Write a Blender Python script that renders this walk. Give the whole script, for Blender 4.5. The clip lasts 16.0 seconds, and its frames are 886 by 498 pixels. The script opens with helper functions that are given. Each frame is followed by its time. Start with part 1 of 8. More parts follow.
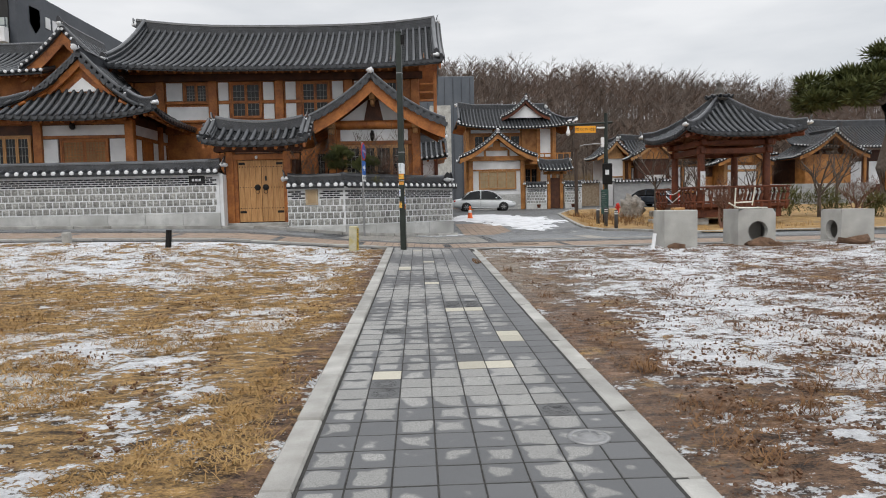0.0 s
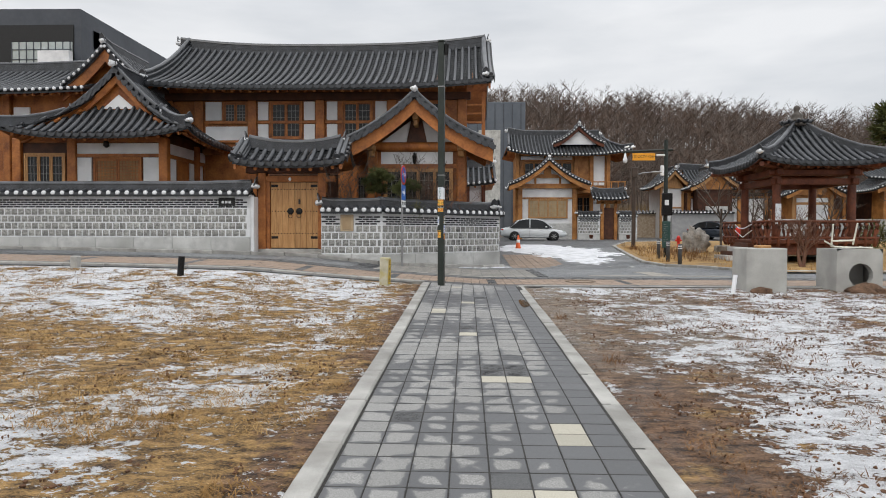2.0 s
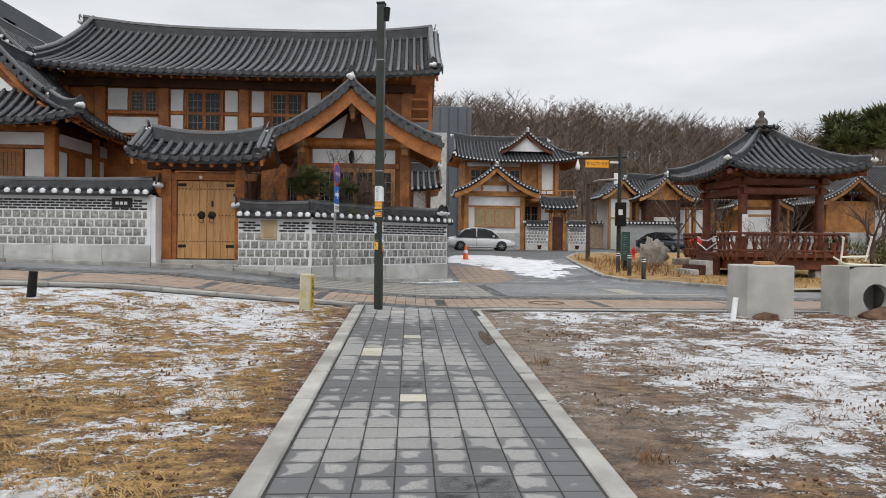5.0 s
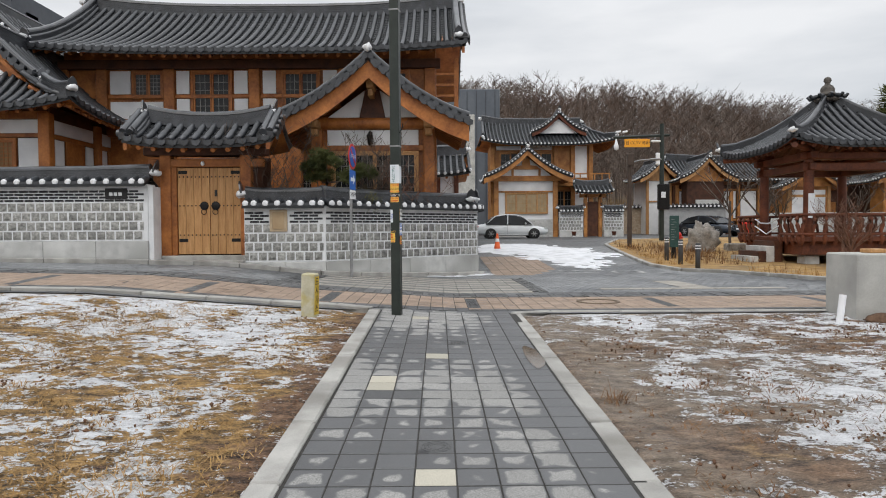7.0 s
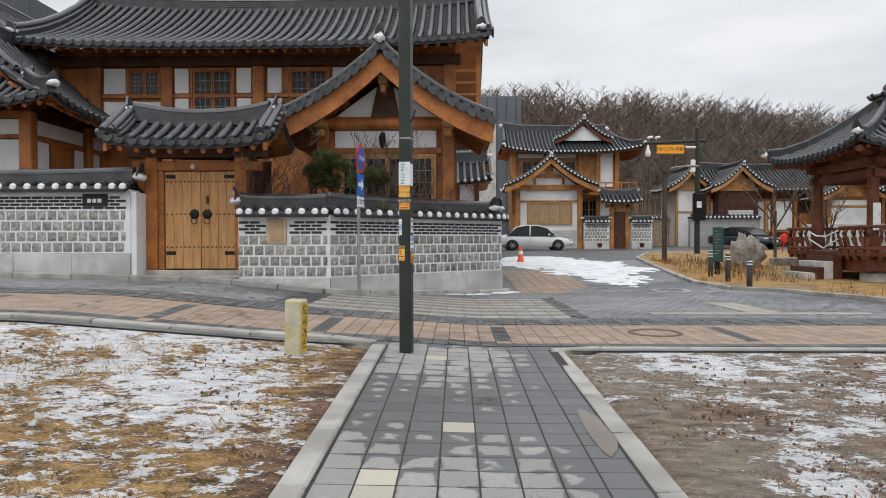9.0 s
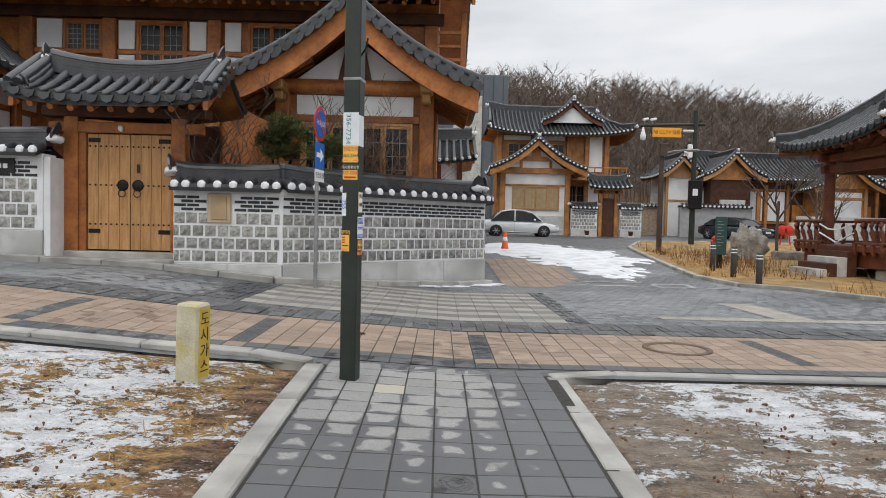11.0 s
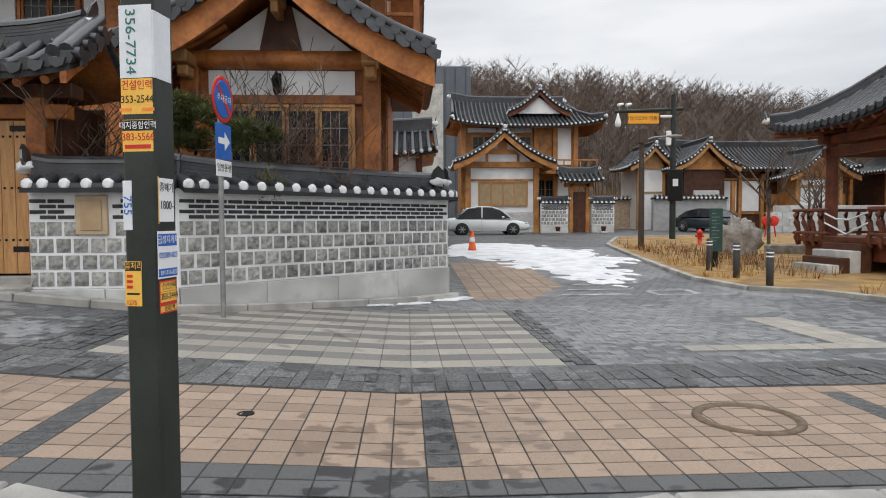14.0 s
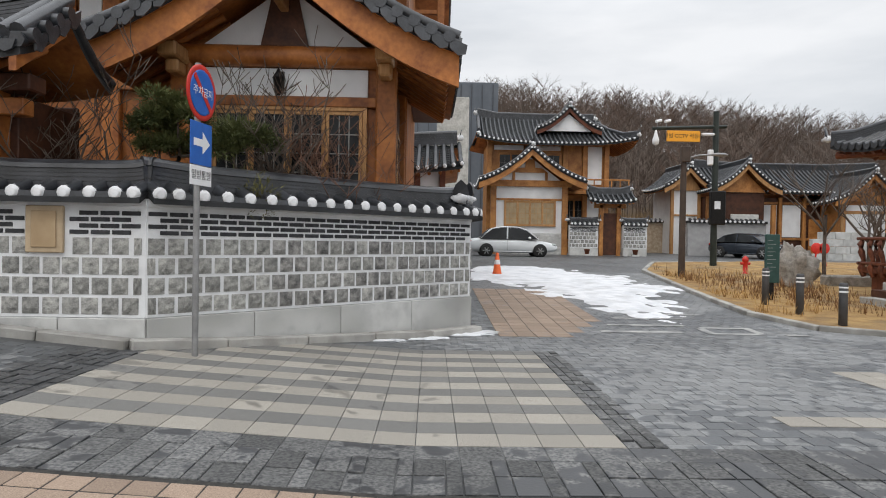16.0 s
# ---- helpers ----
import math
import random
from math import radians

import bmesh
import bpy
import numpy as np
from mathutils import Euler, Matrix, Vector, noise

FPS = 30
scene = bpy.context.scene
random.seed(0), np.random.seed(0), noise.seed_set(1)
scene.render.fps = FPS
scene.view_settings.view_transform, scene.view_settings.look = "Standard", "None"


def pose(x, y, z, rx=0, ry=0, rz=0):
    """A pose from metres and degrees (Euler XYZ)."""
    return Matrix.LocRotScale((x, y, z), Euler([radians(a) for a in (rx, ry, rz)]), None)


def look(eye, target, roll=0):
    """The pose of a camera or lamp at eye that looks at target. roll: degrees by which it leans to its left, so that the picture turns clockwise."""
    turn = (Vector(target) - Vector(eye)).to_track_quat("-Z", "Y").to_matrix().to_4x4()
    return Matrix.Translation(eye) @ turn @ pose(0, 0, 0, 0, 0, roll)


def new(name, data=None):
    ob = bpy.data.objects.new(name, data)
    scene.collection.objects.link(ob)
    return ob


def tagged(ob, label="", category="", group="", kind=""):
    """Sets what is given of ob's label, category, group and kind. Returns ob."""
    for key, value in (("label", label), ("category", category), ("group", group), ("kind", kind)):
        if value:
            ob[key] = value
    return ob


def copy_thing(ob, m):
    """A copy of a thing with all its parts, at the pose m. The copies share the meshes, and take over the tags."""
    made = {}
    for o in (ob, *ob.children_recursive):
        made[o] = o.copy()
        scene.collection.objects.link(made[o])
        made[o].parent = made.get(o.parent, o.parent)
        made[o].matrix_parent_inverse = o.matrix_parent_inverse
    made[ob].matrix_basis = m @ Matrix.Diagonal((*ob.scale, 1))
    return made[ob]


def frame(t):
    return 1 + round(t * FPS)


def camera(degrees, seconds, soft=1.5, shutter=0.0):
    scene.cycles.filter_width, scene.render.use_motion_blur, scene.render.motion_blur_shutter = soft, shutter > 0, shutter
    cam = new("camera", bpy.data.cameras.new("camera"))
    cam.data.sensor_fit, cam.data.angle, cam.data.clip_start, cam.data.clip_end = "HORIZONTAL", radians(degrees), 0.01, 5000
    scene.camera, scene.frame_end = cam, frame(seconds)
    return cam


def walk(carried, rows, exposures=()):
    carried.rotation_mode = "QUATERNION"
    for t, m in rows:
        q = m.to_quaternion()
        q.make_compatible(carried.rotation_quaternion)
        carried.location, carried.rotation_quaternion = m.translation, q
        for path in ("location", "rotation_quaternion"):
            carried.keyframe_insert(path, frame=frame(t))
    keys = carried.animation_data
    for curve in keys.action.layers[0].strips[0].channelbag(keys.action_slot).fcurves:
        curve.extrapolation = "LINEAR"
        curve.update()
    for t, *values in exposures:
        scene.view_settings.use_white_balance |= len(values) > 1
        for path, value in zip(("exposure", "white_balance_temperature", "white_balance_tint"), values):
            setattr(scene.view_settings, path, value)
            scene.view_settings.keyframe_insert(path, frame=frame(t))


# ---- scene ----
cam = camera(68.6, 16.0, soft=1.0)
METRES, EYE, TILT, LEAN, TURN = 15.2, 1.5, 0.0, 0.45, -2.1
ROWS = [
    (0.0, 0.0, 0.0, 0.0, -0.05, -3.81, 0.76),
    (0.5, 0.0019, 0.0326, 0.0025, -0.34, -2.57, -0.49),
    (1.0, 0.0061, 0.0637, 0.0047, 2.93, -1.73, 0.41),
    (1.5, 0.0037, 0.0969, 0.0048, 3.82, -1.31, -0.28),
    (2.0, 0.0061, 0.128, 0.0053, 4.21, -1.46, -0.57),
    (2.5, 0.0024, 0.1558, 0.0054, 7.14, -0.3, -0.53),
    (3.0, -0.0026, 0.1855, 0.0072, 3.97, 0.19, -2.28),
    (3.5, -0.001, 0.2159, 0.0095, 4.81, 0.84, -0.45),
    (4.0, -0.0044, 0.2488, 0.0092, 4.46, 2.46, -1.67),
    (4.5, -0.0034, 0.2804, 0.0078, -0.86, 0.36, -1.09),
    (7.0, -0.0026, 0.4468, 0.0095, 1.72, -1.72, -0.08),
    (7.5, -0.0025, 0.4775, 0.0107, 3.08, -1.31, 0.58),
    (8.0, -0.0082, 0.5093, 0.0121, 1.93, -1.02, -1.05),
    (8.5, -0.0083, 0.5427, 0.0137, 5.2, -2.45, -0.23),
    (9.0, -0.0097, 0.5767, 0.0129, 3.33, -0.83, -0.33),
    (11.5, -0.0044, 0.7423, 0.0146, 1.83, -2.7, -1.77),
    (12.0, -0.0033, 0.7713, 0.0159, 0.88, -2.89, -0.11),
    (12.5, -0.001, 0.802, 0.0173, 1.93, -2.23, 0.36),
    (13.0, -0.001, 0.8345, 0.019, -0.49, -1.53, -0.83),
    (13.5, 0.0059, 0.8603, 0.0193, -2.83, -0.8, 0.49),
    (14.0, 0.0046, 0.8893, 0.0181, -1.1, -2.39, -0.18),
    (14.5, 0.0038, 0.9168, 0.0194, -1.05, -3.39, -0.2),
    (15.0, 0.0071, 0.9429, 0.022, 4.09, -1.43, 0.9),
    (15.5, 0.0048, 0.9694, 0.0213, 3.47, -1.64, -1.41),
    (16.0, 0.0085, 0.9945, 0.022, 1.02, -0.79, -1.4),
]
walk(cam, [(t, pose(0, 0, EYE, TILT, LEAN, TURN) @ pose(METRES * x, METRES * y, METRES * z, 90 + pitch, roll, yaw)) for t, x, y, z, yaw, pitch, roll in ROWS], exposures=[(0.0, 0.02), (9.0, 0.04), (13.0, 0.07), (16.0, 0.1)])

# ---- world and sun: a bright overcast winter sky ----
world = bpy.data.worlds.new("overcast")
scene.world = world
world.use_nodes = True
wt = world.node_tree
wt.nodes.clear()
w_out = wt.nodes.new("ShaderNodeOutputWorld")
w_bg = wt.nodes.new("ShaderNodeBackground")
w_sky = wt.nodes.new("ShaderNodeTexSky")
w_sky.sky_type, w_sky.sun_disc = "NISHITA", False
w_sky.sun_elevation, w_sky.sun_rotation = radians(38), radians(200)
w_sky.dust_density, w_sky.air_density = 4.0, 1.0
w_co = wt.nodes.new("ShaderNodeTexCoord")
w_map = wt.nodes.new("ShaderNodeMapping")
w_map.inputs["Scale"].default_value = (1.5, 1.5, 6.0)
w_no = wt.nodes.new("ShaderNodeTexNoise")
w_no.inputs["Scale"].default_value, w_no.inputs["Detail"].default_value = 1.6, 6
w_ra = wt.nodes.new("ShaderNodeValToRGB")
w_ra.color_ramp.elements[0].position, w_ra.color_ramp.elements[0].color = 0.34, (6.9, 7.2, 7.6, 1)
w_ra.color_ramp.elements[1].position, w_ra.color_ramp.elements[1].color = 0.62, (9.4, 9.5, 9.7, 1)
w_mix = wt.nodes.new("ShaderNodeMix")
w_mix.data_type = "RGBA"
w_mix.inputs[0].default_value = 0.93
wt.links.new(w_co.outputs["Generated"], w_map.inputs[0])
wt.links.new(w_map.outputs[0], w_no.inputs["Vector"])
wt.links.new(w_no.outputs[0], w_ra.inputs[0])
wt.links.new(w_sky.outputs[0], w_mix.inputs[6])
wt.links.new(w_ra.outputs[0], w_mix.inputs[7])
# an overcast dome grows brighter towards the zenith
w_sep = wt.nodes.new("ShaderNodeSeparateXYZ")
wt.links.new(w_co.outputs["Generated"], w_sep.inputs[0])
w_up = wt.nodes.new("ShaderNodeMapRange")
w_up.inputs[1].default_value, w_up.inputs[2].default_value, w_up.inputs[3].default_value, w_up.inputs[4].default_value = 0.3, 1.0, 1.05, 2.25
wt.links.new(w_sep.outputs[2], w_up.inputs[0])
w_mul = wt.nodes.new("ShaderNodeVectorMath")
w_mul.operation = "SCALE"
wt.links.new(w_mix.outputs[2], w_mul.inputs[0])
wt.links.new(w_up.outputs[0], w_mul.inputs["Scale"])
wt.links.new(w_mul.outputs[0], w_bg.inputs[0])
w_bg.inputs[1].default_value = 0.09
wt.links.new(w_bg.outputs[0], w_out.inputs[0])
sun = new("sun", bpy.data.lights.new("sun", "SUN"))
sun.data.energy, sun.data.angle, sun.data.color = 0.6, radians(25), (1.0, 0.96, 0.9)
sun.matrix_world = look((0, 0, 50), (12, 30, 8))


# ---- materials ----
def material(name, c1, c2, scale=8.0, rough=0.75, bump=0.15, metal=0.0, fine=90.0, vary=0.0, stretch=(1, 1, 1), dirt=None, dirt_scale=0.8, spec=0.4):
    """Two colours mixed by noise at two scales, a fine relief, wear and a little change from piece to piece."""
    m = bpy.data.materials.new(name)
    m.use_nodes = True
    t = m.node_tree
    b = t.nodes["Principled BSDF"]
    co = t.nodes.new("ShaderNodeTexCoord")
    mp = t.nodes.new("ShaderNodeMapping")
    mp.inputs["Scale"].default_value = stretch
    t.links.new(co.outputs["Object"], mp.inputs[0])
    if vary:
        oi = t.nodes.new("ShaderNodeObjectInfo")
        ad = t.nodes.new("ShaderNodeVectorMath")
        ad.operation = "MULTIPLY_ADD"
        t.links.new(oi.outputs["Random"], ad.inputs[0])
        ad.inputs[1].default_value = (37, 53, 71)
        t.links.new(mp.outputs[0], ad.inputs[2])
        vec = ad.outputs[0]
    else:
        vec = mp.outputs[0]
    n1 = t.nodes.new("ShaderNodeTexNoise")
    n1.inputs["Scale"].default_value, n1.inputs["Detail"].default_value = scale, 6
    n2 = t.nodes.new("ShaderNodeTexNoise")
    n2.inputs["Scale"].default_value, n2.inputs["Detail"].default_value = fine, 3
    t.links.new(vec, n1.inputs["Vector"])
    t.links.new(vec, n2.inputs["Vector"])
    av = t.nodes.new("ShaderNodeMath")
    av.operation = "MULTIPLY_ADD"
    t.links.new(n2.outputs[0], av.inputs[0])
    av.inputs[1].default_value = 0.45
    t.links.new(n1.outputs[0], av.inputs[2])
    ra = t.nodes.new("ShaderNodeValToRGB")
    ra.color_ramp.elements[0].position, ra.color_ramp.elements[0].color = 0.5, (*c1, 1)
    ra.color_ramp.elements[1].position, ra.color_ramp.elements[1].color = 0.95, (*c2, 1)
    t.links.new(av.outputs[0], ra.inputs[0])
    col = ra.outputs[0]
    if dirt:
        n3 = t.nodes.new("ShaderNodeTexNoise")
        n3.inputs["Scale"].default_value, n3.inputs["Detail"].default_value = dirt_scale, 8
        t.links.new(vec, n3.inputs["Vector"])
        r3 = t.nodes.new("ShaderNodeValToRGB")
        r3.color_ramp.elements[0].position, r3.color_ramp.elements[1].position = 0.5, 0.68
        r3.color_ramp.elements[1].color = (0.75, 0.75, 0.75, 1)
        t.links.new(n3.outputs[0], r3.inputs[0])
        mx = t.nodes.new("ShaderNodeMix")
        mx.data_type = "RGBA"
        t.links.new(r3.outputs[0], mx.inputs[0])
        t.links.new(col, mx.inputs[6])
        mx.inputs[7].default_value = (*dirt, 1)
        col = mx.outputs[2]
    if vary:
        hs = t.nodes.new("ShaderNodeHueSaturation")
        mr = t.nodes.new("ShaderNodeMapRange")
        mr.inputs[3].default_value, mr.inputs[4].default_value = 1 - vary, 1 + vary
        t.links.new(oi.outputs["Random"], mr.inputs[0])
        t.links.new(mr.outputs[0], hs.inputs["Value"])
        t.links.new(col, hs.inputs["Color"])
        col = hs.outputs[0]
    t.links.new(col, b.inputs["Base Color"])
    b.inputs["Roughness"].default_value, b.inputs["Metallic"].default_value = rough, metal
    b.inputs["Specular IOR Level"].default_value = spec
    if bump:
        bp = t.nodes.new("ShaderNodeBump")
        bp.inputs["Strength"].default_value, bp.inputs["Distance"].default_value = bump, 0.02
        t.links.new(av.outputs[0], bp.inputs["Height"])
        t.links.new(bp.outputs[0], b.inputs["Normal"])
    return m


TILE = material("roof_tile", (0.016, 0.0175, 0.02), (0.058, 0.062, 0.07), 3, 0.29, 0.2, fine=40, vary=0.2, spec=0.6)
# roof and coping bed: tile colour darkened for the shade between cover rows
TILE_BED = material("shaded_roof_bed_tile", (0.008, 0.009, 0.01), (0.03, 0.032, 0.035), 3, 0.6, 0.2, fine=30)
LIME = material("lime_plaster_tile_end", (0.62, 0.63, 0.64), (0.85, 0.86, 0.87), 9, 0.8, 0.2)
WOOD = material("orange_timber", (0.17, 0.05, 0.011), (0.46, 0.168, 0.04), 2.0, 0.5, 0.15, fine=14, vary=0.14, stretch=(1, 1, 1))
WOOD_GOLD = material("golden_timber", (0.24, 0.09, 0.022), (0.52, 0.24, 0.07), 2.0, 0.5, 0.15, fine=14, vary=0.14)
WOOD_PALE = material("pale_door_timber", (0.33, 0.16, 0.055), (0.52, 0.29, 0.12), 3, 0.5, 0.1, fine=18, vary=0.1, stretch=(6, 6, 0.7))
WOOD_DARK = material("dark_brown_timber", (0.035, 0.012, 0.006), (0.10, 0.035, 0.015), 3, 0.6, 0.15, fine=20, vary=0.15)
WOOD_RED = material("red_brown_pavilion_timber", (0.07, 0.019, 0.008), (0.19, 0.056, 0.023), 2, 0.55, 0.2, fine=16, vary=0.15)
PLASTER = material("white_plaster", (0.7, 0.71, 0.72), (0.8, 0.81, 0.82), 2, 0.85, 0.06, dirt=(0.55, 0.56, 0.57), dirt_scale=0.7)
MORTAR = material("white_mortar", (0.66, 0.67, 0.68), (0.78, 0.79, 0.8), 5, 0.85, 0.15, dirt=(0.55, 0.55, 0.55), dirt_scale=1.2)
STONE = material("split_grey_wall_stone", (0.15, 0.15, 0.143), (0.44, 0.435, 0.405), 14, 0.85, 0.9, fine=60, vary=0.22)
STONE_STAINED = material("soot_stained_wall_stone", (0.07, 0.07, 0.07), (0.38, 0.37, 0.35), 10, 0.85, 0.9, fine=60, vary=0.25)
BRICK = material("black_thin_brick", (0.013, 0.014, 0.016), (0.05, 0.051, 0.055), 12, 0.7, 0.3, vary=0.25)
GRANITE = material("pale_granite", (0.4, 0.4, 0.39), (0.6, 0.6, 0.58), 4, 0.8, 0.2, fine=160, dirt=(0.3, 0.3, 0.28), dirt_scale=1.0, vary=0.1)
KERB = material("weathered_granite_kerb", (0.27, 0.262, 0.245), (0.46, 0.45, 0.42), 3, 0.85, 0.3, fine=150, dirt=(0.2, 0.19, 0.17), dirt_scale=1.4, vary=0.12)
CONCRETE = material("raw_concrete", (0.34, 0.335, 0.312), (0.47, 0.465, 0.435), 2.5, 0.9, 0.15, fine=70, dirt=(0.3, 0.295, 0.28), dirt_scale=1.3)
GLASS = material("dark_window_glass", (0.010, 0.011, 0.012), (0.025, 0.027, 0.029), 1.5, 0.12, 0.0, spec=0.25)
IRON = material("black_iron", (0.008, 0.008, 0.008), (0.025, 0.024, 0.024), 20, 0.5, 0.2, metal=0.6)
POLE_GREEN = material("dark_green_painted_steel", (0.012, 0.018, 0.014), (0.026, 0.034, 0.028), 5, 0.45, 0.08, fine=60)
POLE_BROWN = material("brown_painted_steel", (0.045, 0.03, 0.022), (0.08, 0.055, 0.04), 5, 0.55, 0.1)
STEEL = material("grey_galvanised_steel", (0.22, 0.22, 0.22), (0.34, 0.34, 0.34), 8, 0.45, 0.1, metal=0.5)
SNOWCAP = material("crusted_snow", (0.62, 0.64, 0.67), (0.84, 0.85, 0.87), 3, 0.7, 0.6, fine=30, dirt=(0.5, 0.51, 0.52), dirt_scale=1.6)
STRAW = material("dry_straw_grass", (0.28, 0.15, 0.045), (0.52, 0.34, 0.14), 1.3, 0.9, 0.1, fine=9, vary=0.2)
BARK = material("grey_brown_bark", (0.06, 0.045, 0.035), (0.14, 0.11, 0.09), 6, 0.9, 0.3)
TWIG = material("bare_twigs", (0.085, 0.066, 0.054), (0.165, 0.128, 0.105), 0.12, 0.95, 0.0, fine=1.5)
NEEDLE = material("pine_needles", (0.035, 0.05, 0.014), (0.13, 0.14, 0.045), 2.0, 0.8, 0.0, fine=12)
HEDGE = material("olive_shrub_leaves", (0.06, 0.065, 0.02), (0.17, 0.16, 0.06), 3.0, 0.8, 0.0, fine=12)
SCHOOL = material("dark_grey_panel_cladding", (0.05, 0.057, 0.07), (0.075, 0.083, 0.097), 0.3, 0.5, 0.0, fine=2)
SCHOOL_PALE = material("pale_curtain_wall", (0.34, 0.38, 0.37), (0.48, 0.52, 0.5), 0.6, 0.5, 0.0, fine=3)
PAPER = material("white_sticker_paper", (0.62, 0.66, 0.7), (0.74, 0.77, 0.8), 8, 0.7, 0.05)
YELLOW = material("yellow_sticker", (0.75, 0.42, 0.06), (0.85, 0.52, 0.1), 8, 0.6, 0.03)
ORANGE = material("orange_sticker", (0.78, 0.22, 0.03), (0.85, 0.3, 0.06), 8, 0.6, 0.03)
BLUE = material("traffic_blue", (0.012, 0.10, 0.42), (0.02, 0.14, 0.52), 8, 0.4, 0.02)
RED = material("traffic_red", (0.5, 0.02, 0.015), (0.62, 0.04, 0.025), 8, 0.4, 0.02)
CONE = material("orange_cone_plastic", (0.8, 0.12, 0.03), (0.85, 0.18, 0.05), 8, 0.5, 0.05)
BLACK = material("black_print", (0.01, 0.01, 0.01), (0.02, 0.02, 0.02), 8, 0.6, 0.0)
WHITE = material("white_print", (0.75, 0.76, 0.77), (0.82, 0.82, 0.83), 8, 0.5, 0.0)
SIGN_GREEN = material("dark_teal_board", (0.015, 0.05, 0.045), (0.03, 0.075, 0.065), 8, 0.5, 0.02)
CAR_SILVER = material("silver_car_paint", (0.6, 0.62, 0.63), (0.66, 0.68, 0.69), 1, 0.3, 0.0, metal=0.0, spec=0.7)
CAR_DARK = material("dark_blue_grey_car_paint", (0.03, 0.037, 0.05), (0.04, 0.05, 0.065), 1, 0.2, 0.0, metal=0.3, spec=0.7)
RUBBER = material("black_rubber", (0.012, 0.012, 0.012), (0.03, 0.03, 0.03), 20, 0.85, 0.2)
LAMP_RED = material("red_tail_lamp", (0.4, 0.012, 0.01), (0.5, 0.02, 0.015), 8, 0.2, 0.0)
ROCK = material("pitted_pale_rock", (0.16, 0.145, 0.125), (0.42, 0.39, 0.35), 5, 0.9, 1.0, fine=25)
CHAIR = material("cream_enamel_tube", (0.62, 0.6, 0.5), (0.75, 0.73, 0.64), 8, 0.5, 0.1)


def ground_material():
    """Winter field: straw and brown soil with crusted snow lying in patches."""
    m = bpy.data.materials.new("winter_field")
    m.use_nodes = True
    t = m.node_tree
    b = t.nodes["Principled BSDF"]
    co = t.nodes.new("ShaderNodeTexCoord")

    def tex(scale, detail, rough=0.6, stretch=(1, 1, 1), kind="ShaderNodeTexNoise"):
        mp = t.nodes.new("ShaderNodeMapping")
        mp.inputs["Scale"].default_value = stretch
        t.links.new(co.outputs["Object"], mp.inputs[0])
        n = t.nodes.new(kind)
        n.inputs["Scale"].default_value, n.inputs["Detail"].default_value, n.inputs["Roughness"].default_value = scale, detail, rough
        t.links.new(mp.outputs[0], n.inputs["Vector"])
        return n.outputs[0]

    def ramp(x, stops):
        r = t.nodes.new("ShaderNodeValToRGB")
        el = r.color_ramp.elements
        for e, (p, c) in zip((el[0], el[1], *[el.new(0.5) for _ in stops[2:]]), stops):
            e.position, e.color = p, (*c, 1) if len(c) == 3 else c
        t.links.new(x, r.inputs[0])
        return r.outputs[0]

    def math(op, a, c, d=None):
        n = t.nodes.new("ShaderNodeMath")
        n.operation = op
        for i, v in enumerate((a, c, d)):
            if v is None:
                continue
            if isinstance(v, (int, float)):
                n.inputs[i].default_value = v
            else:
                t.links.new(v, n.inputs[i])
        return n.outputs[0]

    def mix(f, a, c):
        n = t.nodes.new("ShaderNodeMix")
        n.data_type = "RGBA"
        t.links.new(f, n.inputs[0])
        for i, v in ((6, a), (7, c)):
            if isinstance(v, tuple):
                n.inputs[i].default_value = (*v, 1)
            else:
                t.links.new(v, n.inputs[i])
        return n.outputs[2]

    def span(x, a, c):
        n = t.nodes.new("ShaderNodeMapRange")
        n.interpolation_type = "SMOOTHSTEP"
        t.links.new(x, n.inputs[0])
        n.inputs[1].default_value, n.inputs[2].default_value = a, c
        return n.outputs[0]

    sep = t.nodes.new("ShaderNodeSeparateXYZ")
    t.links.new(co.outputs["Object"], sep.inputs[0])
    X, Y = sep.outputs[0], sep.outputs[1]
    fibre = math("MULTIPLY_ADD", tex(7, 3, 0.6, (0.7, 1.6, 1)), 0.5, math("MULTIPLY", tex(38, 4, 0.7, (1, 2.0, 1)), 0.5))
    clump = tex(2.2, 6, 0.65)
    wide = tex(0.35, 5)
    straw = ramp(fibre, [(0.40, (0.03, 0.015, 0.006)), (0.5, (0.25, 0.118, 0.032)), (0.61, (0.53, 0.32, 0.115))])
    soil = ramp(fibre, [(0.40, (0.02, 0.010, 0.006)), (0.5, (0.125, 0.062, 0.033)), (0.6, (0.28, 0.16, 0.09))])
    sand = ramp(fibre, [(0.38, (0.09, 0.066, 0.047)), (0.52, (0.25, 0.195, 0.145)), (0.64, (0.38, 0.31, 0.24))])
    left = span(X, -0.6, -1.6)
    # straw over soil: more straw west of the path, tufts to the east
    sf = math("ADD", math("MULTIPLY_ADD", left, 0.24, -0.12), clump)
    base = mix(span(sf, 0.42, 0.56), soil, straw)
    # bare damp sand beside the path to the east, near the kerb
    sandy = math("MULTIPLY", span(X, 1.2, 1.6), math("MULTIPLY", span(X, 6.0, 2.8), span(Y, 7.0, 11.0)))
    base = mix(math("MULTIPLY", sandy, span(wide, 0.3, 0.5)), base, sand)
    # snow in streaky crusts
    fleck = math("MULTIPLY_ADD", tex(11, 5, 0.72, (0.8, 1.1, 1)), 0.6, math("MULTIPLY", tex(34, 3, 0.7, (0.8, 1.2, 1)), 0.4))
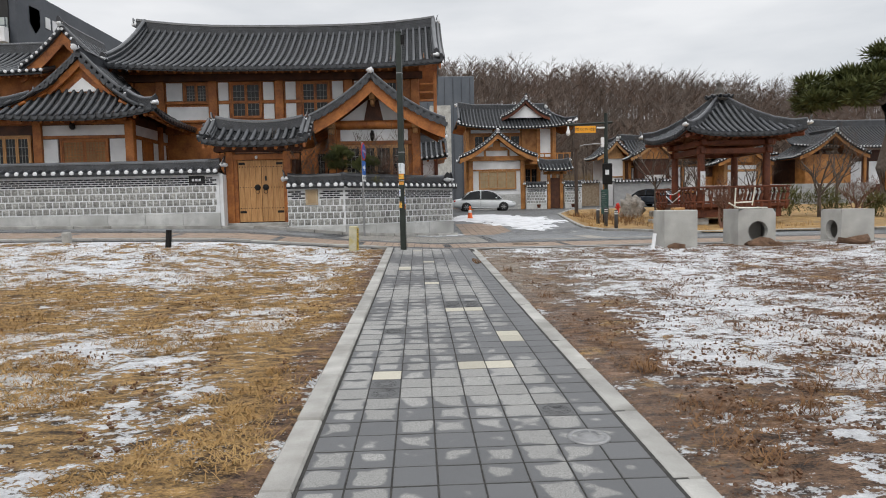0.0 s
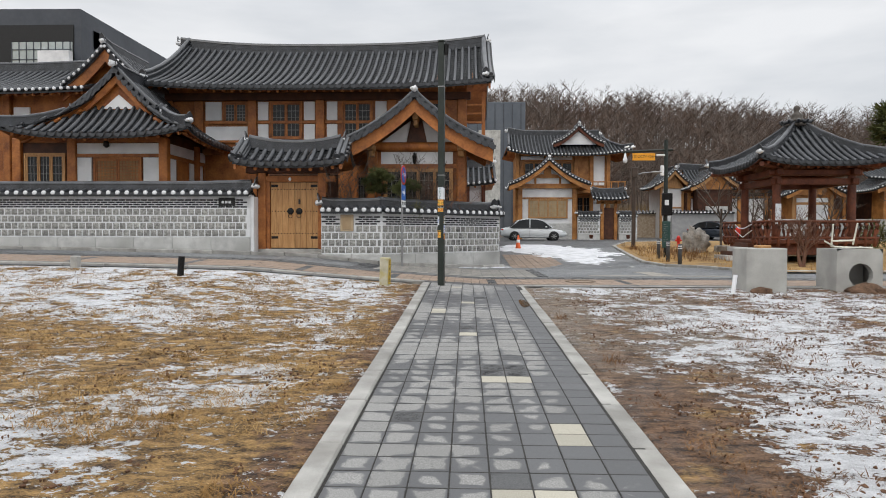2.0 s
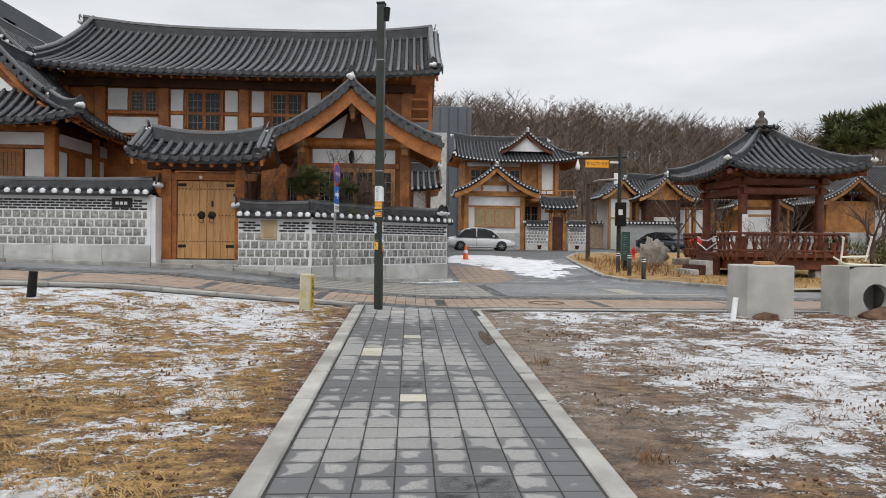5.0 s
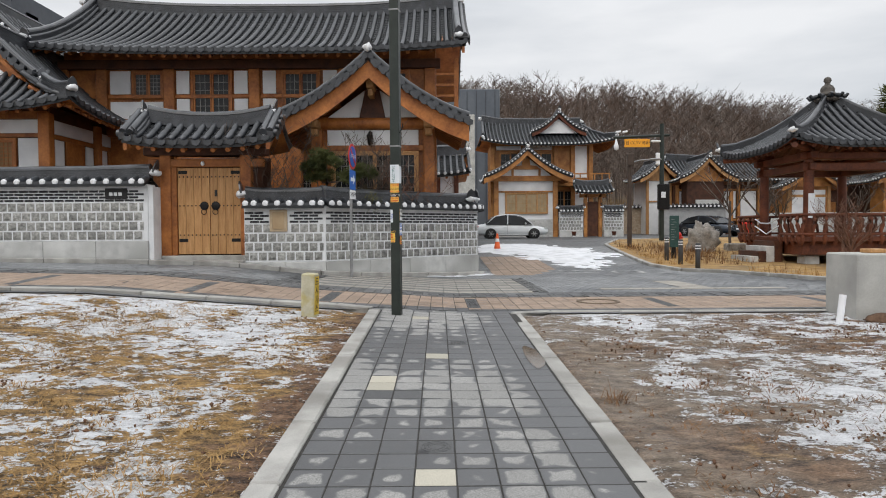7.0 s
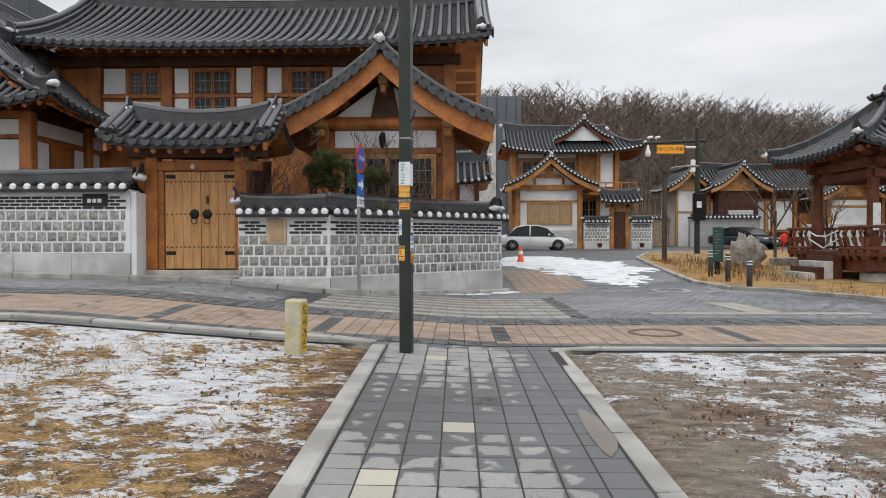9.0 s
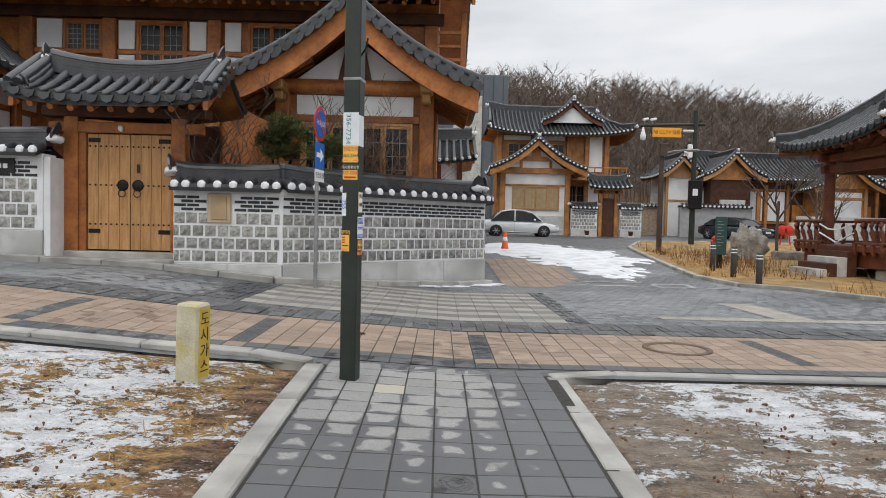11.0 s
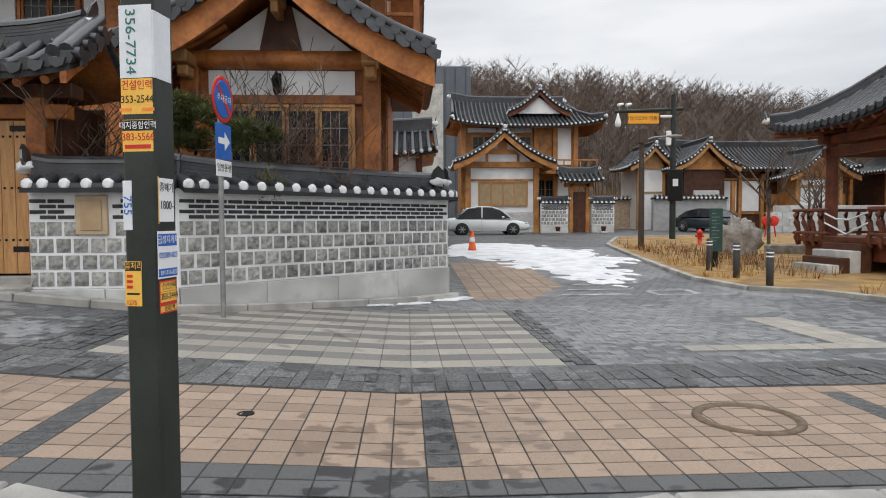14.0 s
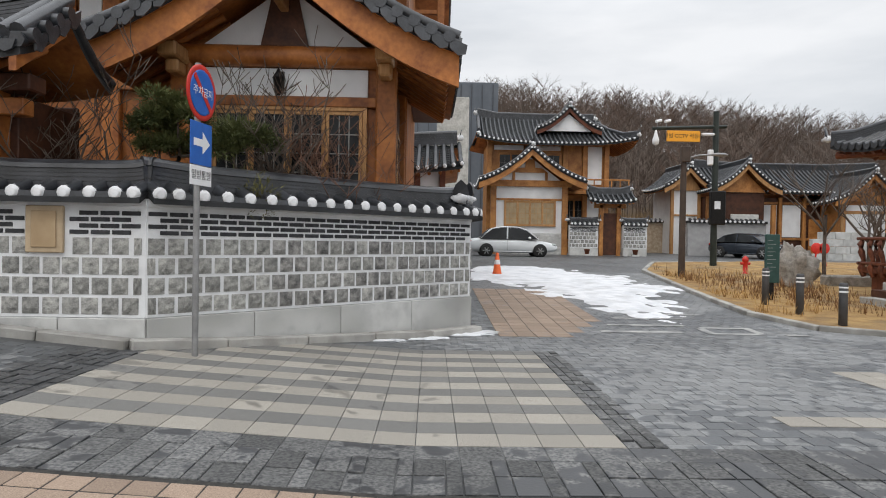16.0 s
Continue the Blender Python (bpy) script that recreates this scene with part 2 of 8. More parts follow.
    sn = math("MULTIPLY_ADD", tex(2.6, 8, 0.7, (0.75, 1.0, 1)), 0.38, math("MULTIPLY_ADD", fleck, 0.42, math("MULTIPLY", wide, 0.2)))
    field = math("MULTIPLY", span(Y, 17.5, 16.0), 1.0)
    strawband = math("MULTIPLY", span(X, -2.0, -3.4), math("MULTIPLY", span(Y, 7.0, 8.0), span(Y, 11.5, 10.3)))
    farleft = math("MULTIPLY", left, span(Y, 10.5, 12.5))
    right = math("MULTIPLY", span(X, 2.0, 4.2), span(Y, 15.0, 12.0))
    bias = math("MULTIPLY_ADD", farleft, 0.02, math("MULTIPLY_ADD", strawband, -0.045, math("MULTIPLY_ADD", left, 0.001, math("MULTIPLY_ADD", right, 0.014, math("MULTIPLY", math("MULTIPLY", span(X, 1.9, 2.6), span(Y, 8.5, 6.5)), 0.01)))))
    bias = math("SUBTRACT", bias, math("MULTIPLY", math("MULTIPLY", span(X, 1.0, 1.4), span(X, 2.5, 1.7)), 0.04))
    bias = math("SUBTRACT", bias, math("MULTIPLY", math("MULTIPLY", span(X, -1.7, -1.3), span(X, -0.5, -0.7)), 0.03))
    lying = math("MULTIPLY", span(math("ADD", sn, bias), 0.5, 0.512), field)
    snow = ramp(fibre, [(0.36, (0.5, 0.5, 0.51)), (0.5, (0.74, 0.75, 0.77)), (0.62, (0.86, 0.87, 0.89))])
    col = mix(lying, base, snow)
    # woodland floor on the hill
    col = mix(span(Y, 60, 75), col, mix(clump, (0.05, 0.035, 0.024), (0.14, 0.095, 0.06)))
    t.links.new(col, b.inputs["Base Color"])
    wet = math("MULTIPLY", math("MULTIPLY", span(X, 1.3, 1.45), span(X, 2.3, 1.6)), span(tex(1.6, 4), 0.42, 0.58))
    t.links.new(math("MULTIPLY_ADD", wet, -0.6, 0.9), b.inputs["Roughness"])
    hgt = math("MULTIPLY_ADD", lying, 0.8, math("MULTIPLY", fibre, 0.9))
    bp = t.nodes.new("ShaderNodeBump")
    bp.inputs["Strength"].default_value, bp.inputs["Distance"].default_value = 1.0, 0.07
    t.links.new(hgt, bp.inputs["Height"])
    t.links.new(bp.outputs[0], b.inputs["Normal"])
    return m


def paver_material(name, dry1, dry2, wet, amount, vary=0.15, fine=140, joined=False, rough=0.75, cell=None):
    """Paving stone with drying damp patches: dry lighter middles, dark damp rims, a random change from stone to stone."""
    m = bpy.data.materials.new(name)
    m.use_nodes = True
    t = m.node_tree
    b = t.nodes["Principled BSDF"]
    geo = t.nodes.new("ShaderNodeNewGeometry")
    oi = t.nodes.new("ShaderNodeObjectInfo")
    rnd = geo.outputs["Random Per Island"] if joined else oi.outputs["Random"]

    def noise_at(scale, detail):
        n = t.nodes.new("ShaderNodeTexNoise")
        n.inputs["Scale"].default_value, n.inputs["Detail"].default_value = scale, detail
        t.links.new(geo.outputs["Position"], n.inputs["Vector"])
        return n.outputs[0]

    def ma(op, a, c, d=0.0):
        n = t.nodes.new("ShaderNodeMath")
        n.operation = op
        for i, v in enumerate((a, c, d)):
            if isinstance(v, (int, float)):
                n.inputs[i].default_value = v
            else:
                t.links.new(v, n.inputs[i])
        return n.outputs[0]

    grain, damp, wide = noise_at(fine, 4), noise_at(5.5, 2), noise_at(0.45, 3)
    ra = t.nodes.new("ShaderNodeValToRGB")
    ra.color_ramp.elements[0].position, ra.color_ramp.elements[0].color = 0.3, (*dry1, 1)
    ra.color_ramp.elements[1].position, ra.color_ramp.elements[1].color = 0.66, (*dry2, 1)
    t.links.new(grain, ra.inputs[0])
    f = ma("ADD", ma("MULTIPLY", damp, 0.75), ma("ADD", ma("MULTIPLY", wide, 0.72), ma("MULTIPLY", rnd, 0.16)))
    if cell:
        # each stone dries from its middle outwards; the low east side of the path stays wet longest
        x0, y0, size = cell
        sp = t.nodes.new("ShaderNodeSeparateXYZ")
        t.links.new(geo.outputs["Position"], sp.inputs[0])
        edge = [ma("ABSOLUTE", ma("SUBTRACT", ma("FRACT", ma("DIVIDE", ma("SUBTRACT", v, o), size), 0), 0.5), 0) for v, o in ((sp.outputs[0], x0), (sp.outputs[1], y0))]
        rim = ma("POWER", ma("MULTIPLY", ma("MAXIMUM", edge[0], edge[1]), 2.0), 2.0)
        low = t.nodes.new("ShaderNodeMapRange")
        t.links.new(sp.outputs[0], low.inputs[0])
        low.inputs[1].default_value, low.inputs[2].default_value = 0.75, 1.3
        f = ma("ADD", ma("MULTIPLY_ADD", rim, 0.2, ma("MULTIPLY", damp, 0.42)), ma("MULTIPLY_ADD", low.outputs[0], 0.3, ma("MULTIPLY_ADD", wide, 1.15, ma("MULTIPLY", rnd, 0.1))))
    mr = t.nodes.new("ShaderNodeMapRange")
    mr.interpolation_type = "SMOOTHSTEP"
    t.links.new(f, mr.inputs[0])
    mr.inputs[1].default_value, mr.inputs[2].default_value = 1.0 - amount, 1.05 - amount
    mx = t.nodes.new("ShaderNodeMix")
    mx.data_type = "RGBA"
    t.links.new(mr.outputs[0], mx.inputs[0])
    t.links.new(ra.outputs[0], mx.inputs[6])
    mx.inputs[7].default_value = (*wet, 1)
    hs = t.nodes.new("ShaderNodeHueSaturation")
    m2 = t.nodes.new("ShaderNodeMapRange")
    m2.inputs[3].default_value, m2.inputs[4].default_value = 1 - vary, 1 + vary
    t.links.new(rnd, m2.inputs[0])
    t.links.new(m2.outputs[0], hs.inputs["Value"])
    t.links.new(mx.outputs[2], hs.inputs["Color"])
    t.links.new(hs.outputs[0], b.inputs["Base Color"])
    m3 = t.nodes.new("ShaderNodeMapRange")
    t.links.new(mr.outputs[0], m3.inputs[0])
    m3.inputs[3].default_value, m3.inputs[4].default_value = rough, 0.45
    t.links.new(m3.outputs[0], b.inputs["Roughness"])
    bp = t.nodes.new("ShaderNodeBump")
    bp.inputs["Strength"].default_value, bp.inputs["Distance"].default_value = 0.25, 0.006
    t.links.new(grain, bp.inputs["Height"])
    t.links.new(bp.outputs[0], b.inputs["Normal"])
    return m


FIELD = ground_material()
PATH_GREY = paver_material("grey_path_paver", (0.15, 0.149, 0.142), (0.36, 0.355, 0.34), (0.1, 0.102, 0.105), 0.09, 0.12, cell=(-0.64, 2.95, 0.2356))
PATH_GREY_J = paver_material("grey_path_paver_far", (0.15, 0.149, 0.142), (0.36, 0.355, 0.34), (0.1, 0.102, 0.105), 0.09, 0.12, joined=True, cell=(-0.64, 2.95, 0.2356))
PATH_CREAM = paver_material("cream_paver", (0.36, 0.335, 0.27), (0.5, 0.47, 0.39), (0.26, 0.24, 0.19), 0.0)
PATH_DARK = paver_material("charcoal_patterned_paver", (0.055, 0.057, 0.06), (0.13, 0.13, 0.13), (0.03, 0.03, 0.032), 0.1)
PEACH = paver_material("peach_sidewalk_tile", (0.2, 0.142, 0.103), (0.37, 0.28, 0.212), (0.18, 0.128, 0.093), 0.08, 0.16)
PEACH_J = paver_material("peach_sidewalk_tile_far", (0.2, 0.142, 0.103), (0.37, 0.28, 0.212), (0.18, 0.128, 0.093), 0.08, 0.16, joined=True)
ROAD_J = paver_material("blue_grey_road_paver", (0.13, 0.136, 0.14), (0.28, 0.285, 0.285), (0.09, 0.096, 0.102), 0.2, 0.2, joined=True)
BAND_J = paver_material("charcoal_rough_band", (0.04, 0.042, 0.045), (0.17, 0.17, 0.166), (0.05, 0.052, 0.055), 0.18, 0.4, fine=40, joined=True)
XW_LIGHT = paver_material("cream_crossing_stone", (0.215, 0.198, 0.17), (0.385, 0.36, 0.315), (0.19, 0.178, 0.155), 0.04, 0.14, joined=True)
XW_DARK = paver_material("grey_crossing_stone", (0.10, 0.098, 0.092), (0.21, 0.207, 0.196), (0.095, 0.093, 0.09), 0.02, 0.14, joined=True)
JOINT = material("dark_joint_sand", (0.022, 0.021, 0.02), (0.055, 0.052, 0.047), 20, 0.9, 0.2)


LEAD = material("pale_window_lattice", (0.2, 0.2, 0.19), (0.32, 0.32, 0.3), 8, 0.5, 0.0)


# ---- mesh tools ----
class Mesh:
    def __init__(self):
        self.v, self.f, self.s = [], [], []

    def add(self, verts, faces, smooth=False):
        k = len(self.v)
        self.v += [tuple(p) for p in verts]
        self.f += [tuple(i + k for i in q) for q in faces]
        self.s += [smooth] * len(faces)
        return self

    def box(self, x0, y0, z0, x1, y1, z1, c=0.0, m=None):
        """A box with chamfered edges of width c, optionally moved by the pose m."""
        lo, hi = (x0, y0, z0), (x1, y1, z1)
        vs, fs = [], []
        if c <= 0:
            for sz in (0, 1):
                for sy in (0, 1):
                    for sx in (0, 1):
                        vs.append(((lo, hi)[sx][0], (lo, hi)[sy][1], (lo, hi)[sz][2]))
            fs = [(0, 2, 3, 1), (4, 5, 7, 6), (0, 1, 5, 4), (2, 6, 7, 3), (0, 4, 6, 2), (1, 3, 7, 5)]
        else:
            ix = {}
            for s in [(a, b, d) for a in (0, 1) for b in (0, 1) for d in (0, 1)]:
                for ax in range(3):
                    p = [((lo, hi)[s[k]][k] + (c if s[k] == 0 else -c) * (k != ax)) for k in range(3)]
                    ix[s, ax] = len(vs)
                    vs.append(tuple(p))
            cen = Vector([(a + b) / 2 for a, b in zip(lo, hi)])

            def face(q):
                pts = [Vector(vs[i]) for i in q]
                n = (pts[1] - pts[0]).cross(pts[2] - pts[0])
                fs.append(q if n.dot(pts[0] - cen) > 0 else q[::-1])
            for ax in range(3):
                o = [k for k in range(3) if k != ax]
                for sg in (0, 1):
                    q = []
                    for a, b in ((0, 0), (0, 1), (1, 1), (1, 0)):
                        s = [0, 0, 0]
                        s[ax], s[o[0]], s[o[1]] = sg, a, b
                        q.append(ix[tuple(s), ax])
                    face(tuple(q))
                for a in (0, 1):
                    for b in (0, 1):
                        s0, s1 = [0, 0, 0], [0, 0, 0]
                        s0[o[0]] = s1[o[0]] = a
                        s0[o[1]] = s1[o[1]] = b
                        s1[ax] = 1
                        s0, s1 = tuple(s0), tuple(s1)
                        face((ix[s0, o[0]], ix[s1, o[0]], ix[s1, o[1]], ix[s0, o[1]]))
            for s in [(a, b, d) for a in (0, 1) for b in (0, 1) for d in (0, 1)]:
                face((ix[s, 0], ix[s, 1], ix[s, 2]))
        if m is not None:
            vs = [m @ Vector(p) for p in vs]
        return self.add(vs, fs)

    def tube(self, pts, radii, n=8, caps=True, half=False):
        """A round bar along pts with a radius at each."""
        pts = [Vector(p) for p in pts]
        if isinstance(radii, (int, float)):
            radii = [radii] * len(pts)
        vs, fs = [], []
        for i, p in enumerate(pts):
            d = (pts[min(i + 1, len(pts) - 1)] - pts[max(i - 1, 0)]).normalized()
            side = d.cross(Vector((0, 0, 1)))
            side = side.normalized() if side.length > 1e-4 else Vector((1, 0, 0))
            up = side.cross(d).normalized()
            for j in range(n + (1 if half else 0)):
                a = math.pi * j / n if half else 2 * math.pi * j / n
                vs.append(p + radii[i] * (math.cos(a) * side + math.sin(a) * up))
        w = n + 1 if half else n
        for i in range(len(pts) - 1):
            for j in range(n):
                k = j + 1 if half else (j + 1) % n
                fs.append((i * w + j, i * w + k, (i + 1) * w + k, (i + 1) * w + j))
        self.add(vs, fs, True)
        if caps:
            e = (len(pts) - 1) * w
            self.add(vs[:w], [tuple(range(w))[::-1]])
            self.add(vs[e:], [tuple(range(w))])
        return self

    def lathe(self, c, prof, n=16, axis="z"):
        """Turned about an axis through c: prof holds (radius, height)."""
        vs, fs = [], []
        for r, h in prof:
            for j in range(n):
                a = 2 * math.pi * j / n
                u, v = r * math.cos(a), r * math.sin(a)
                vs.append((c[0] + u, c[1] + v, c[2] + h) if axis == "z" else (c[0] + u, c[1] + h, c[2] - v) if axis == "y" else (c[0] + h, c[1] + u, c[2] + v))
        for i in range(len(prof) - 1):
            for j in range(n):
                k = (j + 1) % n
                fs.append((i * n + j, i * n + k, (i + 1) * n + k, (i + 1) * n + j))
        fs.append(tuple(range(n))[::-1])
        fs.append(tuple(range((len(prof) - 1) * n, len(prof) * n)))
        return self.add(vs, fs, True)

    def blob(self, c, r, n=8, rough=0.25, seed=0):
        """An uneven lump."""
        vs, fs = [], []
        for i in range(n + 1):
            for j in range(2 * n):
                th, ph = math.pi * i / n, math.pi * j / n
                d = Vector((math.sin(th) * math.cos(ph), math.sin(th) * math.sin(ph), math.cos(th)))
                k = 1 + rough * noise.noise(d * 1.7 + Vector((seed, seed * 2, 0))) * 2 + rough * noise.noise(d * 5 + Vector((seed, 0, 0)))
                vs.append((c[0] + d.x * r[0] * k, c[1] + d.y * r[1] * k, c[2] + d.z * r[2] * k))
        for i in range(n):
            for j in range(2 * n):
                k = (j + 1) % (2 * n)
                fs.append((i * 2 * n + j, (i + 1) * 2 * n + j, (i + 1) * 2 * n + k, i * 2 * n + k))
        return self.add(vs, fs, True)

    def plate(self, outline, y0, y1):
        """An upright outline of (x, z) pushed from y0 (front) to y1 (back)."""
        n = len(outline)
        vs = [(x, y0, z) for x, z in outline] + [(x, y1, z) for x, z in outline]
        area = sum(outline[i][0] * outline[(i + 1) % n][1] - outline[(i + 1) % n][0] * outline[i][1] for i in range(n))
        fs = [tuple(range(n)), tuple(range(n, 2 * n))[::-1]] + [(i, i + n, (i + 1) % n + n, (i + 1) % n) for i in range(n)]
        return self.add(vs, fs if area > 0 else [q[::-1] for q in fs])

    def data(self, name, mat):
        me = bpy.data.meshes.new(name)
        me.from_pydata(self.v, [], self.f)
        me.polygons.foreach_set("use_smooth", self.s)
        me.materials.append(mat)
        me.update()
        return me


def thing(name, at, label, category, group="", kind=""):
    e = new(name)
    e.location = at
    e.empty_display_size = 0.2
    return tagged(e, label, category, group, kind)


def place_of(ob):
    """Where a thing's or part's own origin lies in the world."""
    p = Vector(ob.location)
    return p


def part(name, mesh, mat, parent=None, label=""):
    """One mesh object, built in world places, under a thing or a part."""
    ob = new(name, mesh if isinstance(mesh, bpy.types.Mesh) else mesh.data(name, mat))
    if parent is not None:
        ob.parent = parent
        ob.matrix_parent_inverse = Matrix.Translation(-place_of(parent)) if parent.parent is None and parent.type == "EMPTY" else Matrix.Identity(4)
    return tagged(ob, label)


def solid(name, mesh, mat, label, category, group="", kind=""):
    return tagged(part(name, mesh, mat), label, category, group, kind)


def B(name, parent, mat, x0, y0, z0, x1, y1, z1, c=0.012, label=""):
    return part(name, Mesh().box(x0, y0, z0, x1, y1, z1, c), mat, parent, label)


_words = {}


def writing(text, mat, parent, m, size, name="lettering", depth=0.001):
    """Letters as a mesh; m puts the text's own plane (x right, y up) in the world."""
    cu = bpy.data.curves.new("t", "FONT")
    cu.body, cu.size, cu.align_x, cu.align_y, cu.extrude, cu.resolution_u = text, size, "CENTER", "CENTER", depth, 3
    o = new("t", cu)
    me = bpy.data.meshes.new_from_object(o.evaluated_get(bpy.context.evaluated_depsgraph_get()))
    bpy.data.objects.remove(o)
    me.transform(m)
    me.materials.clear()
    me.materials.append(mat)
    return part(name, me, mat, parent)


def knots(v, pts):
    if v <= pts[0][0]:
        return pts[0][1]
    for (a, b), (c, d) in zip(pts, pts[1:]):
        if v <= c:
            return b + (d - b) * (v - a) / (c - a)
    return pts[-1][1]


def g(x, y):
    """Height of the ground."""
    b = knots(y, [(-30, -.3), (0, 0), (9, .21), (16, .38), (21, .36), (26, .30), (30, .45), (36, .72), (41, .98), (52, 1.02), (80, 1.6)])
    k = min(1, max(0, (y - 9) / 11))
    b += k * k * (3 - 2 * k) * knots(x, [(-40, 1.15), (-8, .55), (-5, .47), (-2, .17), (0.5, 0), (40, 0)])
    if y > 75:
        top = knots(x, [(-60, 22), (0, 23.5), (22, 22.5), (45, 20.5), (70, 17.5), (90, 17.5), (115, 20), (160, 23)])
        h = min(1, (y - 75) / 75)
        b += (top - 1.6) * h * h * (3 - 2 * h)
        if y > 170:
            b -= min(18, (y - 170) * 0.12)
    return b


# ---- ground: one sheet to the horizon ----
def ground_sheet():
    def axis(a, b, fine, far):
        vals = [a - far, a - far * 0.5, a - far * 0.22, a - far * 0.1, a - far * 0.04]
        vals += list(np.arange(a, b + 1e-6, fine)) + [b + far * 0.04, b + far * 0.1, b + far * 0.22, b + far * 0.5, b + far]
        return vals
    xs, ys = axis(-26, 40, 0.5, 900), [-900, -300, -100, -40, -20, -10] + list(np.arange(-5, 60, 0.5)) + list(np.arange(60, 200, 4)) + [230, 300, 500, 1000]
    xs = sorted(set([round(float(v), 3) for v in xs + list(np.arange(42, 170, 6)) + list(np.arange(-6.0, 7.0, 0.09))]))
    ys = sorted(set([round(float(v), 3) for v in ys + list(np.arange(2.5, 16.4, 0.09))]))

    def relief(x, y):
        """Clods, tufts and trodden hollows of the field; nothing under the paving."""
        if (-1.2 < x < 1.8 and y < 16.6) or 16.4 < y < 56:
            low = -0.05
            if y < 16.3 and (x < -0.84 or x > 1.44):
                low = -0.012
            return low
        if y >= 16:
            return 0.0
        r = 0.02 * noise.noise(Vector((x * 0.9, y * 0.9, 0))) - 0.02
        if y > 2 and -7 < x < 8:
            r += 0.016 * noise.noise(Vector((x * 4, y * 4, 3))) + 0.012 * noise.noise(Vector((x * 11, y * 11, 5)))
        return r
    vs = [(x, y, g(x, y) + relief(x, y)) for y in ys for x in xs]
    w = len(xs)
    fs = [(j * w + i, j * w + i + 1, (j + 1) * w + i + 1, (j + 1) * w + i) for j in range(len(ys) - 1) for i in range(w - 1)]
    return Mesh().add(vs, fs, True)


tagged(part("ground", ground_sheet(), FIELD), "dry straw and soil field with patches of crusted snow", "ground", kind="structure")


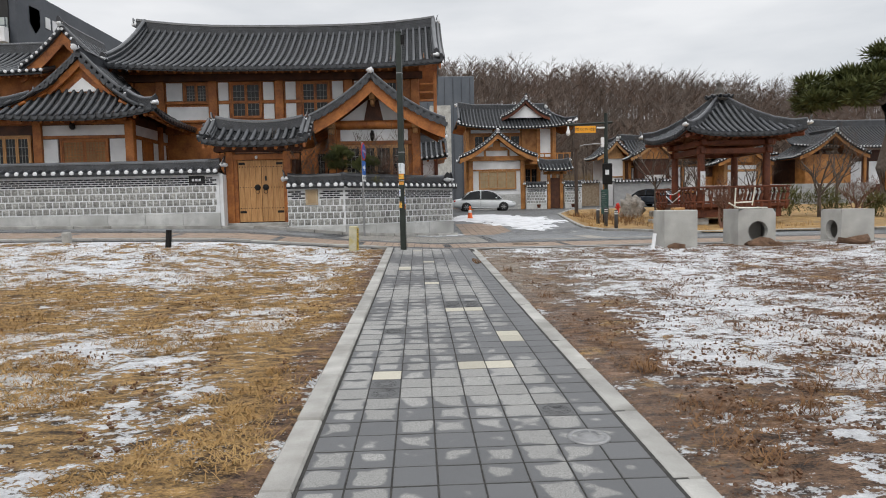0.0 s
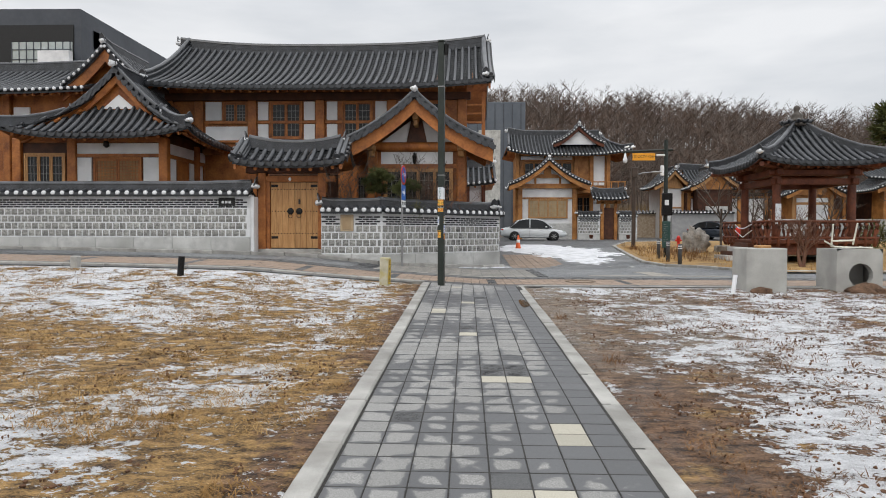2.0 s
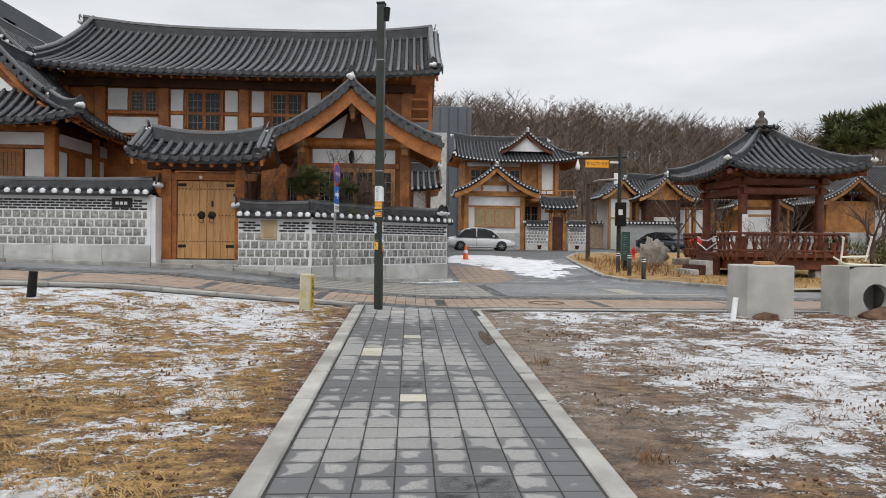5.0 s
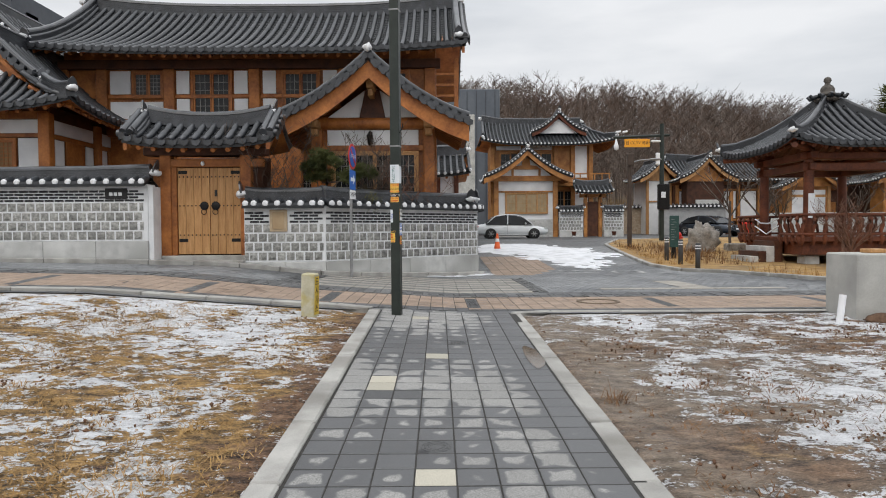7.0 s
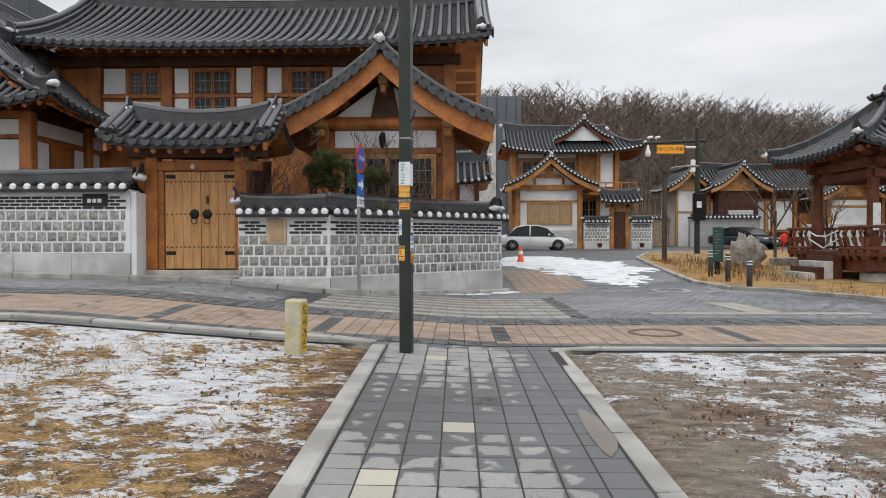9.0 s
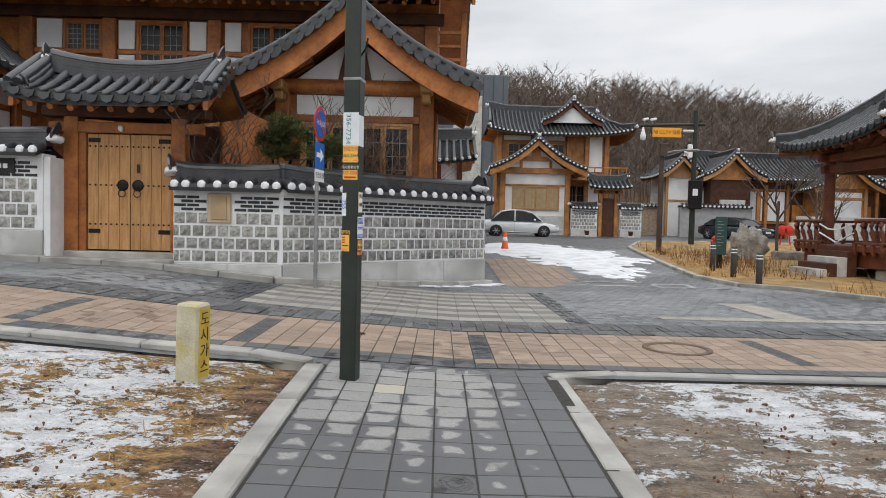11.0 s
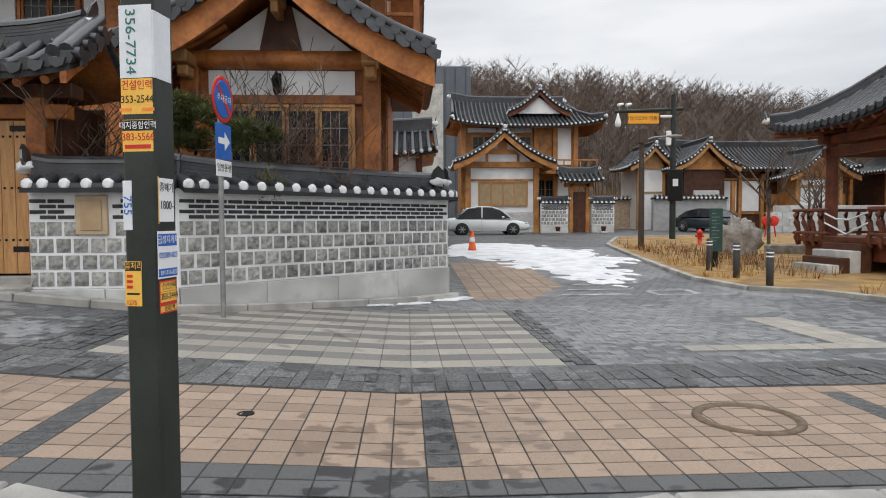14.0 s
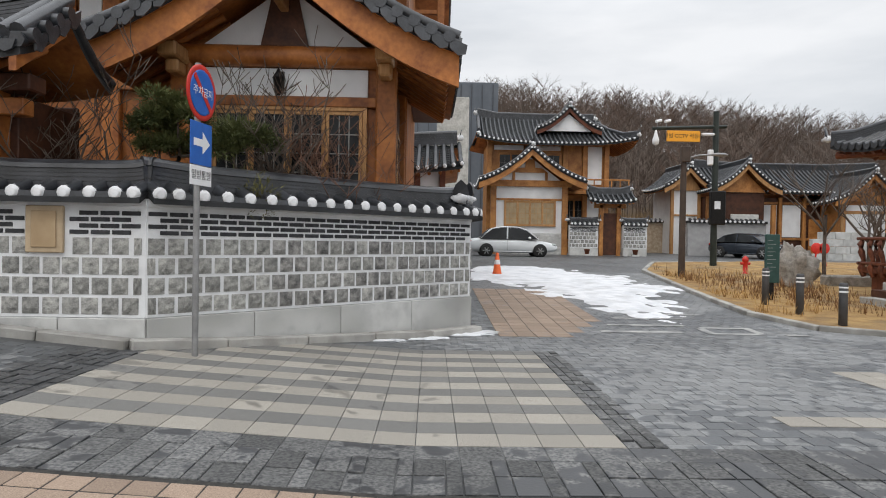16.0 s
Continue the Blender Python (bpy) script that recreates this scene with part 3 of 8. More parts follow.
# ---- roofs of black clay tile ----
def slope(parent, O, e, o, L, e0, e1, r0, r1, zr, ze, sag=0.15, lift=0.3, lift_r=0.1, step=0.29, rad=0.078, lime=False, rafters=True, under=WOOD, bed_name="roof", raf=WOOD):
    """One roof slope. O: a point on the ridge's line; e along the eave, o outward (flat); L: the run; e0..e1 eave and r0..r1 ridge
    along e; zr, ze heights. Cover-tile rows run straight down and stop at the hips. Returns the roof part."""
    O, e, o = Vector((O[0], O[1], 0)), Vector((*e, 0)).normalized(), Vector((*o, 0)).normalized()

    def P(s, v, dz=0.0):
        w = abs(2 * (s - e0) / (e1 - e0) - 1) ** 3
        z = zr + (ze - zr) * v - sag * 4 * v * (1 - v) + lift * w * v * v + lift_r * w * (1 - v)
        return O + e * s + o * (L * v) + Vector((0, 0, z + dz))

    def top(s):
        if s < r0:
            return min(1.0, max(0.0, 1 - (s - e0) / max(1e-6, r0 - e0)))
        if s > r1:
            return min(1.0, max(0.0, 1 - (e1 - s) / max(1e-6, e1 - r1)))
        return 0.0
    n = max(2, round((e1 - e0) / step))
    d = (e1 - e0) / n
    bed = Mesh()
    long = math.hypot(L, zr - ze)
    for i in range(n):
        s0, s1 = e0 + i * d, e0 + (i + 1) * d
        v0, v1 = top(s0), top(s1)
        m = max(2, round(long * (1 - min(v0, v1)) / 0.24))
        for k in range(m):
            rows = []
            for kk, up in ((k, 0.0), (k + 1, 0.028)):
                f = kk / m
                va, vb = v0 + (1 - v0) * f, v1 + (1 - v1) * f
                vm = (va + vb) / 2
                rows.append([P(s0, va, up), P((s0 + s1) / 2, vm, up - 0.05), P(s1, vb, up)])
            vs = rows[0] + rows[1] + [rows[1][0] + Vector((0, 0, -0.045)), rows[1][1] + Vector((0, 0, -0.045)), rows[1][2] + Vector((0, 0, -0.045))]
            bed.add(vs, [(0, 3, 4, 1), (1, 4, 5, 2), (3, 6, 7, 4), (4, 7, 8, 5)])
    # boarded underside and fascia
    m, soffit = 8, Mesh()
    for i in range(n):
        s0, s1 = e0 + i * d, e0 + (i + 1) * d
        v0, v1 = top(s0), top(s1)
        for k in range(m):
            q = [P(s, v + (1 - v) * f / m, -0.13) for s, v, f in ((s0, v0, k), (s1, v1, k), (s1, v1, k + 1), (s0, v0, k + 1))]
            soffit.add(q, [(0, 1, 2, 3)])
        bed.add([P(s0, 1, -0.13), P(s1, 1, -0.13), P(s1, 1, 0.0), P(s0, 1, 0.0)], [(0, 1, 2, 3)])
    for s, fl in ((e0, 0), (e1, 1)):
        for k in range(m):
            v = top(s)
            if v > 0.95:
                continue
            a, b = v + (1 - v) * k / m, v + (1 - v) * (k + 1) / m
            q = [P(s, a, -0.13), P(s, b, -0.13), P(s, b, 0.02), P(s, a, 0.02)]
            bed.add(q, [(0, 1, 2, 3)])
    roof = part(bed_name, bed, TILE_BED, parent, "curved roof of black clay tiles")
    part("soffit", soffit, under, roof, "timber boarded underside")
    for i in range(n + 1):
        s = min(max(e0 + i * d, e0 + 0.02), e1 - 0.02)
        v0 = top(s)
        if v0 > 0.93:
            continue
        k = max(2, round(long * (1 - v0) / 0.32))
        pts, rr = [], []
        for j in range(k):
            for f, r in ((0.0, rad * 0.9), (0.93, rad * 1.06)):
                v = v0 + (1 - v0) * (j + f) / k
                pts.append(P(s, v, 0.03))
                rr.append(r)
        pts.append(P(s, 1.0, 0.03) + o * 0.03)
        rr.append(rad * 1.08)
        row = part("roof_tile", Mesh().tube(pts, rr, 6, True), TILE, roof)
        if lime:
            p = P(s, 1.0, 0.03) + o * 0.03
            part("lime_end", Mesh().tube([p - o * 0.04, p + o * 0.03, p + o * 0.05], [rad * 0.9, rad * 0.92, rad * 0.5], 8), LIME, roof)
        else:
            # drip tile between the rows
            q = P(min(s + d / 2, e1), 1.0, 0.0) + o * 0.03
            if i < n:
                part("drip_tile", Mesh().add([q + e * t * d * 0.42 + Vector((0, 0, z)) + o * y for y in (0, 0.02) for t, z in ((-1, 0.05), (1, 0.05), (0.7, -0.05), (0, -0.085), (-0.7, -0.05))], [(0, 1, 2, 3, 4), (9, 8, 7, 6, 5), (0, 5, 6, 1), (1, 6, 7, 2), (2, 7, 8, 3), (3, 8, 9, 4), (4, 9, 5, 0)]), TILE, roof)
    if rafters:
        nr = max(2, round((e1 - e0) / 0.36))
        for i in range(nr + 1):
            s = min(max(e0 + (e1 - e0) * i / nr, e0 + 0.12), e1 - 0.12)
            v0 = max(0.35, top(s))
            if v0 > 0.9:
                continue
            part("rafter", Mesh().tube([P(s, v0, -0.2), P(s, 0.97 - 0.05 / L, -0.2)], 0.06, 7), raf, parent)
    return roof, P


def ridge(parent, pts, h=0.34, w=0.2, caps=(True, True), white=True, name="ridge"):
    """A layered ridge of tiles along pts, with a round cap row and raised ends."""
    pts = [Vector(p) for p in pts]
    half = [(w * 0.5, -0.12)]
    for a in range(4):
        ww = w * (1.0 - 0.1 * a) / 2
        half += [(ww, h * a / 4), (ww, h * (a + 0.78) / 4), (ww * 0.8, h * (a + 0.78) / 4), (ww * 0.8, h * (a + 1) / 4)]
    half += [(w * 0.44 * math.cos(q), h + w * 0.44 * math.sin(q)) for q in (0.0, 0.5, 1.0, 1.4)]
    ring = half + [(-x, z) for x, z in half[::-1]]
    vs, fs, k = [], [], len(ring)
    for i, p in enumerate(pts):
        d = (pts[min(i + 1, len(pts) - 1)] - pts[max(i - 1, 0)])
        sd = Vector((d.y, -d.x, 0)).normalized()
        vs += [p + sd * x + Vector((0, 0, z)) for x, z in ring]
    for i in range(len(pts) - 1):
        fs += [(i * k + j, i * k + (j + 1) % k, (i + 1) * k + (j + 1) % k, (i + 1) * k + j) for j in range(k)]
    fs += [tuple(range(k))[::-1], tuple(range(k * (len(pts) - 1), k * len(pts)))]
    m = Mesh().add(vs, fs)
    r = part(name, m, TILE, parent)
    for end, nxt, on in ((pts[0], pts[1], caps[0]), (pts[-1], pts[-2], caps[1])):
        if not on:
            continue
        d = (end - nxt).normalized()
        sd = Vector((d.y, -d.x, 0)).normalized()
        c = end + d * 0.05
        # upright end tile: a leaf shape
        out = [(-0.8, -0.1), (0.8, -0.1), (0.95, 0.5), (0.6, 1.1), (0, 1.5), (-0.6, 1.1), (-0.95, 0.5)]
        vs = [c + sd * (x * w * 0.62) + Vector((0, 0, h * 0.45 + z * 0.2)) + d * (t + z * 0.05) for t in (0.02, 0.06) for x, z in out]
        k = len(out)
        part("end_tile", Mesh().add(vs, [tuple(range(k)), tuple(range(k, 2 * k))[::-1]] + [(i, (i + 1) % k, (i + 1) % k + k, i + k) for i in range(k)]), TILE, r)
        if white:
            part("lime_end", Mesh().blob(c + d * 0.05 + Vector((0, 0, h * 0.42)), (w * 0.6, w * 0.6, h * 0.42), 6, 0.3, end.x), LIME, r)
    return r


def gable_edge(parent, pts, toward, lime=False, board=WOOD, drop=0.34, name="bargeboard"):
    """The raked edge of a gable: a curved board with short tiles set out along it. pts run along the roof's edge."""
    pts = [Vector(p) for p in pts]
    d = Vector((*toward, 0)).normalized()
    bm = Mesh()
    k = len(pts)
    vs = [p - d * t + Vector((0, 0, -0.12 - z)) for p in pts for t, z in ((0.04, 0), (0.12, 0), (0.12, drop), (0.04, drop))]
    bm.add(vs, [(4 * i + j, 4 * i + (j + 1) % 4, 4 * i + 4 + (j + 1) % 4, 4 * i + 4 + j) for i in range(k - 1) for j in range(4)] + [(3, 2, 1, 0), tuple(4 * k - 4 + j for j in range(4))])
    part(name, bm, board, parent)
    dist, nxt = 0.0, 0.1
    for a, b in zip(pts, pts[1:]):
        ln = (b - a).length
        while nxt < dist + ln:
            p = a + (b - a) * ((nxt - dist) / ln)
            t = part("edge_tile", Mesh().tube([p - d * 0.2 + Vector((0, 0, 0.06)), p + d * 0.1 + Vector((0, 0, 0.04)), p + d * 0.13 + Vector((0, 0, 0.04))], [0.075, 0.085, 0.088], 8), TILE, parent)
            if lime:
                part("lime_end", Mesh().tube([p + d * 0.12 + Vector((0, 0, 0.04)), p + d * 0.16 + Vector((0, 0, 0.04))], [0.074, 0.045], 8), LIME, parent)
            else:
                q = p + (b - a).normalized() * 0.13 + Vector((0, 0, -0.07)) + d * 0.09
                sd = (b - a).normalized()
                part("drip_tile", Mesh().add([q + sd * x + Vector((0, 0, z)) + d * t2 for t2 in (0, 0.03) for x, z in ((-0.14, 0.08), (0.14, 0.08), (0.12, -0.05), (0, -0.11), (-0.12, -0.05))], [(0, 1, 2, 3, 4), (9, 8, 7, 6, 5), (0, 5, 6, 1), (1, 6, 7, 2), (2, 7, 8, 3), (3, 8, 9, 4), (4, 9, 5, 0)]), TILE, parent)
            nxt += 0.27
        dist += ln
    # tile course lying along the edge
    part("verge_tile", Mesh().tube([p + Vector((0, 0, 0.13)) - d * 0.03 for p in pts], 0.085, 8), TILE, parent)
    part("verge_tile", Mesh().tube([p + Vector((0, 0, 0.11)) - d * 0.2 for p in pts], 0.085, 8), TILE, parent)


def gable_roof_y(parent, xc, yf, yb, x0, x1, zr, ze, sag=0.14, lift=0.18, lime=False, ridge_h=0.3, board=WOOD, step=0.29, drop=0.34, white=True):
    """A roof whose ridge runs back from the front gable at yf."""
    roofs = []
    for sx, xe in ((-1, x0), (1, x1)):
        L = abs(xe - xc)
        r, P = slope(parent, (xc, yf), (0, 1), (sx, 0), L, 0, yb - yf, 0, yb - yf, zr, ze, sag, lift, 0.05, lime=lime, step=step)
        edge = [P(0.0, v / 10) for v in range(11)]
        gable_edge(parent, edge, (0, -1), lime, board, drop)
        roofs.append(r)
    ridge(parent, [(xc, yf - 0.05, zr + 0.1), (xc, yf + 0.4, zr + 0.02), (xc, (yf + yb) / 2, zr), (xc, yb, zr)], ridge_h, 0.2, (True, False), white)
    return roofs


def lattice_window(parent, x0, x1, z0, z1, y, leaves=2, frame_mat=WOOD, bars=3, wbars=2, glass=GLASS, name="window"):
    """A framed window in a wall that faces -y; each leaf has its sash, pane and lattice."""
    f = 0.07
    fr = Mesh().box(x0 - f, y - 0.07, z0 - f, x0, y + 0.03, z1 + f, 0.006).box(x1, y - 0.07, z0 - f, x1 + f, y + 0.03, z1 + f, 0.006).box(x0, y - 0.07, z1, x1, y + 0.03, z1 + f, 0.006).box(x0 - 0.02, y - 0.09, z0 - f, x1 + 0.02, y + 0.03, z0, 0.006)
    win = part(name, fr, frame_mat, parent)
    w = (x1 - x0) / leaves
    for i in range(leaves):
        a, b = x0 + i * w, x0 + (i + 1) * w
        t = min(0.06, w * 0.13)
        s = Mesh().box(a + 0.005, y - 0.05, z0, a + t, y, z1, 0.004).box(b - t, y - 0.05, z0, b - 0.005, y, z1, 0.004).box(a + t, y - 0.05, z1 - t, b - t, y, z1, 0.004).box(a + t, y - 0.05, z0, b - t, y, z0 + t, 0.004)
        part("sash", s, frame_mat, win)
        part("pane", Mesh().box(a + t, y - 0.018, z0 + t, b - t, y - 0.008, z1 - t), glass, win)
        lt = Mesh()
        for k in range(1, wbars + 1):
            x = a + t + (b - a - 2 * t) * k / (wbars + 1)
            lt.box(x - 0.008, y - 0.035, z0 + t, x + 0.008, y - 0.019, z1 - t)
        for k in range(1, bars + 1):
            z = z0 + t + (z1 - z0 - 2 * t) * k / (bars + 1)
            lt.box(a + t, y - 0.037, z - 0.008, b - t, y - 0.0195, z + 0.008)
        part("lattice", lt, frame_mat if glass is not GLASS else LEAD, win)
    return win


# ---- paving ----
def paver(m, x0, y0, x1, y1, h=0.02, c=0.004, gap=0.0055):
    x0, y0, x1, y1 = x0 + gap, y0 + gap, x1 - gap, y1 - gap
    h += random.uniform(0.0, 0.0022)
    lo = [(x, y, g(x, y) - 0.04) for x, y in ((x0, y0), (x1, y0), (x1, y1), (x0, y1))]
    md = [(x, y, g(x, y) + h - c * 0.6) for x, y in ((x0, y0), (x1, y0), (x1, y1), (x0, y1))]
    hi = [(x, y, g(x, y) + h) for x, y in ((x0 + c, y0 + c), (x1 - c, y0 + c), (x1 - c, y1 - c), (x0 + c, y1 - c))]
    m.add(lo + md + hi, [(8, 9, 10, 11)] + [(4 * k + i, 4 * k + (i + 1) % 4, 4 * k + 4 + (i + 1) % 4, 4 * k + 4 + i) for k in (0, 1) for i in range(4)])


def sheet(x0, x1, y0, y1, dz, step=0.5):
    nx, ny = max(1, round((x1 - x0) / step)), max(1, round((y1 - y0) / step))
    vs = [(x0 + (x1 - x0) * i / nx, y0 + (y1 - y0) * j / ny, g(x0 + (x1 - x0) * i / nx, y0 + (y1 - y0) * j / ny) + dz) for j in range(ny + 1) for i in range(nx + 1)]
    return Mesh().add(vs, [(j * (nx + 1) + i, j * (nx + 1) + i + 1, (j + 1) * (nx + 1) + i + 1, (j + 1) * (nx + 1) + i) for j in range(ny) for i in range(nx)])


def unit_paver(name, w, mat, rings=False):
    m = Mesh().box(-w / 2 + 0.0045, -w / 2 + 0.007, -0.06, w / 2 - 0.0045, w / 2 - 0.007, 0.021, 0.003)
    if rings:
        for r in (0.16 * w, 0.27 * w, 0.37 * w):
            m.lathe((0, 0, 0.0), [(r, 0.01), (r + 0.002, 0.0245), (r + 0.01, 0.0245), (r + 0.012, 0.01)], 14)
        for k in range(8):
            m.box(0.17 * w, -0.004, 0.01, 0.36 * w, 0.004, 0.024, 0.0, pose(0, 0, 0, 0, 0, 45 * k + 22))
    return m.data(name, mat)


def lay(me, name, parent, x, y):
    ob = new(name, me)
    ob.parent = parent
    sy = math.degrees(math.atan((g(x, y + 0.1) - g(x, y - 0.1)) / 0.2))
    sx = math.degrees(math.atan((g(x + 0.1, y) - g(x - 0.1, y)) / 0.2))
    ob.matrix_basis = pose(x, y, g(x, y) + random.uniform(-0.0005, 0.002), sy + random.uniform(-0.25, 0.25), -sx + random.uniform(-0.25, 0.25), random.uniform(-0.4, 0.4))
    return ob


def kerb_run(parent, pts, w=0.17, h=0.07, ln=1.0, mat=KERB):
    """Kerb stones one by one along a line on the ground."""
    for (ax, ay), (bx, by) in zip(pts, pts[1:]):
        dist = math.hypot(bx - ax, by - ay)
        n = max(1, round(dist / ln))
        ang = math.degrees(math.atan2(by - ay, bx - ax))
        for i in range(n):
            f0, f1 = i / n, (i + 1) / n
            x0, y0, x1, y1 = ax + (bx - ax) * f0, ay + (by - ay) * f0, ax + (bx - ax) * f1, ay + (by - ay) * f1
            z0, z1 = g(x0, y0), g(x1, y1)
            l = dist / n
            m = pose((x0 + x1) / 2, (y0 + y1) / 2, (z0 + z1) / 2, 0, -math.degrees(math.atan2(z1 - z0, l)), ang)
            ob = part("kerb_stone", Mesh().box(-l / 2 + 0.004, -w / 2, -0.25, l / 2 - 0.004, w / 2, h + random.uniform(-0.004, 0.004), 0.014, m), mat, parent)


PW = 0.2356
path = tagged(part("footpath", sheet(-0.75, 1.34, -8, 16.5, 0.0188, 0.1), JOINT), "footpath of grey concrete pavers with damp patches", "path", kind="structure")
me_grey, me_cream, me_ring = unit_paver("paver", PW, PATH_GREY), unit_paver("paver_cream", PW, PATH_CREAM), unit_paver("paver_patterned", PW, PATH_DARK, True)
me_plain_dark = unit_paver("paver_charcoal", PW, PATH_DARK)
CREAM = {(1, 9), (4, 10), (5, 10), (6, 14), (6, 15), (4, 21), (5, 21), (3, 31), (1, 39), (1, 40), (2, 54), (3, 44)}
RINGED = {(1, 7), (1, 8), (1, 16), (4, 22), (5, 22), (4, 23), (5, 23), (3, 33), (4, 47), (6, 5)}
DARKS = {(4, 11), (5, 25), (1, 38), (2, 38)}
rest = Mesh()
for r in range(-46, 58):
    for c in range(8):
        x, y = -0.64 + (c + 0.5) * PW, 2.95 + (r + 0.5) * PW
        me = me_cream if (c, r) in CREAM else me_ring if (c, r) in RINGED else me_plain_dark if (c, r) in DARKS else me_grey
        if 0 <= r < 36 or me is not me_grey:
            lay(me, "paver", path, x, y)
        else:
            paver(rest, x - PW / 2, y - PW / 2, x + PW / 2, y + PW / 2, 0.0205)
tagged(part("far_pavers", rest, PATH_GREY_J, path), kind="stuff")
kerb_run(path, [(-0.74, -6), (-0.74, 16.35)], 0.17, 0.045)
kerb_run(path, [(1.34, -6), (1.34, 16.4)], 0.17, 0.024)
puddle = Mesh()
rim_p = []
for k in range(28):
    a = 2 * math.pi * k / 28
    q = 1 + 0.35 * noise.noise(Vector((math.cos(a) * 1.4, math.sin(a) * 1.4, 8)))
    rim_p.append((1.17 + 0.09 * q * math.cos(a), 13.4 + 0.5 * q * math.sin(a)))
puddle.add([(1.17, 13.4, g(1.17, 13.4) + 0.028)] + [(x, y, g(x, y) + 0.0265) for x, y in rim_p], [(0, 1 + k, 1 + (k + 1) % 28) for k in range(28)])
solid("puddle", puddle, material("muddy_water", (0.075, 0.055, 0.035), (0.13, 0.095, 0.065), 4, 0.08, 0.02, fine=20, spec=0.6), "shallow brown puddle at the edge of the footpath", "puddle", kind="stuff")
part("manhole_cover", Mesh().lathe((0.98, 3.75, g(1, 3.75) + 0.012), [(0.13, 0), (0.13, 0.014), (0.105, 0.016), (0.1, 0.011), (0.06, 0.011), (0.055, 0.018), (0.01, 0.018)], 24), STEEL, path, "small round metal inspection cover")

road = tagged(part("road", sheet(-60, 60, 16.4, 60, 0.0135, 0.5), paver_material("road_bed", (0.1, 0.102, 0.105), (0.19, 0.192, 0.19), (0.07, 0.074, 0.078), 0.3)), "blue-grey block-paved village road, partly damp", "road", kind="structure")
sidewalk = tagged(part("sidewalk", sheet(-30, 30, 16.7, 18.75, 0.0185, 0.25), JOINT), "peach tiled sidewalk with charcoal strips", "sidewalk", kind="structure")
TW = 0.2
me_peach, me_strip, me_wet = unit_paver("tile", TW, PEACH), unit_paver("strip_tile", TW, PATH_DARK, True), unit_paver("edge_tile", TW, PATH_DARK)
far_tiles, far_strip = Mesh(), Mesh()
STRIPS = {-23, -12, 0, 16, 30, 44, 58, -37, -51, -65, -79}
for i in range(-128, 110):
    x = 0.67 + TW * i
    strip = i in STRIPS
    for j in range(10):
        y = 16.7 + TW * j
        edge = j == 0 or j == 1 and i < 0
        dark = edge if not strip else j not in (1, 9)
        if -2.3 < x < 4.3:
            lay(me_wet if dark and not strip else me_strip if dark else me_peach, "sidewalk_tile", sidewalk, x + TW / 2, y + TW / 2)
        else:
            paver(far_strip if dark else far_tiles, x, y, x + TW, y + TW, 0.0205, 0.003, 0.004)
tagged(part("far_tiles", far_tiles, PEACH_J, sidewalk), kind="stuff")
tagged(part("far_strip_tiles", far_strip, BAND_J, sidewalk), kind="stuff")
kerb_run(sidewalk, [(-0.8, 16.42), (-1.35, 16.62), (-14, 16.62), (-24, 16.5)], 0.17, 0.06)
kerb_run(sidewalk, [(1.3, 16.42), (1.9, 16.6), (4, 16.55), (14, 16.4), (26, 16.4)], 0.14, 0.03)
apron = Mesh()
for i in range(8):
    paver(apron, -0.72 + i * 0.26, 16.42, -0.46 + i * 0.26, 16.66)
tagged(part("apron_tiles", apron, BAND_J, sidewalk), kind="stuff")
part("manhole_rim", Mesh().lathe((2.93, 17.85, g(2.9, 17.85) + 0.01), [(0.30, 0), (0.305, 0.024), (0.365, 0.026), (0.37, 0)], 36), material("rusty_manhole_rim", (0.09, 0.065, 0.045), (0.18, 0.13, 0.09), 12, 0.8, 0.5), sidewalk, "rusty round manhole rim")
part("drain_dot", Mesh().lathe((-0.55, 18.0, g(-0.55, 18.0) + 0.015), [(0.06, 0), (0.06, 0.012), (0.045, 0.014), (0.04, 0.008)], 16), IRON, sidewalk)

rd, band, xl, xd, pch, drk = Mesh(), Mesh(), Mesh(), Mesh(), Mesh(), Mesh()


def in_alley(x, y):
    return 1.6 < x < 3.75 and 25.2 < y < 32.2 and x < 2.7 + (y - 25.2) * 0.5


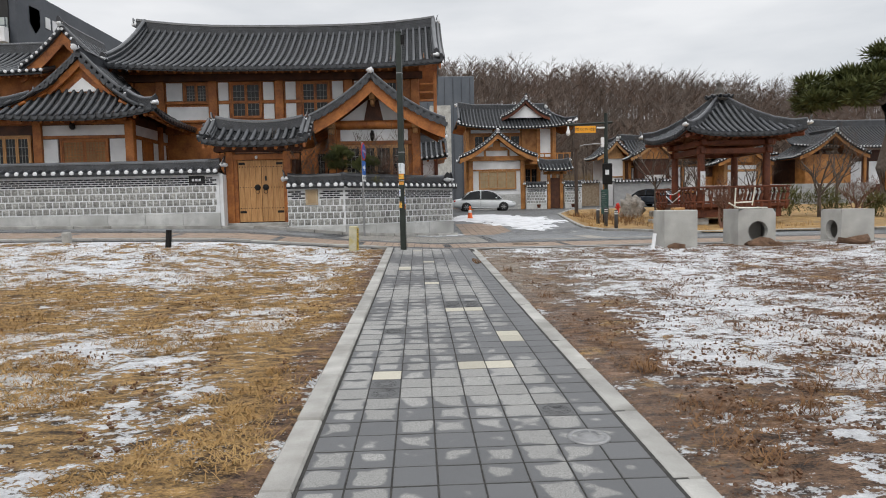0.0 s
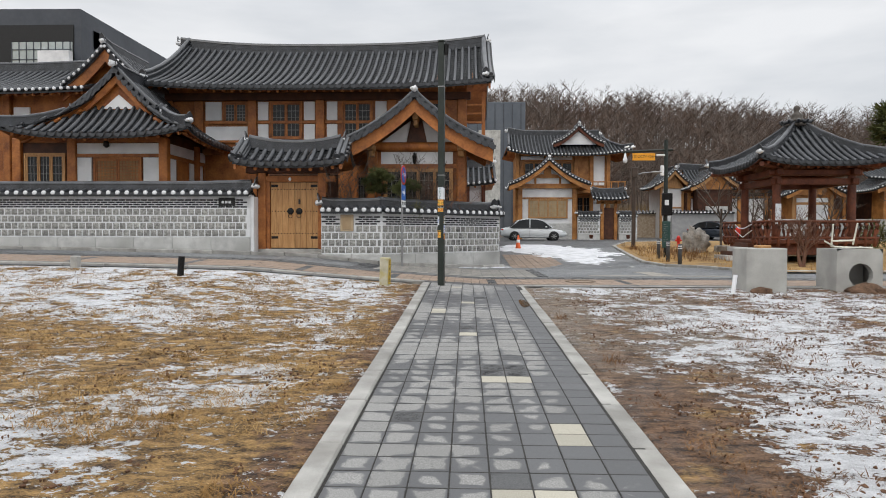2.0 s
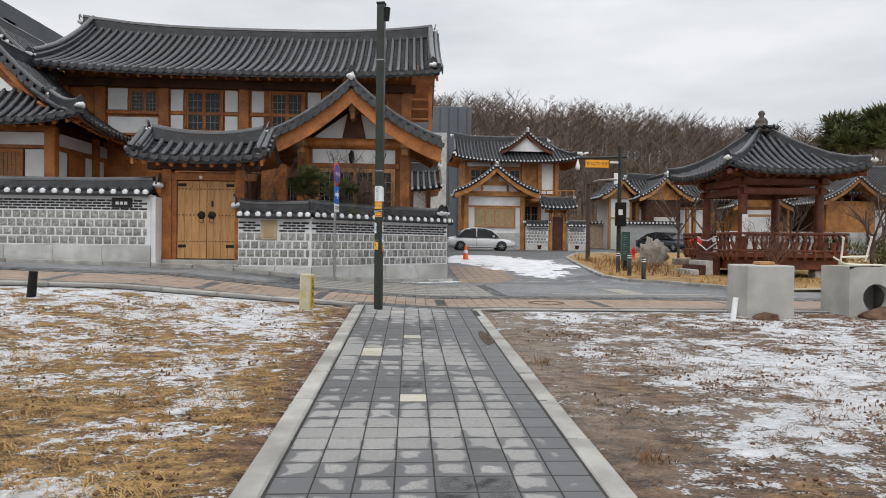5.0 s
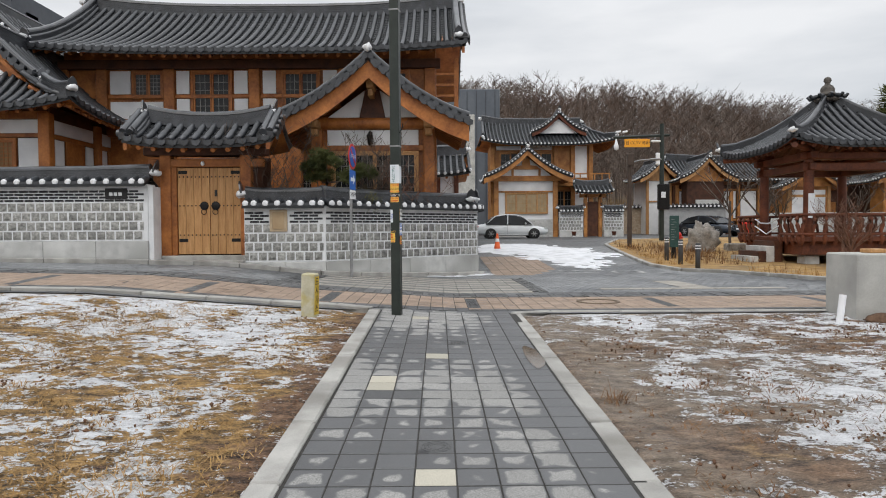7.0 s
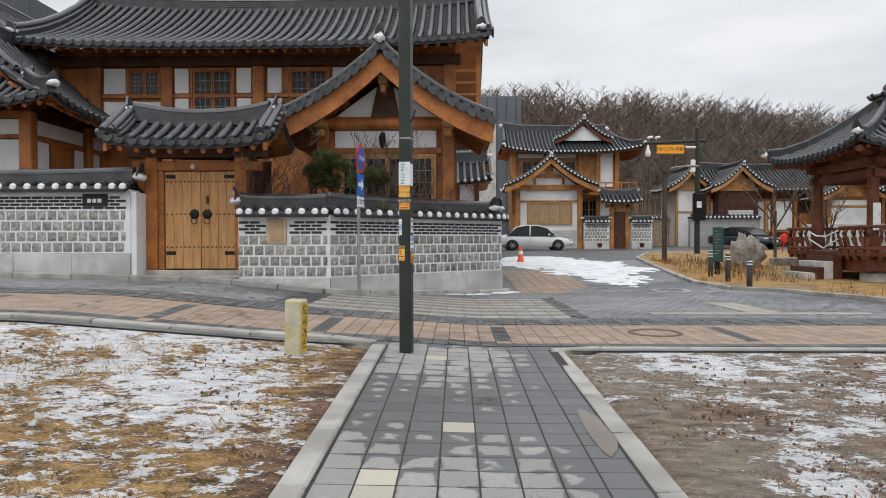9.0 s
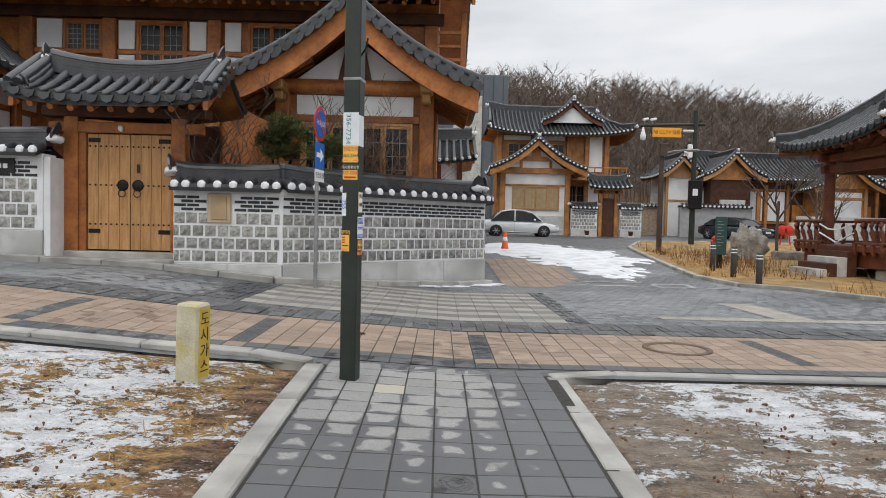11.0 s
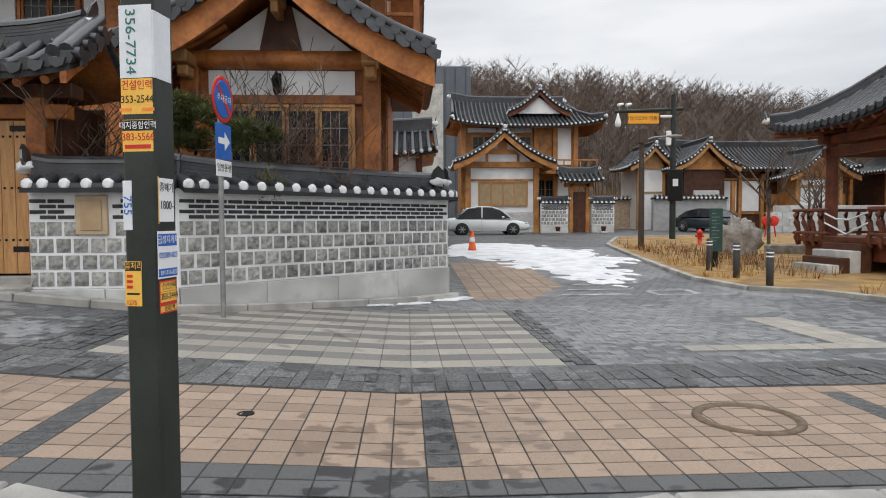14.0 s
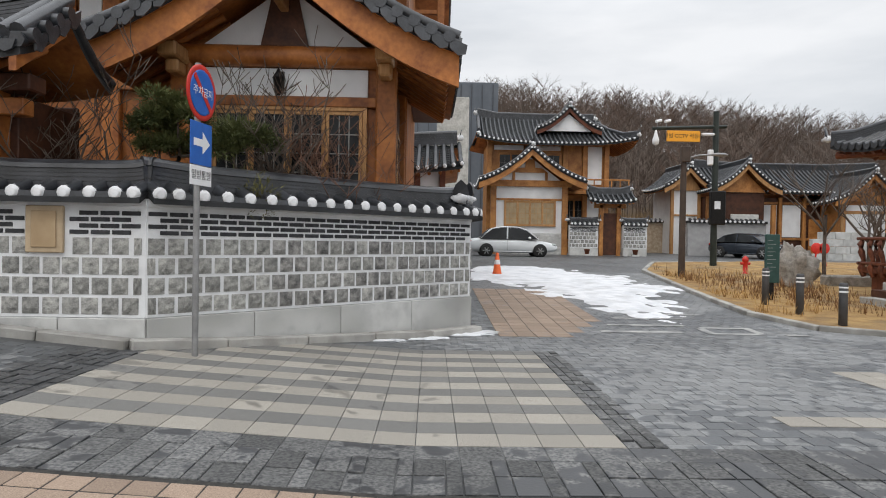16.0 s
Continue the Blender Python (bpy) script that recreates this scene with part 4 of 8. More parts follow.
S = 0.3
plain = set()
for i in range(-60, 60):
    for j in range(0, 62):
        x, y = -3.0 + S * i, 18.75 + S * j
        if y < 19.6:
            if j < 2:
                paver(band, x, y, x + S * 0.66, y + S, 0.021 + random.uniform(-0.005, 0.008))
                paver(band, x + S * 0.66, y, x + S, y + S, 0.021 + random.uniform(-0.005, 0.008))
            else:
                paver(drk, x, y, x + S, y + S, 0.019)
            continue
        wall_y = 22.1 if x < -2.6 else 22.4 + (x + 2.6) * 0.93
        if x < 1.5 and y > wall_y - 0.25:
            continue
        if x > 7.2 and y > 22 + 0.0 and x > knots(y, [(22, 9.0), (25.9, 8.6), (26.6, 7.5), (28.2, 7.1), (32, 7.5), (38, 8.2)]) - 0.1:
            continue
        if x < -13:
            continue
        if -2.6 < x < 1.85 and y < 23.7:
            paver(xl if j % 2 == 1 else xd, x, y, x + S, y + S, 0.02, 0.003, 0.003)
        elif (1.85 <= x < 2.25 or -3.1 < x <= -2.6) and y < 23.7:
            for k in range(3):
                paver(band, x + k * 0.1, y, x + k * 0.1 + 0.1, y + 0.15, 0.022 + random.uniform(-0.006, 0.008))
                paver(band, x + k * 0.1, y + 0.15, x + k * 0.1 + 0.1, y + S, 0.022 + random.uniform(-0.006, 0.008))
        elif (y < 20.5 and y >= 20.2 and 3.3 < x < 7.5) or (5.2 < x < 5.75 and 20.2 <= y < 22.4):
            paver(xl, x, y, x + S, y + S)
        elif in_alley(x, y):
            paver(pch, x, y, x + S, y + S, 0.02)
        else:
            plain.add((i, j))
for i in range(-90, 90):
    for j in range(0, 93):
        x, y = -3.0 + 0.2 * i + (0.1 if j % 2 else 0), 18.75 + 0.2 * j
        if (math.floor((x + 3.1) / S), math.floor((y - 18.65) / S)) in plain:
            paver(rd, x, y, x + 0.2, y + 0.2, 0.017, 0.003, 0.004)
for nm, m_, mt in (("road_pavers", rd, ROAD_J), ("rough_band_setts", band, BAND_J), ("charcoal_tiles", drk, BAND_J), ("light_crossing_stones", xl, XW_LIGHT), ("grey_crossing_stones", xd, XW_DARK), ("alley_tiles", pch, PEACH_J)):
    tagged(part(nm, m_, mt, road), kind="stuff")
kerb_run(road, [(9.6, 22.2), (8.6, 25.9), (7.6, 26.5), (7.2, 28.2), (7.55, 31.9), (8.2, 37.8), (10.0, 42.0), (14, 44)], 0.16, 0.11)
kerb_run(road, [(9.6, 22.2), (24, 21.6)], 0.16, 0.11)
lawn = Mesh()
for j in range(40):
    y0, y1 = 21.8 + j * 0.6, 22.4 + j * 0.6
    ed = [(22, 9.8), (25.9, 8.65), (26.6, 7.65), (28.2, 7.3), (32, 7.65), (38, 8.3), (42, 10.1), (44, 14), (46, 16)]
    for k in range(24):
        q = []
        for yy, kk in ((y0, k), (y0, k + 1), (y1, k + 1), (y1, k)):
            a = knots(yy, ed)
            xx = a + (34 - a) * (kk / 24) ** 1.5
            q.append((xx, yy, g(xx, yy) + 0.08 + 0.02 * noise.noise(Vector((xx, yy, 3)))))
        lawn.add(q, [(0, 1, 2, 3)], True)
tagged(part("lawn", lawn, material("straw_lawn", (0.2, 0.11, 0.04), (0.46, 0.3, 0.12), 2.2, 0.95, 0.8, fine=50, dirt=(0.2, 0.15, 0.09))), "dry straw-coloured lawn behind a kerb", "lawn", kind="structure")
snowm = Mesh()
for i in range(56):
    for j in range(70):
        q = []
        for a, b in ((i, j), (i + 1, j), (i + 1, j + 1), (i, j + 1)):
            x, y = 1.4 + a * 0.12, 27.0 + b * 0.18
            cx = knots(y, [(27, 5.0), (29, 5.2), (32, 5.3), (35, 4.2), (38, 3.4)])
            hw = knots(y, [(27.2, -0.3), (28.5, 0.5), (31, 1.2), (33, 2.0), (36, 2.5), (38, 2.2), (39.4, -0.3)])
            d = hw - abs(x - cx) + 1.1 * noise.noise(Vector((x * 0.8, y * 0.5, 5))) + 1.0 * noise.noise(Vector((x * 2.6, y * 2.2, 1)))
            q.append((x, y, g(x, y) + 0.02 + max(-0.06, min(0.035, d * 0.1))))
        if max(p[2] - g(p[0], p[1]) for p in q) > 0.0:
            snowm.add(q, [(0, 1, 2, 3)], True)
solid("snow_patch", snowm, SNOWCAP, "trodden white snow lying across the alley road", "snow", kind="stuff")


WORN = material("worn_white_road_paint", (0.2, 0.2, 0.2), (0.52, 0.52, 0.5), 3, 0.85, 0.1, fine=25, dirt=(0.16, 0.165, 0.17), dirt_scale=2.5)
for x0, x1, y0, y1 in ((3.6, 5.0, 26.0, 26.18), (3.9, 5.3, 26.7, 26.85), (5.4, 6.3, 25.9, 26.05), (5.5, 6.4, 26.5, 26.62), (5.4, 5.55, 26.05, 26.5), (6.25, 6.4, 26.05, 26.5), (6.7, 7.1, 25.8, 26.0), (4.2, 5.6, 27.5, 27.62), (4.6, 6.2, 28.1, 28.2)):
    part("road_marking", sheet(x0, x1, y0, y1, 0.026, 0.1), WORN, road)
rng_s = random.Random(4)
sm = Mesh()
for k in range(16):
    x = -0.3 + 2.0 * rng_s.random()
    y = 24.35 + (x + 0.4) * 0.75 + rng_s.uniform(-0.25, 0.1)
    sm.blob((x, y, g(x, y) + 0.015), (rng_s.uniform(0.15, 0.4), rng_s.uniform(0.05, 0.12), 0.022), 6, 0.3, k)
solid("snow_rim", sm, SNOWCAP, "thin rim of snow along the wall foot", "snow", kind="stuff")


# ---- boundary walls of stone and black brick ----
def stone_mesh(seed):
    m = Mesh()
    w, h, n = 0.184, 0.188, 3
    vs, fs = [], []
    for j in range(n + 1):
        for i in range(n + 1):
            edge = i in (0, n) or j in (0, n)
            d = 0.0 if edge else -0.008 - 0.045 * abs(noise.noise(Vector((i * 1.3, j * 1.7, seed * 3.1))))
            vs.append((-w / 2 + w * i / n, d, -h / 2 + h * j / n))
    fs = [(j * 4 + i, j * 4 + i + 1, j * 4 + i + 5, j * 4 + i + 4) for j in range(n) for i in range(n)]
    vs += [(x, 0.05, z) for x, z in ((-w / 2, -h / 2), (w / 2, -h / 2), (w / 2, h / 2), (-w / 2, h / 2))]
    fs += [(0, 16, 17, 3), (3, 17, 18, 15), (15, 18, 19, 12), (12, 19, 16, 0)]
    return m.add(vs, fs)


STONES = [stone_mesh(k).data("stone", STONE) for k in range(6)]
STAINED = [stone_mesh(k + 9).data("stone", STONE_STAINED) for k in range(4)]
ME_BRICK = Mesh().box(-0.105, -0.012, -0.024, 0.105, 0.03, 0.024, 0.004).data("brick", BRICK)
ME_COPE = Mesh().tube([(0, 0.20, 0.135), (0, -0.13, 0.01), (0, -0.16, 0.005)], [0.075, 0.085, 0.088], 8).data("coping_tile", TILE)
ME_LIME = Mesh().tube([(0, -0.15, 0.006), (0, -0.185, 0.0), (0, -0.2, 0.0)], [0.084, 0.072, 0.045], 10).data("lime_end", LIME)
ME_DRIP = Mesh().add([(x, y, z) for y in (-0.16, -0.13) for x, z in ((-0.11, 0.04), (0.11, 0.04), (0.09, -0.02), (0.04, -0.055), (-0.04, -0.055), (-0.09, -0.02))], [(0, 5, 4, 3, 2, 1), (6, 7, 8, 9, 10, 11)] + [(i, (i + 1) % 6, (i + 1) % 6 + 6, i + 6) for i in range(6)]).data("drip_tile", TILE)


def wall_run(wall, p0, p1, zs, zbot, th=0.4, skip=(), ends=(True, True), stained=()):
    """One straight run: the face looks to the right-hand side of p1 -> p0, that is along -y for a run towards +x."""
    (ax, ay), (bx, by) = p0, p1
    L = math.hypot(bx - ax, by - ay)
    M = pose(ax, ay, 0, 0, 0, math.degrees(math.atan2(by - ay, bx - ax)))
    core = Mesh().box(0, 0.0, zs - 0.02, L, th, zs + 1.27, 0.01, M)
    part("mortar_core", core, MORTAR, wall)
    plinth_n = max(1, round(L / 1.3))
    for i in range(plinth_n):
        a, b = L * i / plinth_n, L * (i + 1) / plinth_n
        part("plinth_stone", Mesh().box(a + 0.003, -0.03, zbot - 0.3, b - 0.003, th + 0.02, zs - 0.022, 0.008, M), GRANITE, wall)

    def put(me, name, x, z, y=0.0):
        o = new(name, me)
        o.parent = wall
        o.matrix_basis = M @ pose(x, y, z)
        return o
    for r in range(4):
        n = round(L / 0.222)
        off = 0.5 if r % 2 else 0.0
        for i in range(n + 1):
            x = (i + off) * 0.222
            half_stone = x < 0.1 or L - 0.13 < x < L - 0.04
            if x < 0.1:
                x = 0.055
            if x > L - 0.04 or any(a < x < b and c < zs + 0.115 + r * 0.226 < d for a, b, c, d in skip):
                continue
            z = zs + 0.115 + r * 0.226
            f = any(a < x < b for a, b in stained)
            o = put((STAINED if f and random.random() < 0.65 else STONES)[random.randrange(4)], "stone", x + random.uniform(-0.006, 0.006) - (0.03 if half_stone and x > 1 else 0), z, -0.007)
            if half_stone:
                o.matrix_basis = o.matrix_basis @ Matrix.Diagonal((0.48, 1, 1, 1))
    for r in range(4):
        n = round(L / 0.238)
        for i in range(n + 1):
            x = (i + (0.5 if r % 2 else 0.05)) * 0.238
            if x < 0.1 or x > L - 0.1 or any(a - 0.05 < x < b + 0.05 and c < zs + 0.955 + r * 0.072 < d for a, b, c, d in skip):
                continue
            put(ME_BRICK, "brick", x, zs + 0.95 + r * 0.072)
    zc = zs + 1.38
    bed = Mesh()
    for sgn in (1,):
        vs = [(0, -0.2, zc - 0.05), (L, -0.2, zc - 0.05), (L, 0.2, zc + 0.12), (0, 0.2, zc + 0.12), (0, 0.6, zc - 0.05), (L, 0.6, zc - 0.05)]
        vs += [(x, y, z - 0.06) for x, y, z in vs]
        bed.add([M @ Vector(v) for v in vs], [(0, 1, 2, 3), (3, 2, 5, 4), (7, 6, 9, 8), (8, 9, 10, 11), (0, 6, 7, 1), (4, 5, 11, 10), (0, 3, 9, 6), (3, 4, 10, 9), (1, 7, 8, 2), (2, 8, 11, 5)])
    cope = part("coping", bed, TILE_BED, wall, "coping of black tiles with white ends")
    n = round(L / 0.3)
    for i in range(n + 1):
        x = min(max(L * i / n, 0.08), L - 0.08)
        for me, nm in ((ME_COPE, "coping_tile"), (ME_LIME, "lime_end")):
            o = new(nm, me)
            o.parent = cope
            o.matrix_basis = M @ pose(x, 0, zc)
        if i < n:
            o = new("drip_tile", ME_DRIP)
            o.parent = cope
            o.matrix_basis = M @ pose(x + L / n / 2, -0.02, zc - 0.02)
    rp = [M @ Vector((t * L, 0.2, zc + 0.1 + (0.05 * abs(2 * t - 1) ** 6))) for t in [k / 10 for k in range(11)]]
    ridge(cope, rp, 0.2, 0.24, ends)
    part("backing_strip", Mesh().box(0, -0.015, zs + 1.24, L, th, zs + 1.335, 0.004, M), MORTAR, wall)


def wall_thing(name, label):
    w = new(name)
    return tagged(w, label, "wall", kind="structure")


wall_w = wall_thing("wall_west", "stone and black-brick boundary wall with tiled coping")
wall_run(wall_w, (-20.5, 22.35), (-6.72, 22.35), 1.44, 0.75, ends=(False, True))
part("end_pier", Mesh().box(-6.72, 22.36, 0.6, -6.6, 22.9, 2.72, 0.01), MORTAR, wall_w)
wall_g = wall_thing("wall_garden", "stone and black-brick garden wall with soot stains beside the crossing")
wall_run(wall_g, (-4.48, 22.5), (-2.52, 22.5), 0.91, 0.4, skip=((0.62, 1.03, 1.5, 2.4),), ends=(True, False))
wall_run(wall_g, (-2.52, 22.5), (1.36, 26.05), 0.91, 0.2, ends=(False, True), stained=((1.6, 5.0),))
wall_run(wall_g, (1.36, 26.05), (0.95, 32), 0.91, 0.2, ends=(True, False))
kerb_run(road, [(-20, 22.12), (-6.6, 22.12), (-4.5, 22.2), (-2.6, 22.25), (1.5, 25.9)], 0.2, 0.12, 1.2)
box = thing("meter_box", (-3.65, 22.5, 1.75), "beige metal meter box set in the stone wall", "meter box")
B("case", box, material("beige_box_paint", (0.4, 0.3, 0.19), (0.5, 0.39, 0.26), 6, 0.6, 0.05), -3.86, 22.46, 1.62, -3.44, 22.6, 2.15, 0.01)
B("door", box, material("tan_box_door", (0.36, 0.25, 0.14), (0.44, 0.32, 0.19), 6, 0.6, 0.05), -3.79, 22.445, 1.68, -3.51, 22.46, 2.09, 0.006)
plate_ = thing("name_plate", (-7.4, 22.33, 2.55), "black name plate with white characters on the wall", "sign")
B("plate", plate_, BLACK, -7.72, 22.315, 2.42, -7.2, 22.337, 2.68, 0.004)
for k in range(3):
    B("letter_bar", plate_, WHITE, -7.62 + k * 0.11, 22.311, 2.5, -7.54 + k * 0.11, 22.316, 2.58, 0.0)


# ---- the gatehouse ----
gate = thing("gatehouse", (-5.5, 23.0, 0.9), "timber gatehouse with black tiled roof and double plank door", "gate")
for x in (-6.48, -4.52):
    B("post", gate, WOOD, x - 0.13, 22.78, 0.95, x + 0.13, 23.04, 3.6, 0.015)
B("lintel", gate, WOOD, -6.9, 22.8, 3.22, -4.1, 23.02, 3.42, 0.015)
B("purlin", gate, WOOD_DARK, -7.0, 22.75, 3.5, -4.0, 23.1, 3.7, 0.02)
B("jamb", gate, WOOD, -6.35, 22.82, 1.05, -6.22, 22.98, 3.22, 0.01)
B("jamb", gate, WOOD, -4.65, 22.82, 1.05, -4.56, 22.98, 3.22, 0.01)
B("step", gate, KERB, -6.62, 22.3, 0.72, -4.46, 22.75, 0.94, 0.02, "grey granite step")
B("sill", gate, KERB, -6.6, 22.75, 0.7, -4.4, 23.1, 1.05, 0.02)
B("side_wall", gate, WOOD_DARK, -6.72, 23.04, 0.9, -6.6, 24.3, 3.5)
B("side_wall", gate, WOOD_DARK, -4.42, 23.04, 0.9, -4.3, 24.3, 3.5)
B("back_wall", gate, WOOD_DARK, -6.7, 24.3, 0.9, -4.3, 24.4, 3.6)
for k, (a, b) in enumerate(((-6.21, -5.425), (-5.415, -4.66))):
    leaf = B("door", gate, WOOD_DARK, a, 22.9, 1.08, b, 22.94, 3.2, 0.004, "pale plank door leaf with iron studs")
    n = 4
    for i in range(n):
        w = (b - a) / n
        part("plank", Mesh().box(a + i * w + 0.003, 22.86, 1.08, a + (i + 1) * w - 0.003, 22.899, 3.2, 0.004), WOOD_PALE, leaf)
    for z in (1.55, 2.27, 2.98):
        for i in range(8):
            x = a + 0.05 + i * (b - a - 0.1) / 7
            part("stud", Mesh().lathe((x, 22.862, z), [(0.018, 0), (0.016, -0.012), (0.006, -0.018)], 8, "y"), IRON, leaf)
    xk = -5.42 + (0.14 if k else -0.14)
    part("escutcheon", Mesh().lathe((xk, 22.86, 2.27), [(0.1, 0), (0.11, -0.008), (0.085, -0.02), (0.03, -0.03)], 10, "y"), IRON, leaf, "black iron door plate")
    ring = [(xk + 0.065 * math.sin(t), 22.82, 2.12 + 0.065 * math.cos(t)) for t in [k2 * math.pi / 6 for k2 in range(13)]]
    part("pull_ring", Mesh().tube(ring, 0.009, 5), IRON, leaf)
    xs = a + 0.02 if k == 0 else b - 0.24
    for z in (1.42, 3.09):
        part("hinge", Mesh().box(xs, 22.852, z - 0.04, xs + 0.22, 22.861, z + 0.04, 0.003), IRON, leaf)
B("door_lock", gate, BLACK, -5.3, 22.845, 2.5, -5.24, 22.862, 2.66, 0.004)
lamp = part("gate_lamp", Mesh().blob((-5.55, 22.75, 3.3), (0.05, 0.05, 0.06), 5, 0.0), WHITE, gate, "small round lamp over the door")
gf, PG = slope(gate, (-5.45, 23.05), (1, 0), (0, -1), 0.95, -1.75, 1.75, -1.75, 1.75, 4.28, 3.72, 0.05, 0.14, 0.2, step=0.27, rad=0.08)
slope(gate, (-5.45, 23.05), (-1, 0), (0, 1), 1.0, -1.75, 1.75, -1.75, 1.75, 4.28, 3.72, 0.05, 0.14, 0.2, rafters=False)
ridge(gate, [(-5.45 + t, 23.05, 4.3 + 0.18 * abs(t / 1.5) ** 2.2) for t in [-1.5, -1.2, -0.8, -0.4, 0, 0.4, 0.8, 1.2, 1.5]], 0.2, 0.24)
for sx in (-1, 1):
    x = -5.45 + sx * 1.52
    ridge(gate, [(x, 22.28, 3.85), (x, 22.5, 3.98), (x, 22.75, 4.16), (x, 23.05, 4.4)], 0.14, 0.18, (True, False))
    gable_edge(gate, [(-5.45 + sx * 1.75, 22.1 + 0.19 * k, 3.86 + 0.13 * k) for k in range(6)], (sx, 0), False, WOOD, 0.18)

# ---- the wing with the gable over the garden wall ----
wing = thing("front_wing", (-1.65, 26.5, 0.8), "orange timber wing with a curved tiled gable", "house")
XL, XR = -3.25, -0.05
B("wall", wing, WOOD, XL + 0.1, 25.5, 0.6, XR - 0.05, 28.4, 4.6, 0.01)
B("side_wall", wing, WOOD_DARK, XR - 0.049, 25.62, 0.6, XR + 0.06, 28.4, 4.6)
for x in (XL, XR):
    B("post", wing, WOOD, x - 0.16, 25.3, 0.7, x + 0.16, 25.62, 4.55, 0.03)
    B("bracket", wing, WOOD_PALE, x - 0.14, 24.75, 4.5, x + 0.14, 25.5, 4.72, 0.03)
    B("bracket", wing, WOOD_PALE, x - 0.1, 24.95, 4.3, x + 0.1, 25.3, 4.5, 0.03)
part("tie_beam", Mesh().tube([(XL - 0.15, 25.42, 4.68), (XR + 0.15, 25.42, 4.68)], 0.17, 14), WOOD, wing)
B("beam", wing, WOOD, XL + 0.16, 25.38, 3.9, XR - 0.16, 25.5, 4.06, 0.012)
B("plaster_panel", wing, PLASTER, XL + 0.3, 25.44, 4.06, XR - 0.3, 25.5, 4.5, 0.003)
part("gable_plaster", Mesh().plate([(XL + 0.25, 4.8), (XR - 0.25, 4.8), (-1.4, 5.6), (-1.65, 5.72), (-1.9, 5.6)], 25.42, 25.55), PLASTER, wing)
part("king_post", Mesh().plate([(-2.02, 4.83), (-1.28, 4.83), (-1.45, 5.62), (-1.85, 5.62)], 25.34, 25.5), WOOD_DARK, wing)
B("ridge_beam_end", wing, WOOD_PALE, -1.76, 24.7, 5.55, -1.54, 25.4, 5.78, 0.03)
B("ridge_beam_block", wing, WOOD_PALE, -1.72, 24.8, 5.35, -1.58, 25.34, 5.55, 0.02)
lattice_window(wing, -2.78, -0.42, 1.9, 3.84, 25.47, 4, WOOD_PALE, 5, 2)
B("sill_board", wing, WOOD, XL + 0.16, 25.36, 1.65, XR - 0.16, 25.5, 1.82, 0.01)
for k, yy in enumerate((26.4, 27.6)):
    B("side_window", wing, WOOD_PALE, XR + 0.061, yy - 0.45, 1.9, XR + 0.1, yy + 0.45, 3.8, 0.01)
    B("side_pane", wing, GLASS, XR + 0.101, yy - 0.36, 2.0, XR + 0.108, yy + 0.36, 3.7, 0.0)
gable_roof_y(wing, -1.65, 24.35, 29.4, -4.4, 1.05, 6.27, 4.44, 0.17, 0.16, False, 0.28, WOOD, 0.29, 0.46)
wl = thing("wall_lantern", (-1.72, 25.3, 4.25), "black iron wall lantern on white plaster", "lamp")
part("backplate", Mesh().box(-1.78, 25.41, 4.1, -1.66, 25.44, 4.45, 0.01), IRON, wl)
part("cage", Mesh().lathe((-1.72, 25.27, 4.1), [(0.03, -0.06), (0.06, 0), (0.085, 0.2), (0.1, 0.21), (0.05, 0.29), (0.01, 0.36)], 6), IRON, wl)
part("arm", Mesh().tube([(-1.72, 25.42, 4.4), (-1.72, 25.34, 4.46), (-1.72, 25.27, 4.44)], 0.012, 5), IRON, wl)

# ---- the two-storey house ----
house = thing("main_house", (-6, 31, 0.9), "two-storey orange timber house with white plaster panels and tiled roof", "house")
B("wall", house, WOOD, -12.2, 28.6, 0.4, 0.15, 34.4, 7.6, 0.01)
B("floor_beam", house, WOOD, -12.3, 28.42, 4.78, 0.3, 28.6, 5.02, 0.015)
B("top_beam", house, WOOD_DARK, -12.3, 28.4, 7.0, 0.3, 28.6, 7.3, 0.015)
B("middle_rail", house, WOOD, -12.2, 28.52, 6.06, 0.15, 28.6, 6.18, 0.01)
B("sill_rail", house, WOOD, -12.2, 28.5, 5.28, 0.15, 28.6, 5.38, 0.01)
for x in (-12.2, -10.9, -8.68, -5.86, -2.9, -0.05):
    B("post", house, WOOD, x - 0.18, 28.44, 0.5, x + 0.18, 28.6, 7.0, 0.02)
for a, b in ((-10.65, -9.98), (-8.46, -8.03), (-6.55, -6.1), (-5.6, -5.17), (-3.6, -3.14), (-2.65, -2.2)):
    for z0, z1 in ((5.4, 6.04), (6.2, 6.96)):
        if a == -10.65 and z0 < 6:
            continue
        B("plaster_panel", house, PLASTER, a, 28.54, z0, b, 28.6, z1, 0.004)
B("plaster_panel", house, PLASTER, -10.65, 28.54, 5.3, -8.9, 28.6, 5.95, 0.004)
for a, b in ((-9.86, -8.93), (-7.9, -6.68), (-4.9, -3.77), (-1.9, -0.8)):
    lattice_window(house, a, b, 5.48 if a > -9 else 6.12, 6.9, 28.58, 2, WOOD, 4, 2)
for k in range(9):
    B("relief_panel", house, WOOD, -8.4 + k * 0.62, 28.55, 5.06, -7.86 + k * 0.62, 28.6, 5.24, 0.012)
for a, b in ((-8.4, -7.6), (-4.35, -3.55)):
    lattice_window(house, a, b, 2.2, 3.9, 28.58, 2, WOOD, 4, 2)
slope(house, (-6.05, 31.5), (1, 0), (0, -1), 4.35, -6.7, 7.15, -6.7, 7.15, 9.78, 7.26, 0.26, 0.22, 0.3)
